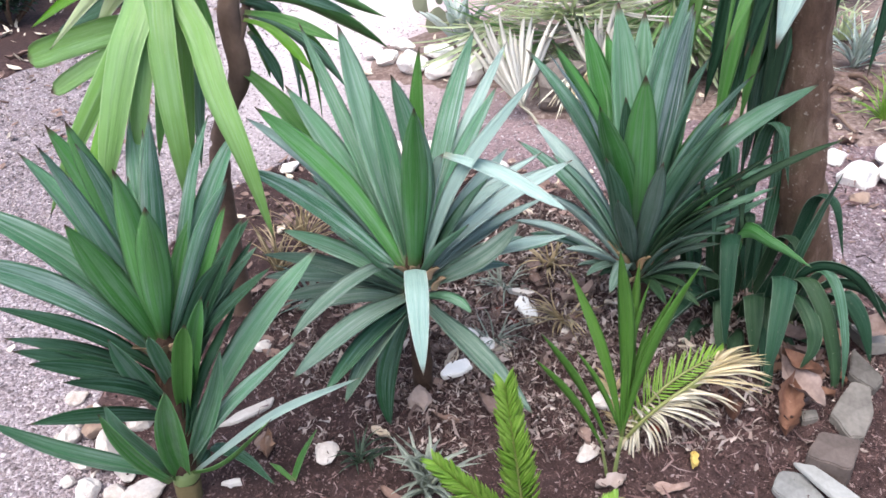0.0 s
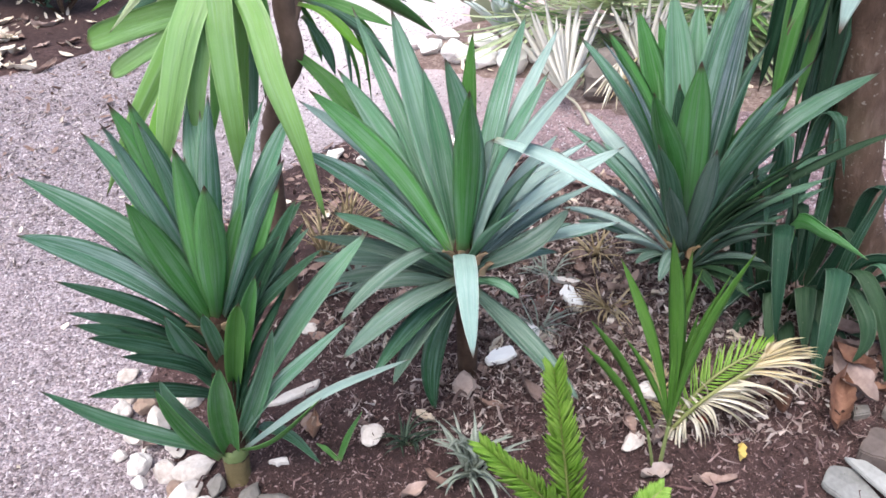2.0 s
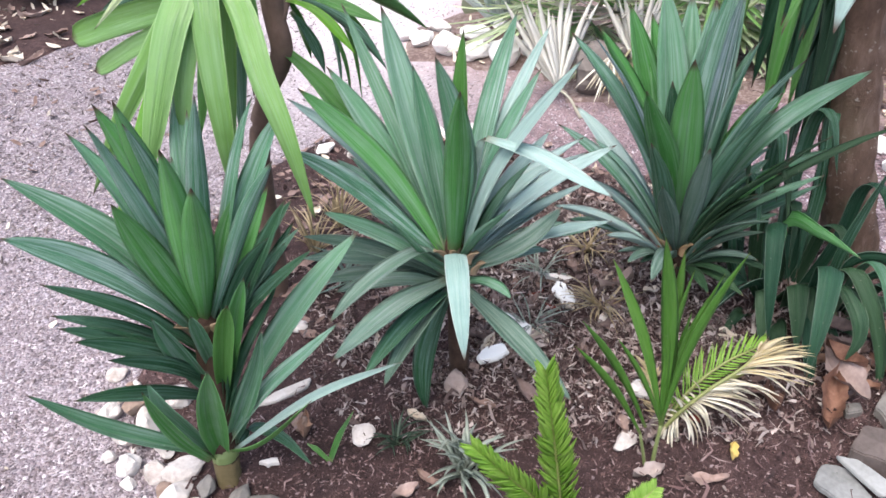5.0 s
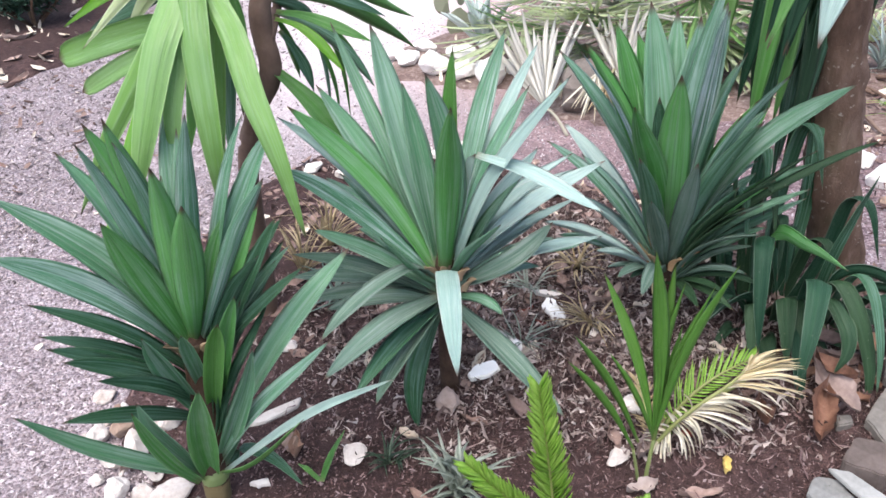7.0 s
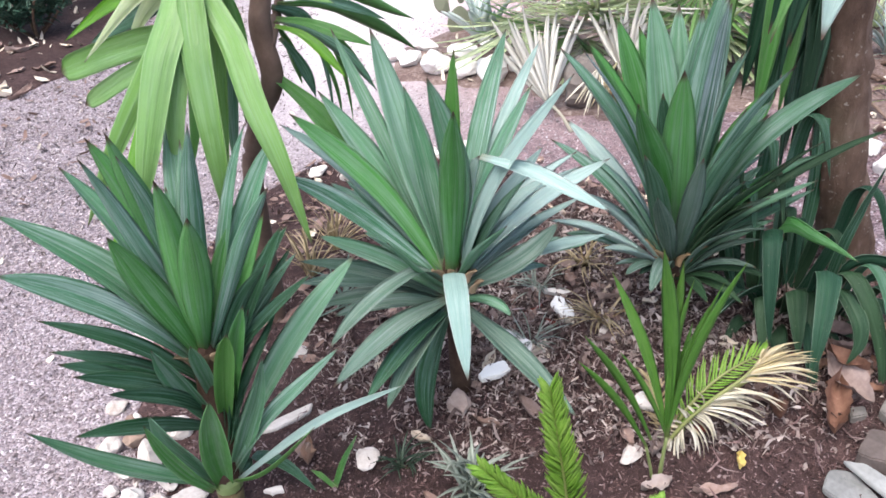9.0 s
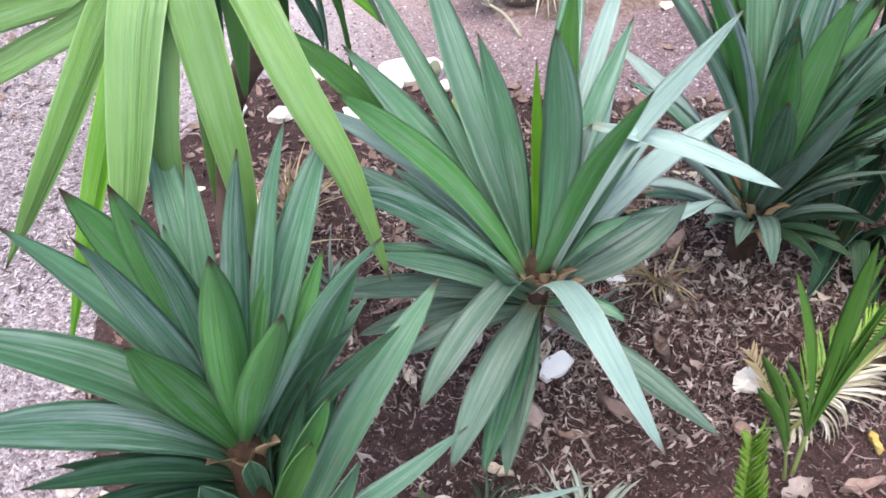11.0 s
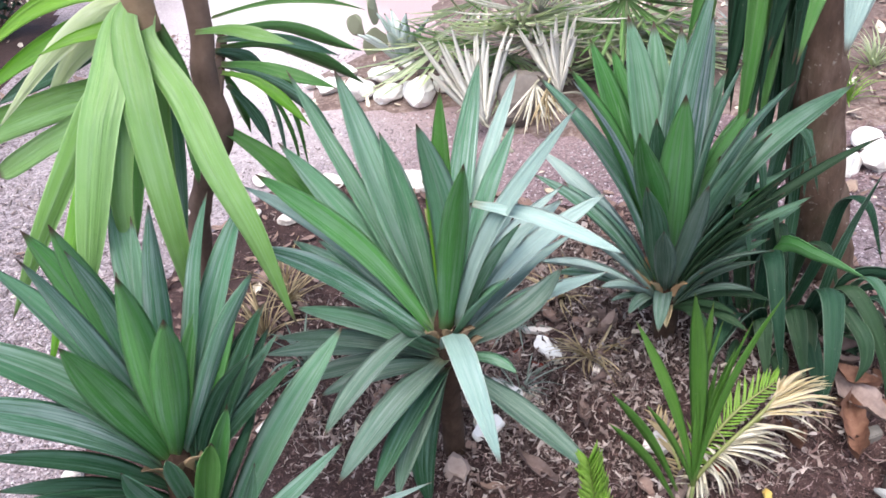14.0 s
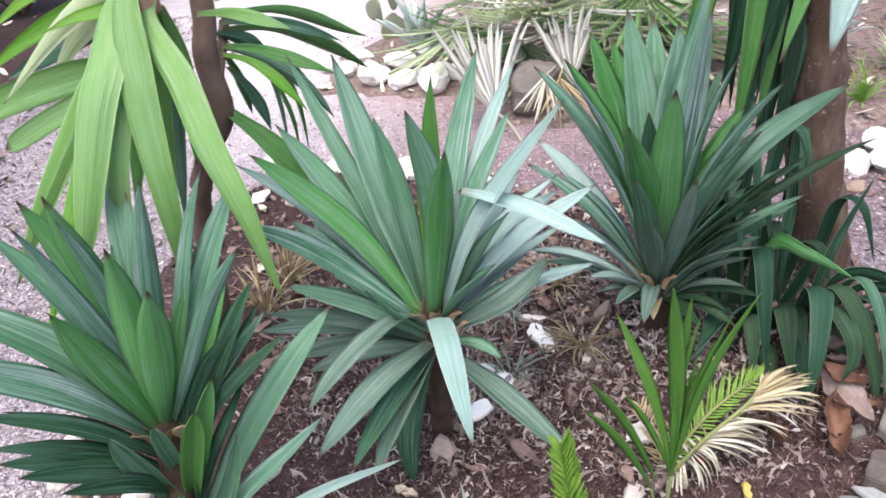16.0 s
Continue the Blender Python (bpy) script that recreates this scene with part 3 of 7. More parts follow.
def dry_leaf(at, length, width, material, label, turn, curl=0.25, tilt=(0, 0), seed=0, lift=0.0):
    """A fallen leaf: oval, cupped, with a curled rim and a midrib."""
    rng = random.Random(seed)
    verts, faces, n, m = [], [], 12, 6
    for i in range(n + 1):
        s = i / n
        hw = 0.5 * width * max(0.03, math.sin(math.pi * s ** 0.85)) * (1 + 0.2 * math.sin(7 * s + seed * 1.7) + 0.5 * noise.noise(Vector((s * 6, seed * 3.1, 0))))
        for j in range(m + 1):
            x = 2 * j / m - 1
            z = curl * length * ((s - 0.5) ** 2 + 0.9 * (width / length) * x * x) + 0.13 * length * noise.noise(Vector((s * 3.2, x * 1.6, seed))) + 0.25 * curl * length * (s - 0.4) * x
            z -= 0.006 * (1 - min(1, abs(x) * 4)) * 0.5
            verts.append(Vector((length * (s - 0.5), hw * x * (1 - 0.25 * curl * abs(x)), z)))
    low = min(v.z for v in verts)
    for v in verts:
        v.z -= low
    top = len(verts)
    verts += [v - Vector((0, 0, 0.0015)) for v in verts]
    for i in range(n):
        for j in range(m):
            a, b, c, d = i * (m + 1) + j, i * (m + 1) + j + 1, (i + 1) * (m + 1) + j + 1, (i + 1) * (m + 1) + j
            faces.append((a, d, c, b))
            faces.append((a + top, b + top, c + top, d + top))
    ob = mesh_object("fallen_leaf", verts, faces, material)
    ob.matrix_world = pose(at[0], at[1], ground_z(at[0], at[1]) + lift + 0.002, tilt[0], tilt[1], turn)
    return tagged(ob, label, "leaf", "fallen leaves")


# ---- ground ----
BED = [(-0.5, 0.98), (-0.62, 1.12), (-0.68, 1.34), (-0.86, 1.52), (-0.96, 1.9), (-0.95, 2.4), (-0.8, 2.85), (-0.55, 3.18), (-0.28, 3.18), (-0.05, 3.05),
       (0.22, 2.85), (0.5, 2.72), (0.85, 2.62), (1.12, 2.35), (1.24, 2.0), (1.22, 1.6), (1.24, 1.2), (1.14, 0.92), (0.9, 0.76), (0.5, 0.7), (0.1, 0.74), (-0.25, 0.84)]


def inside(x, y, poly):
    hit = False
    for (ax, ay), (bx, by) in zip(poly, poly[1:] + poly[:1]):
        if (ay > y) != (by > y) and x < ax + (y - ay) * (bx - ax) / (by - ay):
            hit = not hit
    return hit


def edge_distance(x, y, poly):
    best = 9.0
    for (ax, ay), (bx, by) in zip(poly, poly[1:] + poly[:1]):
        dx, dy = bx - ax, by - ay
        t = max(0, min(1, ((x - ax) * dx + (y - ay) * dy) / (dx * dx + dy * dy)))
        best = min(best, math.hypot(x - ax - t * dx, y - ay - t * dy))
    return best


BED_FAR = [(-0.45, 3.95), (-0.1, 3.8), (0.25, 3.72), (0.35, 3.35), (0.7, 3.2), (1.2, 3.3), (1.6, 2.95), (2.6, 3.0), (4.5, 4.0), (4.5, 7.0), (0.6, 7.0), (0.3, 5.0), (-0.1, 4.7), (-0.4, 4.4)]
BED_SIDE = [(-5.0, 3.7), (-2.9, 3.9), (-2.35, 4.15), (-2.08, 4.7), (-2.1, 6.0), (-2.6, 8.0), (-5.0, 8.0)]
BEDS = (BED, BED_FAR, BED_SIDE)


def ground_z(x, y):
    z = 0.0
    for poly in BEDS:
        if inside(x, y, poly):
            d = edge_distance(x, y, poly)
            z = 0.028 * min(1, d / 0.16) ** 0.7 + 0.012 * noise.noise(Vector((x * 5, y * 5, 0))) * min(1, d / 0.1)
    if mound_z(x, y) > 0.002 and inside(x, y, BED):
        z += mound_z(x, y) * min(1, edge_distance(x, y, BED) / 0.2)
    return z


def mound_z(x, y):
    return 0.12 * math.exp(-((x - 0.65) ** 2 + (y - 1.98) ** 2) / 0.16)


def sheet(name, x0, x1, y0, y1, step, material, poly=None, label=""):
    nx, ny = int((x1 - x0) / step), int((y1 - y0) / step)
    verts, faces = [], []
    keep = {}
    for i in range(nx + 1):
        for j in range(ny + 1):
            x, y = x0 + (x1 - x0) * i / nx, y0 + (y1 - y0) * j / ny
            if poly is None:
                z = 0.004 * noise.noise(Vector((x * 1.5, y * 1.5, 3)))
            elif inside(x, y, poly):
                z = ground_z(x, y) + 0.005 * noise.noise(Vector((x * 22, y * 22, 1))) + 0.003 * noise.noise(Vector((x * 60, y * 60, 1)))
            else:
                z = -0.03
            keep[i, j] = len(verts)
            verts.append((x, y, z))
    for i in range(nx):
        for j in range(ny):
            q = (keep[i, j], keep[i + 1, j], keep[i + 1, j + 1], keep[i, j + 1])
            if poly is None or any(verts[k][2] > -0.02 for k in q):
                faces.append(q)
    return tagged(mesh_object(name, verts, faces, material), label, "ground", "", "structure")


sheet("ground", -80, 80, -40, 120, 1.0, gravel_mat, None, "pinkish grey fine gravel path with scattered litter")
sheet("planting_bed", -1.05, 1.35, 0.65, 3.25, 0.02, soil_mat, BED, "dark brown garden soil covered with mulch")
sheet("planting_bed", -0.6, 4.6, 2.9, 7.1, 0.08, far_mat, BED_FAR, "far planting bed with dark soil and stones")
# Side bed takes the darker soil so the shrubs' shade is in its colour.
sheet("planting_bed", -5.1, -2.0, 3.5, 8.1, 0.08, soil_mat, BED_SIDE, "shaded planting bed beside the path")


def scatter(name, count, region, shape, size, material, label, category, seed, keep, tilt=25.0, dense=None, uneven=0.25):
    """Many loose bits lying on the ground, in one mesh."""
    rng = np.random.default_rng(seed)
    sv, sf = shape
    verts, faces = [], []
    made = 0
    while made < count:
        x, y = rng.uniform(region[0], region[1]), rng.uniform(region[2], region[3])
        if dense is not None and rng.random() > dense(x, y):
            continue
        if not keep(x, y):
            continue
        s = size[0] * (size[1] / size[0]) ** rng.random()
        m = Euler((radians(rng.normal(0, tilt)), radians(rng.normal(0, tilt)), rng.uniform(0, 6.283))).to_matrix()
        k = np.array(m) * s
        jitter = rng.uniform(1 - uneven, 1 + uneven, (len(sv), 3)) * (1, rng.uniform(1 - 1.5 * uneven, 1 + uneven), rng.uniform(1 - uneven, 1 + 2 * uneven))
        p = (sv * jitter) @ k.T + (x, y, ground_z(x, y) + 0.15 * s)
        base = made * len(sv)
        verts.append(p)
        faces += [tuple(base + q for q in f) for f in sf]
        made += 1
    ob = mesh_object(name, np.concatenate(verts).tolist(), faces, material, smooth=False)
    return tagged(ob, label, category, "", "stuff")


OCTA = (np.array([(1, 0, 0), (-0.9, 0.1, 0), (0, 0.8, 0), (0.1, -0.8, 0), (0, 0, 0.55), (0, 0, -0.4)], float) * 0.5,
        [(0, 2, 4), (2, 1, 4), (1, 3, 4), (3, 0, 4), (2, 0, 5), (1, 2, 5), (3, 1, 5), (0, 3, 5)])
CHIP = (np.array([(-0.5, -0.06, 0), (0, -0.13, 0.02), (0.5, -0.05, 0), (0.5, 0.05, 0), (0, 0.12, 0.02), (-0.5, 0.07, 0), (0, 0, 0.09)], float),
        [(0, 1, 6), (1, 2, 6), (2, 3, 6), (3, 4, 6), (4, 5, 6), (5, 0, 6), (5, 4, 3, 2, 1, 0)])
NEEDLE = (np.array([(-0.4, -0.02, 0), (0, 0.14, 0.1), (0.42, -0.03, 0), (0.42, 0.01, 0.02), (0, 0.185, 0.11), (-0.4, 0.02, 0.02)], float),
          [(0, 1, 4, 5), (1, 2, 3, 4)])
LITTER = (np.array([(-0.5, 0, 0.06), (-0.15, -0.2, 0.02), (0.3, -0.16, 0.03), (0.5, 0, 0.1), (0.25, 0.17, 0.03), (-0.2, 0.2, 0.05), (0, 0, 0)], float),
          [(0, 1, 6), (1, 2, 6), (2, 3, 6), (3, 4, 6), (4, 5, 6), (5, 0, 6)])


CURL = (np.array([(-0.5, -0.03, 0.05), (-0.25, 0.1, 0.0), (0.02, 0.14, 0.06), (0.28, 0.05, 0.14), (0.42, -0.14, 0.1), (0.45, -0.1, 0.16), (0.27, 0.13, 0.2), (0.0, 0.24, 0.1), (-0.27, 0.19, 0.04), (-0.5, 0.03, 0.09)], float),
        [(0, 1, 8, 9), (1, 2, 7, 8), (2, 3, 6, 7), (3, 4, 5, 6)])


def in_bed(x, y):
    return inside(x, y, BED)


def on_path(x, y):
    return not any(inside(x, y, b) for b in BEDS)


def near(x, y):
    return min(1.0, (1.6 / max(0.5, math.hypot(x, y))) ** 2)


def patchy(x, y):
    """Litter gathers in drifts, and lies thicker behind and to the right."""
    drift = 0.5 + 0.9 * noise.noise(Vector((x * 4, y * 4, 8)))
    return max(0.05, min(1.0, drift * near(x, y) * (0.25 + 1.3 * max(0, min(1, (x + 0.2) * 0.6 + (y - 1.45) * 0.9)))))


scatter("gravel", 30000, (-3.2, 2.2, 0.9, 5.0), CHIP, (0.007, 0.021), pebbles, "thin pink and grey stone flakes on the path", "gravel", 29, on_path, 18.0, dense=near, uneven=0.4)
scatter("gravel", 26000, (-3.2, 2.2, 0.9, 5.0), OCTA, (0.005, 0.017), pebbles, "loose pink and grey gravel on the path", "gravel", 11, on_path, dense=near)
scatter("soil_crumbs", 34000, (-1.0, 1.3, 1.0, 3.2), OCTA, (0.0025, 0.011), crumbs, "crumbs of dark soil and small pebbles", "soil", 12, in_bed, dense=near)
scatter("mulch", 26000, (-1.0, 1.3, 1.0, 3.2), CHIP, (0.004, 0.017), chips, "brown bark chips and plant scraps", "mulch", 13, in_bed, 35.0, dense=near, uneven=0.45)
scatter("dry_needles", 1700, (-1.0, 1.3, 1.0, 3.2), NEEDLE, (0.02, 0.085), chips, "thin dry needles and stalks", "mulch", 14, in_bed, 16.0, dense=patchy)
def matted(x, y):
    """Thickest between and behind the middle and back yuccas."""
    d = math.hypot((x - 0.28) / 0.45, (y - 1.95) / 0.38)
    return max(0.004, min(1.0, 1.3 - 0.65 * d)) * (0.6 + 0.8 * noise.noise(Vector((x * 6, y * 6, 3))))


scatter("curled_litter", 15000, (-0.8, 1.2, 1.4, 3.0), CURL, (0.012, 0.05), curls, "curled tan strips of dry leaf on the mulch", "litter", 19, in_bed, 45.0, dense=matted, uneven=0.55)
scatter("leaf_litter", 420, (-0.9, 1.25, 1.1, 3.1), LITTER, (0.006, 0.03), litter_rose, "tiny pale scraps of dry leaves on the soil", "litter", 18, in_bed, 35.0, dense=patchy)
scatter("leaf_litter", 900, (-1.0, 1.3, 1.8, 3.2), LITTER, (0.02, 0.07), litter_brown, "small dry fallen leaves on the soil", "litter", 15, in_bed)
scatter("leaf_litter", 900, (-5, 4.0, 2.6, 7.0), LITTER, (0.03, 0.10), litter_pale, "pale fallen leaves scattered on far beds", "litter", 16, lambda x, y: inside(x, y, BED_FAR) or inside(x, y, BED_SIDE))
scatter("gravel", 12000, (-3.8, -0.9, 2.2, 5.6), CHIP, (0.012, 0.034), pebbles_far, "coarse grey gravel further along the path", "gravel", 27, on_path)
scatter("leaf_litter", 420, (-3.8, -1.2, 2.8, 5.6), LITTER, (0.025, 0.07), litter_brown, "brown fallen leaves on the gravel path", "litter", 28, on_path)
scatter("dry_needles", 1500, (1.1, 2.6, 2.0, 4.4), NEEDLE, (0.03, 0.12), chips, "thin dry twigs and stalks on the far bed", "mulch", 31, lambda x, y: True, 14.0)
scatter("leaf_litter", 420, (1.1, 2.6, 2.2, 4.4), LITTER, (0.02, 0.06), litter_brown, "brown leaf scraps on the far bed", "litter", 32, lambda x, y: True)
scatter("leaf_litter", 160, (-3.5, 2.0, 1.2, 5.0), LITTER, (0.015, 0.045), litter_pale, "odd dry leaves on the gravel path", "litter", 17, on_path)

# ---- yuccas ----
CROWN_A, CROWN_L = (-0.554, 1.40, 0.40), (-0.556, 1.335, 0.10)
CROWN_B, CROWN_C = (-0.062, 1.60, 0.405), (0.465, 1.80, 0.285)
CROWN_E = (0.84, 1.72, 1.40)
CROWN_H = (0.735, 2.0, 1.25)
yucca_left = thing("yucca", (-0.56, 1.33, 0.0), "dark green yucca with two leafy tiers beside the gravel path", "yucca", "yuccas")
yucca_middle = thing("yucca", (-0.067, 1.66, 0.0), "green yucca rosette on a short stem with folded leaves", "yucca", "yuccas")
yucca_back = thing("yucca", (0.50, 1.86, 0.0), "dense upright dark green yucca near the tree trunk", "yucca", "yuccas")
yucca_tall = thing("yucca", (-0.60, 2.02, 0.0), "tall yucca with bare brown trunk and drooping lime leaves", "yucca", "yuccas")
yucca_tree = thing("yucca_tree", (1.02, 2.0, 0.0), "thick brown trunk with strap leaves hanging from above", "tree")
strap_plant = thing("strap_leaf_plant", (0.80, 1.86, 0.0), "dark green arching strap leaf plant at the trunk", "plant")
PLANT_LEAF = {yucca_left.name: leaf_green, yucca_middle.name: leaf_green, yucca_back.name: leaf_green, yucca_tree.name: leaf_strap}


def stem(plant, pts, radii, material, name="stem", label="", seed=3, rough=0.25, sides=14):
    o = plant.location
    return tube(name, [Vector(p) - o for p in pts], radii, material, plant, label, sides, rough, seed)


stem(yucca_left, [(-0.558, 1.334, 0.08), (-0.558, 1.345, 0.16), (-0.554, 1.395, 0.39), (-0.553, 1.402, 0.45)], [0.028, 0.029, 0.028, 0.012], stem_brown, "stem", "scarred brown upper stem")
stem(yucca_left, [(-0.562, 1.326, -0.03), (-0.56, 1.33, 0.04), (-0.558, 1.334, 0.095)], [0.032, 0.029, 0.027], foot_tan, "stem", "pale tan smooth stem foot")
stem(yucca_left, [(-0.558, 1.332, 0.085), (-0.557, 1.334, 0.105), (-0.556, 1.336, 0.13)], [0.027, 0.029, 0.022], leaf_mid, "collar", "yellow green collar of leaf bases")
stem(yucca_middle, [(-0.067, 1.665, -0.03), (-0.064, 1.64, 0.2), (-0.062, 1.602, 0.40), (-0.062, 1.6, 0.46)], [0.028, 0.022, 0.024, 0.012], stem_brown)
stem(yucca_back, [(0.50, 1.86, -0.03), (0.48, 1.83, 0.15), (0.465, 1.80, 0.29), (0.465, 1.80, 0.35)], [0.032, 0.028, 0.028, 0.012], stem_brown)
stem(yucca_tall, [(-0.60, 2.02, -0.04), (-0.555, 1.95, 0.47), (-0.495, 1.885, 0.665), (-0.428, 1.84, 0.785), (-0.433, 1.85, 0.90), (-0.42, 1.87, 1.1), (-0.45, 1.9, 2.0)],
     [0.034, 0.025, 0.022, 0.025, 0.023, 0.022, 0.022], bark_brown, "trunk", "smooth dark brown trunk with a kink")
stem(yucca_tall, [(-0.425, 1.88, 1.42), (-0.46, 1.76, 1.32), (-0.475, 1.69, 1.16), (-0.472, 1.70, 1.03)], [0.028, 0.028, 0.03, 0.02], bud_tan, "branch", "pale brown branch head")
stem(yucca_tall, [(-0.42, 1.84, 0.86), (-0.41, 1.9, 0.9), (-0.40, 1.93, 0.935), (-0.40, 1.932, 0.95)], [0.013, 0.011, 0.010, 0.005], bark_brown, "branch")
stem(yucca_tree, [(1.04, 2.0, -0.04), (0.985, 1.985, 0.13), (0.915, 1.98, 0.37), (0.885, 1.98, 0.58), (0.85, 1.98, 0.86), (0.82, 1.96, 1.3), (0.8, 1.95, 2.2)],
     [0.085, 0.06, 0.064, 0.055, 0.054, 0.052, 0.048], bark_grey, "trunk", "rough grey brown trunk", 5, 0.3, 20)
stem(yucca_tree, [(0.83, 1.93, 1.15), (0.84, 1.82, 1.3), (0.84, 1.72, 1.41), (0.84, 1.71, 1.46)], [0.035, 0.03, 0.03, 0.012], stem_brown, "branch")
stem(yucca_tree, [(0.83, 1.97, 1.12), (0.79, 1.99, 1.2), (0.735, 2.0, 1.26), (0.735, 2.0, 1.32)], [0.03, 0.028, 0.028, 0.012], stem_brown, "branch")
stem(strap_plant, [(0.72, 1.82, -0.02), (0.715, 1.81, 0.06), (0.71, 1.80, 0.13)], [0.024, 0.018, 0.008], leaf_strap)
stem(strap_plant, [(0.86, 1.77, -0.02), (0.858, 1.76, 0.05), (0.857, 1.755, 0.11)], [0.026, 0.02, 0.008], leaf_strap)
# middle yucca
leaf_to(yucca_middle, (-0.073, 1.614, 0.425), (-0.194, 1.777, 0.900), 0.076, leaf_green, arch=-0.02, roll=-2)
leaf_to(yucca_middle, (-0.075, 1.613, 0.405), (-0.280, 1.816, 0.898), 0.042, leaf_green, roll=-8)
leaf_to(yucca_middle, (-0.065, 1.582, 0.425), (-0.075, 1.534, 0.876), 0.061, leaf_green, arch=0.04, side=0.06)
leaf_to(yucca_middle, (-0.073, 1.615, 0.405), (-0.131, 1.696, 0.803), 0.056, leaf_green, arch=0.02, roll=-4)
leaf_to(yucca_middle, (-0.045, 1.604, 0.425), (-0.022, 1.610, 0.900), 0.047, leaf_mid, arch=0.01, roll=38)
# Sliver lit from behind; the vivid colour carries that glow.
leaf_to(yucca_middle, (-0.060, 1.618, 0.405), (-0.055, 1.660, 0.770), 0.021, leaf_fresh, arch=0.01)
leaf_to(yucca_middle, (-0.059, 1.582, 0.425), (-0.025, 1.364, 0.883), 0.055, leaf_core)
leaf_to(yucca_middle, (-0.054, 1.616, 0.405), (0.085, 1.875, 0.849), 0.054, leaf_streaked, arch=0.02)
leaf_to(yucca_middle, (-0.050, 1.614, 0.405), (0.152, 1.847, 0.828), 0.038, leaf_pale, arch=0.03)
leaf_to(yucca_middle, (-0.048, 1.611, 0.405), (0.126, 1.750, 0.768), 0.043, leaf_streaked, arch=0.02, roll=6)
leaf_to(yucca_middle, (-0.079, 1.594, 0.395), (-0.360, 1.488, 0.726), 0.053, leaf_streaked, arch=0.01, side=-0.08, roll=-46)
leaf_to(yucca_middle, (-0.077, 1.610, 0.405), (-0.318, 1.767, 0.781), 0.065, leaf_green, side=-0.02, roll=-14)
leaf_to(yucca_middle, (-0.080, 1.603, 0.395), (-0.380, 1.648, 0.761), 0.048, leaf_pale, arch=0.04, side=-0.05, roll=-30)
leaf_to(yucca_middle, (-0.080, 1.600, 0.405), (-0.345, 1.600, 0.800), 0.055, leaf_core, arch=0.03, side=-0.05, roll=-38)
leaf_to(yucca_middle, (-0.075, 1.612, 0.385), (-0.344, 1.858, 0.520), 0.057, leaf_green, arch=0.03, side=0.01, roll=-8)
leaf_to(yucca_middle, (-0.079, 1.606, 0.385), (-0.275, 1.682, 0.614), 0.046, leaf_streaked, arch=0.03, roll=-20)
leaf_to(yucca_middle, (-0.080, 1.597, 0.365), (-0.326, 1.560, 0.550), 0.047, leaf_green, arch=0.03, roll=-30)
leaf_to(yucca_middle, (-0.080, 1.597, 0.355), (-0.374, 1.553, 0.495), 0.042, leaf_greygreen, arch=0.05, roll=-26)
leaf_to(yucca_middle, (-0.078, 1.608, 0.355), (-0.446, 1.783, 0.285), 0.050, leaf_greygreen, arch=0.05, roll=-20)
leaf_to(yucca_middle, (-0.080, 1.600, 0.345), (-0.370, 1.600, 0.346), 0.044, leaf_greygreen, arch=0.06, roll=-20)
leaf_to(yucca_middle, (-0.079, 1.593, 0.335), (-0.311, 1.500, 0.387), 0.045, leaf_greygreen, arch=0.07, roll=-20)
leaf_to(yucca_middle, (-0.050, 1.587, 0.335), (0.173, 1.347, 0.217), 0.057, leaf_greygreen, arch=-0.01, side=0.01, roll=6)
leaf_to(yucca_middle, (-0.072, 1.585, 0.355), (-0.283, 1.284, 0.388), 0.059, leaf_greygreen, arch=0.05, roll=-4)
leaf_to(yucca_middle, (-0.071, 1.584, 0.335), (-0.233, 1.304, 0.328), 0.051, leaf_deep, arch=0.05)
leaf_to(yucca_middle, (-0.070, 1.584, 0.335), (-0.196, 1.313, 0.298), 0.051, leaf_greygreen, arch=0.05)
leaf_to(yucca_middle, (-0.075, 1.588, 0.325), (-0.141, 1.525, 0.025), 0.062, leaf_deep, arch=0.10, roll=-4)
leaf_to(yucca_middle, (-0.044, 1.597, 0.375), (0.163, 1.561, 0.545), 0.050, leaf_greygreen, arch=-0.08, side=-0.03, roll=34)
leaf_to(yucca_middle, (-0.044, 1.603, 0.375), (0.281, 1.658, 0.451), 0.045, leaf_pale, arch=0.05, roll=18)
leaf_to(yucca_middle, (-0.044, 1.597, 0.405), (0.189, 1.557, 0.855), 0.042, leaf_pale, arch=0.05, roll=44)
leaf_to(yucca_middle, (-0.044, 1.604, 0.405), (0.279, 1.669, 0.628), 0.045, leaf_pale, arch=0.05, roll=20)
# back yucca, leaves with sky sheen painted as stripes
leaf_to(yucca_back, (0.478, 1.79, 0.30), (0.549, 1.84, 0.885), 0.052, leaf_sky_streaked, arch=0.02, roll=8)
leaf_to(yucca_back, (0.466, 1.81, 0.30), (0.506, 1.86, 0.806), 0.042, leaf_sky_streaked, arch=0.02)
leaf_to(yucca_back, (0.450, 1.79, 0.30), (0.234, 1.74, 0.839), 0.044, leaf_sky_streaked, arch=0.05, roll=-20)
# left yucca
leaf_to(yucca_left, (-0.539, 1.410, 0.400), (-0.360, 1.533, 0.792), 0.055, leaf_streaked, arch=0.02, roll=32)
leaf_to(yucca_left, (-0.540, 1.412, 0.400), (-0.410, 1.523, 0.818), 0.033, leaf_streaked, arch=0.02, roll=30)
leaf_to(yucca_left, (-0.556, 1.418, 0.400), (-0.577, 1.594, 0.824), 0.050, leaf_green, arch=0.02)
leaf_to(yucca_left, (-0.537, 1.394, 0.400), (-0.454, 1.365, 0.884), 0.050, leaf_streaked, arch=0.02, roll=-22)
leaf_to(yucca_left, (-0.550, 1.418, 0.400), (-0.532, 1.500, 0.805), 0.036, leaf_green, arch=0.02, roll=2)
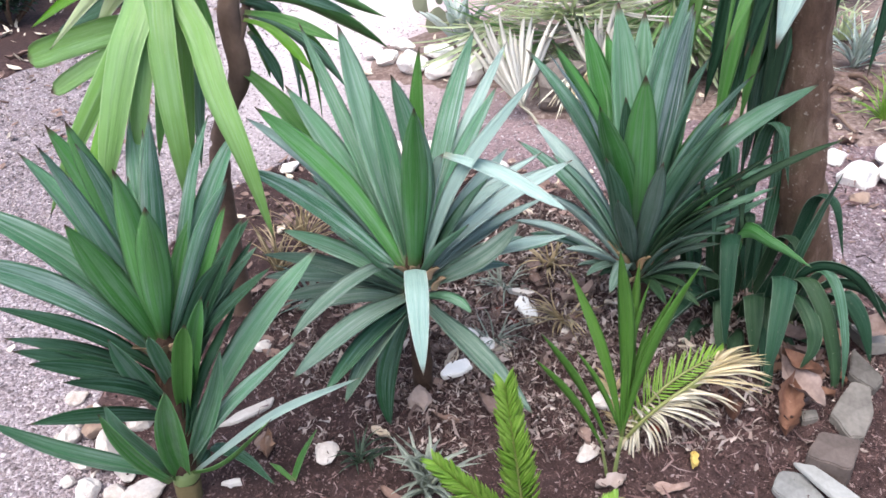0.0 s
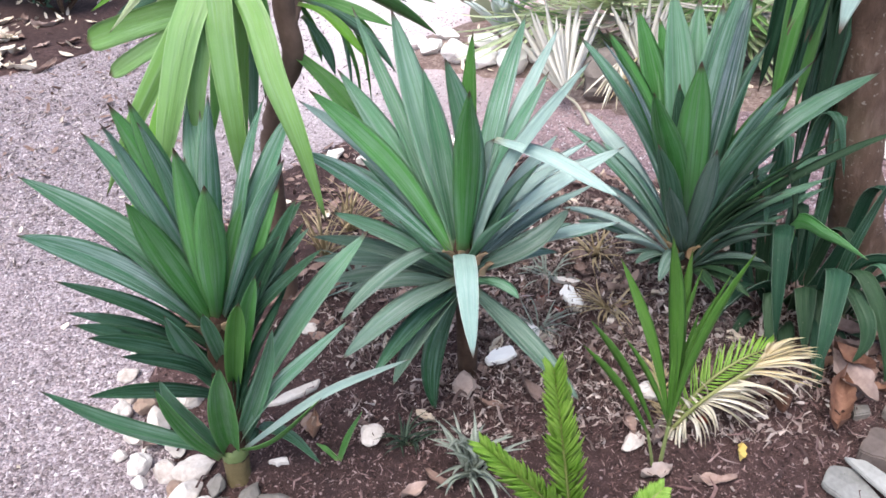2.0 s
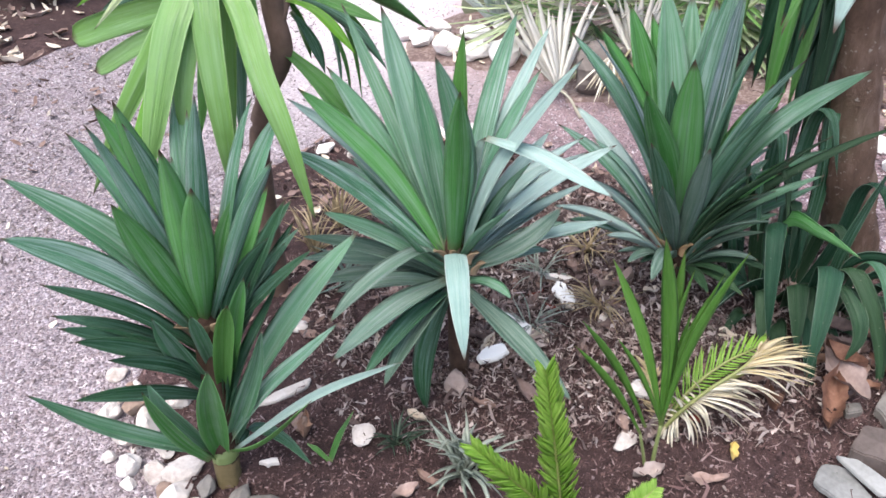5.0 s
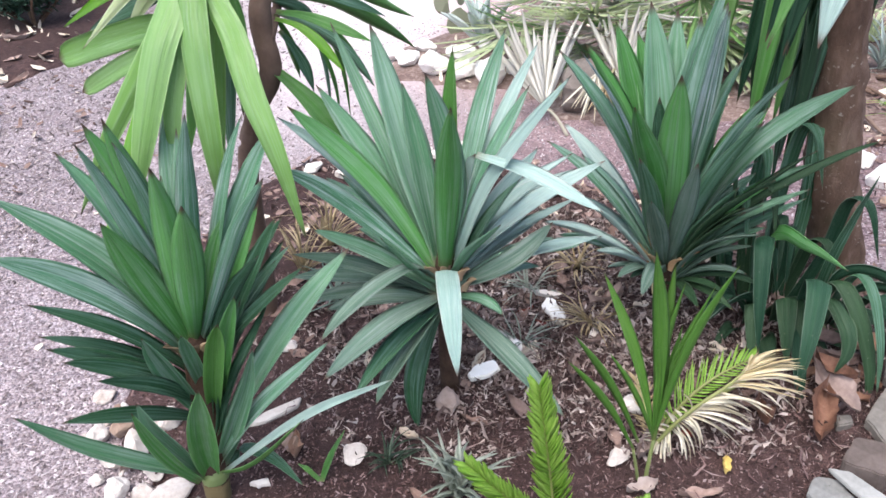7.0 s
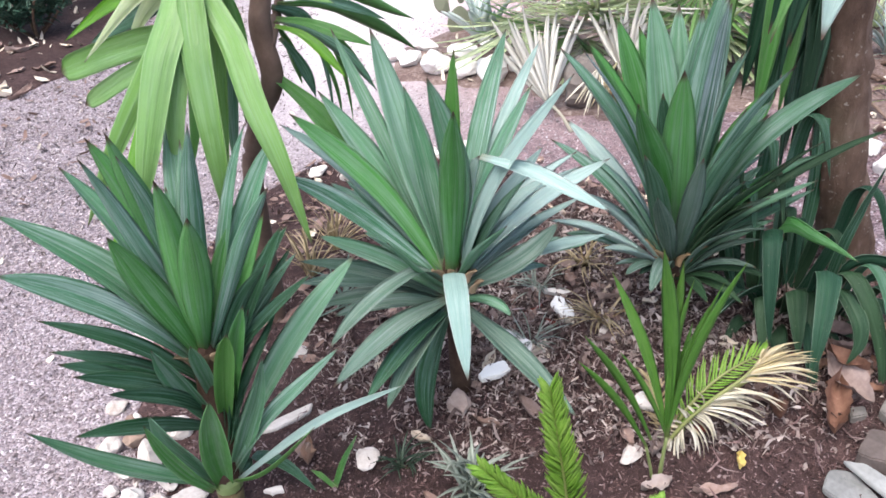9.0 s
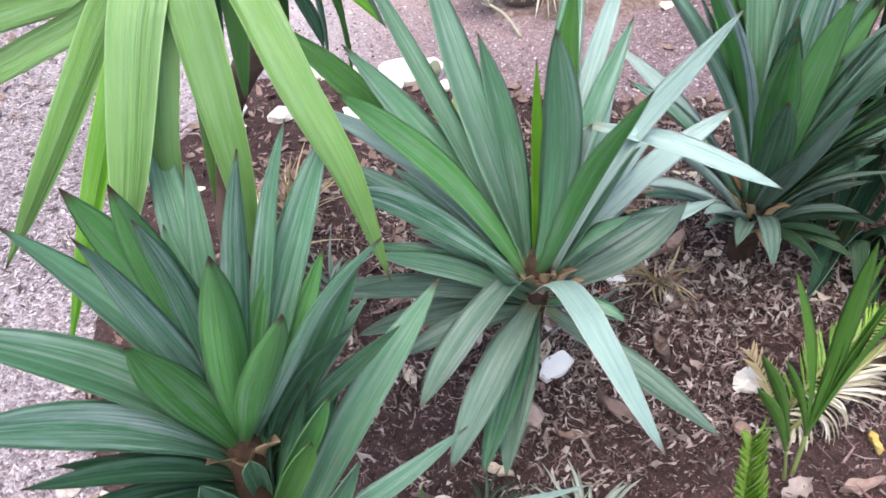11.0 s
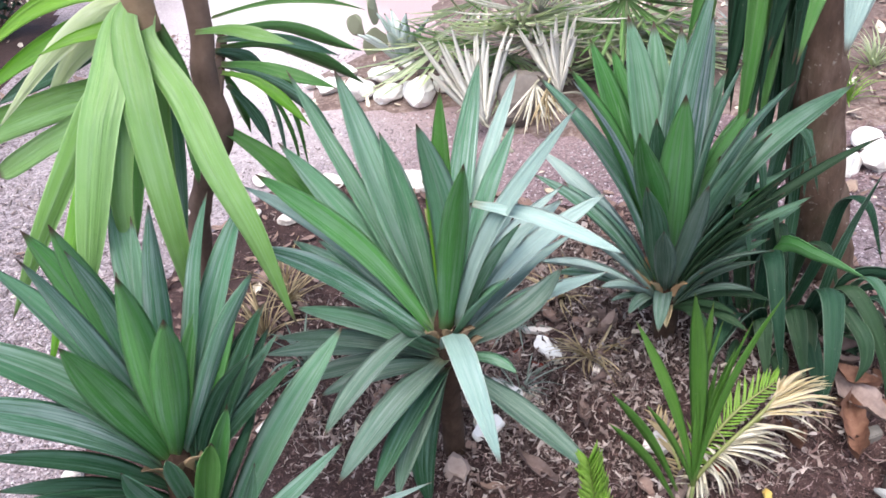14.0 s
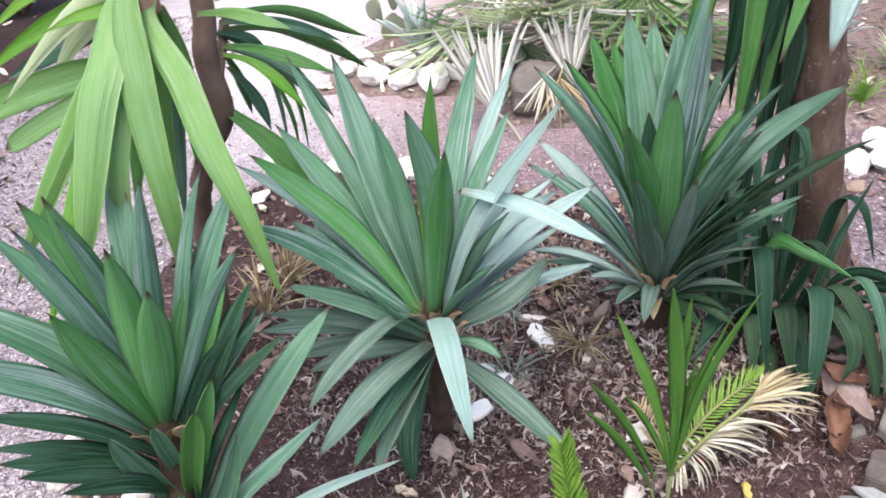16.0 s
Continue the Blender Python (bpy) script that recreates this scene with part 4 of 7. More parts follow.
leaf_to(yucca_left, (-0.540, 1.412, 0.400), (-0.470, 1.470, 0.640), 0.036, leaf_core, arch=0.02, roll=32)
leaf_to(yucca_left, (-0.569, 1.391, 0.400), (-0.622, 1.359, 0.880), 0.064, leaf_core, arch=0.03, roll=58)
leaf_to(yucca_left, (-0.558, 1.382, 0.400), (-0.571, 1.318, 0.901), 0.060, leaf_core, arch=0.03, roll=10)
leaf_to(yucca_left, (-0.555, 1.382, 0.400), (-0.559, 1.307, 0.867), 0.044, leaf_streaked, arch=0.03)
leaf_to(yucca_left, (-0.561, 1.383, 0.400), (-0.608, 1.269, 0.882), 0.041, leaf_streaked, arch=0.04, roll=26)
leaf_to(yucca_left, (-0.572, 1.402, 0.400), (-0.725, 1.424, 0.803), 0.058, leaf_green, arch=0.05, roll=-18)
leaf_to(yucca_left, (-0.559, 1.417, 0.400), (-0.581, 1.500, 0.712), 0.044, leaf_green, arch=0.02)
leaf_to(yucca_left, (-0.546, 1.384, 0.410), (-0.496, 1.273, 0.837), 0.059, leaf_core, arch=-0.01)
leaf_to(yucca_left, (-0.544, 1.385, 0.410), (-0.440, 1.226, 0.796), 0.061, leaf_core, arch=-0.02)
leaf_to(yucca_left, (-0.560, 1.383, 0.400), (-0.602, 1.272, 0.740), 0.070, leaf_core, roll=28)
leaf_to(yucca_left, (-0.537, 1.393, 0.400), (-0.334, 1.310, 0.797), 0.035, leaf_streaked, arch=0.01, roll=-38)
leaf_to(yucca_left, (-0.571, 1.395, 0.390), (-0.807, 1.330, 0.765), 0.071, leaf_green, arch=0.07, roll=-32)
leaf_to(yucca_left, (-0.572, 1.398, 0.390), (-0.775, 1.380, 0.682), 0.059, leaf_green, arch=0.06, roll=-24)
leaf_to(yucca_left, (-0.569, 1.390, 0.370), (-0.787, 1.240, 0.699), 0.062, leaf_streaked, arch=0.07, roll=-40)
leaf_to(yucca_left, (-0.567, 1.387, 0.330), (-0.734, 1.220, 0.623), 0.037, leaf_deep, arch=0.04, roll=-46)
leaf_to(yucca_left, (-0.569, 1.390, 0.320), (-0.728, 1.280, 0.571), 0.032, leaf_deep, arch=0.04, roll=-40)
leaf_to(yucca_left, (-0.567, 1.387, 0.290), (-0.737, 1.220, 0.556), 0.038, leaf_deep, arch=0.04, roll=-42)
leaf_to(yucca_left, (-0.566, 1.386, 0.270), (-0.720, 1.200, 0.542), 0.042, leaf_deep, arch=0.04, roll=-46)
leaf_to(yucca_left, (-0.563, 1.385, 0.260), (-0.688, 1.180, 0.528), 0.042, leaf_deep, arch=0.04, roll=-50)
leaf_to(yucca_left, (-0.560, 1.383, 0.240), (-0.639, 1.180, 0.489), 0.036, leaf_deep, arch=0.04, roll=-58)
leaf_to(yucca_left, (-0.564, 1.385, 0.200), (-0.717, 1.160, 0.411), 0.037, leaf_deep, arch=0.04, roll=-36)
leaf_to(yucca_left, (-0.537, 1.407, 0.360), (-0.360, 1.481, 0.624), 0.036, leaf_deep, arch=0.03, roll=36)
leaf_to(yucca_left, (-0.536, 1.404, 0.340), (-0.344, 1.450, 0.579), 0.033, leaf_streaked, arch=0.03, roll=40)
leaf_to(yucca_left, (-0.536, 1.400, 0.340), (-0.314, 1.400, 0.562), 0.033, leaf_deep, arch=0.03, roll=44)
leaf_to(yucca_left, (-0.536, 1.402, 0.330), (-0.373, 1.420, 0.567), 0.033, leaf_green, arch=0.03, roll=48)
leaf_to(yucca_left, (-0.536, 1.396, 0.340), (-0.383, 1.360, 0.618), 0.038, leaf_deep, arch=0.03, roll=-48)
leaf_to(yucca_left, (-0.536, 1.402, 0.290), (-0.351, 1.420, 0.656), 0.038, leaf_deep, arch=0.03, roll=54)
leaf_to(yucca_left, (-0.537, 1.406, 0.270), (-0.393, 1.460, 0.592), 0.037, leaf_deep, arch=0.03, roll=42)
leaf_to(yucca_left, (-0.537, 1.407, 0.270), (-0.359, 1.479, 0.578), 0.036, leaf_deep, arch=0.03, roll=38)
leaf_to(yucca_left, (-0.537, 1.406, 0.310), (-0.392, 1.459, 0.666), 0.039, leaf_core, arch=0.03, roll=44)
leaf_to(yucca_left, (-0.540, 1.343, 0.160), (-0.245, 1.498, 0.541), 0.059, leaf_green, arch=0.03, roll=26)
leaf_to(yucca_left, (-0.538, 1.332, 0.130), (-0.256, 1.280, 0.483), 0.036, leaf_streaked, arch=0.03, roll=48)
leaf_to(yucca_left, (-0.539, 1.328, 0.100), (-0.137, 1.162, 0.498), 0.020, leaf_pale, arch=0.02, roll=40)
leaf_to(yucca_left, (-0.571, 1.326, 0.100), (-0.814, 1.180, 0.409), 0.041, leaf_green, arch=-0.05, roll=-28)
LOW = dict(base=0.55, keel=0.75)
strap_leaf(yucca_left, [(-0.560, 1.322, 0.100), (-0.535, 1.27, 0.22), (-0.500, 1.21, 0.36), (-0.469, 1.17, 0.469)], 0.054, leaf_core, (1, 0.2, 0), tip=2.6, **LOW)
strap_leaf(yucca_left, [(-0.575, 1.322, 0.110), (-0.592, 1.28, 0.22), (-0.604, 1.24, 0.32), (-0.610, 1.22, 0.399)], 0.042, leaf_green, (1, 0, 0.3), tip=2.2, **LOW)
strap_leaf(yucca_left, [(-0.578, 1.312, 0.095), (-0.592, 1.26, 0.20), (-0.598, 1.21, 0.32), (-0.595, 1.17, 0.422)], 0.036, leaf_core, (1, 0, 0.3), tip=2.2, **LOW)
strap_leaf(yucca_left, [(-0.540, 1.335, 0.120), (-0.495, 1.32, 0.22), (-0.435, 1.30, 0.36), (-0.397, 1.27, 0.476)], 0.040, leaf_green, (1, 0, -0.4), tip=2.0, **LOW)
strap_leaf(yucca_left, [(-0.560, 1.365, 0.240), (-0.575, 1.33, 0.34), (-0.582, 1.29, 0.44), (-0.580, 1.25, 0.521)], 0.050, leaf_green, (1, 0, 0.3), tip=2.2, **LOW)
strap_leaf(yucca_left, [(-0.545, 1.375, 0.275), (-0.540, 1.35, 0.35), (-0.534, 1.32, 0.43), (-0.528, 1.29, 0.494)], 0.032, leaf_green, (1, 0, 0.2), tip=5.0, **LOW)
strap_leaf(yucca_left, [(-0.538, 1.365, 0.240), (-0.510, 1.33, 0.34), (-0.480, 1.30, 0.44), (-0.449, 1.27, 0.532)], 0.038, leaf_mid, tip=6.0, **LOW)
strap_leaf(yucca_left, [(-0.525, 1.380, 0.270), (-0.490, 1.35, 0.38), (-0.455, 1.32, 0.48), (-0.419, 1.30, 0.570)], 0.034, leaf_core, tip=3.5, **LOW)
strap_leaf(yucca_left, [(-0.535, 1.322, 0.110), (-0.480, 1.30, 0.145), (-0.421, 1.28, 0.203), (-0.315, 1.22, 0.352)], 0.016, leaf_mid, (0, -0.5, 1), tip=2.0)
strap_leaf(yucca_left, [(-0.535, 1.340, 0.110), (-0.500, 1.38, 0.12), (-0.440, 1.37, 0.10), (-0.375, 1.335, 0.05)], 0.030, leaf_deep, (0.5, 0.6, 0), tip=2.4)
# tall yucca
HANG = dict(base=0.34, tip=3.2, keel=0.25)
FLAT = dict(across=(-0.15, 0.3, 0.9), base=0.6, keel=0.25)
strap_leaf(yucca_tall, [(-0.46, 1.69, 1.06), (-0.472, 1.67, 1.018), (-0.424, 1.60, 0.940), (-0.390, 1.53, 0.854), (-0.348, 1.48, 0.748), (-0.315, 1.461, 0.583)], 0.050, leaf_lime, **HANG)
strap_leaf(yucca_tall, [(-0.475, 1.70, 1.09), (-0.497, 1.67, 1.058), (-0.495, 1.62, 0.989), (-0.489, 1.57, 0.895), (-0.482, 1.53, 0.743), (-0.490, 1.54, 0.552)], 0.056, leaf_lime, **HANG)
strap_leaf(yucca_tall, [(-0.48, 1.70, 1.08), (-0.516, 1.68, 1.045), (-0.534, 1.62, 0.985), (-0.561, 1.57, 0.916), (-0.606, 1.52, 0.770), (-0.650, 1.52, 0.645)], 0.064, leaf_lime, **HANG)
strap_leaf(yucca_tall, [(-0.48, 1.71, 1.07), (-0.512, 1.69, 1.040), (-0.524, 1.64, 0.965), (-0.540, 1.59, 0.886), (-0.560, 1.56, 0.780), (-0.57, 1.56, 0.62)], 0.046, leaf_lime, **HANG)
strap_leaf(yucca_tall, [(-0.50, 1.72, 1.02), (-0.562, 1.70, 0.952), (-0.617, 1.69, 0.888), (-0.742, 1.66, 0.713), (-0.88, 1.72, 0.515)], 0.050, leaf_lime, across=(0.64, 0, -0.43), base=0.4)
strap_leaf(yucca_tall, [(-0.50, 1.70, 1.00), (-0.575, 1.66, 0.900), (-0.66, 1.60, 0.740), (-0.767, 1.532, 0.498)], 0.036, leaf_fresh, **HANG)
strap_leaf(yucca_tall, [(-0.50, 1.73, 1.01), (-0.596, 1.78, 0.920), (-0.679, 1.80, 0.899), (-0.800, 1.85, 0.860), (-0.915, 1.90, 0.818)], 0.060, leaf_lime, tip=24, **{**FLAT, "base": 0.85})
strap_leaf(yucca_tall, [(-0.51, 1.73, 0.98), (-0.636, 1.77, 0.876), (-0.740, 1.80, 0.823), (-0.875, 1.88, 0.745)], 0.042, leaf_lime, tip=16, **{**FLAT, "base": 0.8})
strap_leaf(yucca_tall, [(-0.49, 1.71, 1.08), (-0.551, 1.72, 1.060), (-0.655, 1.75, 0.994), (-0.785, 1.76, 0.880)], 0.040, leaf_palm, tip=1.6, across=(0.46, -0.1, -0.6), base=0.6)
strap_leaf(yucca_tall, [(-0.50, 1.72, 1.06), (-0.586, 1.75, 1.010), (-0.666, 1.81, 0.945), (-0.763, 1.892, 0.835)], 0.038, leaf_palm, tip=1.6, across=(0.46, -0.1, -0.6), base=0.6)
strap_leaf(yucca_tall, [(-0.48, 1.70, 1.07), (-0.534, 1.70, 1.043), (-0.597, 1.71, 1.030), (-0.660, 1.72, 1.008)], 0.024, leaf_fresh, tip=1.6, **FLAT)
strap_leaf(yucca_tall, [(-0.49, 1.73, 1.08), (-0.58, 1.76, 1.09), (-0.68, 1.79, 1.06), (-0.80, 1.82, 0.99)], 0.036, leaf_fresh, tip=1.8, **FLAT)
strap_leaf(yucca_tall, [(-0.49, 1.73, 1.06), (-0.60, 1.77, 1.03), (-0.72, 1.81, 0.98), (-0.86, 1.85, 0.90)], 0.040, leaf_fresh, tip=1.8, **FLAT)
strap_leaf(yucca_tall, [(-0.49, 1.74, 1.04), (-0.62, 1.82, 0.98), (-0.74, 1.89, 0.92), (-0.86, 1.96, 0.86)], 0.050, leaf_deep, tip=2.0, **FLAT)
strap_leaf(yucca_tall, [(-0.47, 1.73, 1.04), (-0.488, 1.74, 0.977), (-0.507, 1.74, 0.857), (-0.552, 1.74, 0.554)], 0.040, leaf_lime, **HANG)
strap_leaf(yucca_tall, [(-0.47, 1.74, 1.03), (-0.480, 1.76, 0.940), (-0.499, 1.76, 0.803), (-0.53, 1.76, 0.60)], 0.038, leaf_green, **HANG)
strap_leaf(yucca_tall, [(-0.46, 1.73, 1.03), (-0.452, 1.74, 0.94), (-0.455, 1.73, 0.85), (-0.466, 1.71, 0.74)], 0.034, leaf_mid, **HANG)
strap_leaf(yucca_tall, [(-0.48, 1.74, 1.02), (-0.53, 1.75, 0.92), (-0.57, 1.76, 0.80), (-0.61, 1.74, 0.64)], 0.040, leaf_mid, **HANG)
leaf_to(yucca_tall, (-0.400, 1.890, 0.990), (-0.115, 2.250, 0.877), 0.016, leaf_lime, arch=0.05, peak=0.40, roll=54)
leaf_to(yucca_tall, (-0.400, 1.890, 0.960), (-0.134, 2.286, 0.768), 0.031, leaf_mid, arch=0.05, peak=0.40, roll=-56)
leaf_to(yucca_tall, (-0.400, 1.890, 0.930), (-0.141, 2.350, 0.661), 0.038, leaf_mid, arch=0.06, peak=0.40, roll=-50)
leaf_to(yucca_tall, (-0.400, 1.860, 0.910), (-0.197, 1.816, 0.848), 0.032, leaf_mid, arch=0.05, peak=0.40, roll=36)
leaf_to(yucca_tall, (-0.400, 1.880, 0.900), (-0.222, 2.000, 0.686), 0.032, leaf_green, arch=0.08, peak=0.40, roll=-54)
leaf_to(yucca_tall, (-0.400, 1.860, 0.870), (-0.341, 1.850, 0.735), 0.031, leaf_deep, arch=0.06, peak=0.40, roll=34)
leaf_to(yucca_tall, (-0.430, 1.840, 0.800), (-0.240, 1.760, 0.589), 0.057, leaf_mid, arch=0.04, peak=0.40, roll=20)
leaf_to(yucca_tall, (-0.430, 1.850, 0.800), (-0.280, 1.850, 0.585), 0.045, leaf_mid, arch=0.04, peak=0.40, roll=38)
leaf_to(yucca_tall, (-0.390, 1.880, 0.890), (-0.303, 1.900, 0.636), 0.013, leaf_mid, arch=0.16, peak=0.40, roll=58)
leaf_to(yucca_tall, (-0.390, 1.900, 0.900), (-0.332, 1.980, 0.626), 0.012, leaf_green, arch=0.16, peak=0.40, roll=-20)
leaf_to(yucca_tall, (-0.390, 1.900, 0.900), (-0.292, 2.020, 0.600), 0.014, leaf_mid, arch=0.18, peak=0.40, roll=-28)
leaf_to(yucca_tall, (-0.400, 1.840, 0.900), (-0.256, 1.780, 0.797), 0.027, leaf_fresh, arch=0.12, peak=0.40, roll=26)
leaf_to(yucca_tall, (-0.420, 1.800, 0.990), (-0.249, 1.720, 0.970), 0.029, leaf_lime, arch=0.05, peak=0.40, roll=38)
leaf_to(yucca_tall, (-0.400, 1.880, 0.950), (-0.187, 2.050, 0.837), 0.031, leaf_deep, arch=0.05, peak=0.40, roll=56)
leaf_to(yucca_tall, (-0.400, 1.900, 0.920), (-0.302, 2.100, 0.740), 0.036, leaf_mid, arch=0.03, peak=0.40, roll=-32)
leaf_to(yucca_tall, (-0.410, 1.880, 0.930), (-0.332, 1.950, 0.866), 0.036, leaf_deep, arch=0.03, peak=0.40, roll=-56)
leaf_to(yucca_tall, (-0.400, 1.900, 0.920), (-0.262, 2.150, 0.680), 0.031, leaf_mid, arch=0.05, peak=0.40, roll=-34)
leaf_to(yucca_tall, (-0.410, 1.880, 0.900), (-0.389, 1.950, 0.734), 0.026, leaf_mid, arch=0.05, peak=0.40, roll=-2)
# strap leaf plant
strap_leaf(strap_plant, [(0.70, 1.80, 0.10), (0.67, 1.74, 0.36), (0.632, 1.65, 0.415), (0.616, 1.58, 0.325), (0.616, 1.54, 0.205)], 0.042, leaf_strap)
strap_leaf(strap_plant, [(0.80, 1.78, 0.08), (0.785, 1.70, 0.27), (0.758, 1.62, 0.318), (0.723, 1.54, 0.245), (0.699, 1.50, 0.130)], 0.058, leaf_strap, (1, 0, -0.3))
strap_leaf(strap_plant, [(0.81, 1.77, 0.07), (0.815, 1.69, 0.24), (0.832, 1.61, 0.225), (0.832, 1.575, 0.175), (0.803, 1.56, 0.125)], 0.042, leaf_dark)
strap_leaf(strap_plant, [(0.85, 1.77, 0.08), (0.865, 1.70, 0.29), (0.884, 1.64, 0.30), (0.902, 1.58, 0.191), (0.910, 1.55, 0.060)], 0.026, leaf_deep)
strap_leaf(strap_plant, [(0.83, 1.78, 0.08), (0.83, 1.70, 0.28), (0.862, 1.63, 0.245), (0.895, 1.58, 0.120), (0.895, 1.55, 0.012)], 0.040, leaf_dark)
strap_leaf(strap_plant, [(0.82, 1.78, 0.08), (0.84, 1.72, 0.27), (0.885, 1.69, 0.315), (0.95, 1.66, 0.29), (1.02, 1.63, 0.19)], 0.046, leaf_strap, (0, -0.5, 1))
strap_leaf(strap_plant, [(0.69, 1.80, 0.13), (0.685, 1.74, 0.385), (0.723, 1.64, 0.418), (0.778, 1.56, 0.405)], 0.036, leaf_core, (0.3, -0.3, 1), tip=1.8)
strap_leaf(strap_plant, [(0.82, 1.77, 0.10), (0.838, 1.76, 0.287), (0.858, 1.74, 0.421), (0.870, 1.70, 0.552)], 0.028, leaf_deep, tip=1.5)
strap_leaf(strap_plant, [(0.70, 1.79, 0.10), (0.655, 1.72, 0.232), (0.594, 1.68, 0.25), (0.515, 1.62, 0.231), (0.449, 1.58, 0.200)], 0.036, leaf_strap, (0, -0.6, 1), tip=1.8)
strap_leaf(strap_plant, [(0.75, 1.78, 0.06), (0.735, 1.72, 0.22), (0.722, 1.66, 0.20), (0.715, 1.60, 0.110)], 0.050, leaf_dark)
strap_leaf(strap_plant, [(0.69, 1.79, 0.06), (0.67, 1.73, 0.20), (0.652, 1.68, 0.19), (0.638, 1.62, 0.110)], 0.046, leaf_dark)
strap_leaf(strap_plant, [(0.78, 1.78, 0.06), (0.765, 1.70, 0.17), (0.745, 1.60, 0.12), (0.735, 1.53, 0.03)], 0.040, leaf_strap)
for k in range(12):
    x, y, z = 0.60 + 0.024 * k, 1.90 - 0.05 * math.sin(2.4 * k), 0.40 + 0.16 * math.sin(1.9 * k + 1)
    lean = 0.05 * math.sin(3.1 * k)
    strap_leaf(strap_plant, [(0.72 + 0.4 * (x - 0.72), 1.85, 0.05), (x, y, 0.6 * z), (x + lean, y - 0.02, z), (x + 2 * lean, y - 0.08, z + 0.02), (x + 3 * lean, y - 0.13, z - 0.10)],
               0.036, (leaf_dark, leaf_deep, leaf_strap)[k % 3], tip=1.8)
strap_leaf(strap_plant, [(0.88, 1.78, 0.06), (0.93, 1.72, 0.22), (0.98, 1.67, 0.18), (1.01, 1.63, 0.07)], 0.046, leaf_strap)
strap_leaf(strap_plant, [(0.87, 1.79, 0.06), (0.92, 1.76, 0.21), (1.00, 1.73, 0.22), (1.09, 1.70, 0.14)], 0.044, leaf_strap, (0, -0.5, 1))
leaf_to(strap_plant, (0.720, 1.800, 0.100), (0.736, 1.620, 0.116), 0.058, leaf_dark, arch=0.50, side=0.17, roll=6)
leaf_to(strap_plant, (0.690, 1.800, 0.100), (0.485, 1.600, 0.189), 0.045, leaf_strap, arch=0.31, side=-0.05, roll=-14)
# Filler leaves added in shadow-dark colour to deepen the clump.
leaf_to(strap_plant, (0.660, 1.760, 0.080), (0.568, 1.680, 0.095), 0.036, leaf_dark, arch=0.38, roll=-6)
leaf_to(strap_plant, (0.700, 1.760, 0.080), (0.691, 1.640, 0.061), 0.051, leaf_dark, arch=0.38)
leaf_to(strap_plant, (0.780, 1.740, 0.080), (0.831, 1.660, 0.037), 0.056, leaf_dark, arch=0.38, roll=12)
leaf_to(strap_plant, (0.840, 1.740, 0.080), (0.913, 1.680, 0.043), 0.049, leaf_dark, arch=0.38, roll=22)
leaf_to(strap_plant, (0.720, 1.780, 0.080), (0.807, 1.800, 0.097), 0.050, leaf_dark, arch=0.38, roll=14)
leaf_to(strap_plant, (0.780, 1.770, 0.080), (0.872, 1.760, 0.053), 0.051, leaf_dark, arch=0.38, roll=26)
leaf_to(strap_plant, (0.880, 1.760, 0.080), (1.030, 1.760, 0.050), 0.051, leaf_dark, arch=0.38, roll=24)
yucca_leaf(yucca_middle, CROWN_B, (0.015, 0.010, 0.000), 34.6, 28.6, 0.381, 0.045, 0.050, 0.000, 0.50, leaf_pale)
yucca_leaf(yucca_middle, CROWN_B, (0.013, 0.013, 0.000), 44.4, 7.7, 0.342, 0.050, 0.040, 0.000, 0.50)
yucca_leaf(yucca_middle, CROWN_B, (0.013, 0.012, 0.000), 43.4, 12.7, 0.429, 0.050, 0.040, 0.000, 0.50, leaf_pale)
yucca_leaf(yucca_middle, CROWN_B, (0.015, -0.009, 0.000), -31.7, 53.1, 0.201, 0.055, 0.000, 0.000, 0.50)
strap_leaf(yucca_middle, [(-0.061, 1.582, 0.385), (-0.056, 1.514, 0.467), (-0.050, 1.44, 0.490), (-0.044, 1.356, 0.487), (-0.032, 1.187, 0.470)], 0.046, leaf_pale, base=0.72, tip=4.5, keel=0.16, label="folded leaf with sky glare in its pale colour")
yucca_leaf(yucca_middle, CROWN_B, (-0.014, -0.012, -0.020), -139.3, 1.3, 0.301, 0.050, 0.24, 0.005, 0.26, leaf_greygreen)
yucca_leaf(yucca_middle, CROWN_B, (-0.014, -0.012, -0.020), -139.2, 52.3, 0.221, 0.030, -0.050, 0.000, 0.50)
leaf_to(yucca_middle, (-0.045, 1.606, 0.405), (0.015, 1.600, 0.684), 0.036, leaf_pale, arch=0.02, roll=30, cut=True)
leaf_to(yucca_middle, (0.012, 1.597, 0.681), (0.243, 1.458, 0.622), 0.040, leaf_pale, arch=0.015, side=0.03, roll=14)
yucca_leaf(yucca_middle, CROWN_B, (0.014, -0.012, -0.060), -40.0, 7.5, 0.139, 0.035, 0.100, 0.000, 0.50)
yucca_leaf(yucca_middle, CROWN_B, (0.016, 0.009, -0.050), 28.8, -5.0, 0.232, 0.045, 0.050, 0.000, 0.50)
yucca_leaf(yucca_middle, CROWN_B, (0.018, 0.002, -0.020), 7.0, 57.7, 0.273, 0.050, 0.020, 0.000, 0.50)
yucca_leaf(yucca_back, CROWN_C, (-0.018, 0.002, 0.000), 174.6, 70.2, 0.577, 0.060, 0.040, 0.000, 0.50)
yucca_leaf(yucca_back, CROWN_C, (-0.010, 0.015, 0.000), 122.6, 68.9, 0.573, 0.062, 0.020, 0.000, 0.50)
yucca_leaf(yucca_back, CROWN_C, (-0.005, 0.017, 0.000), 106.6, 67.4, 0.545, 0.055, 0.020, 0.000, 0.50)
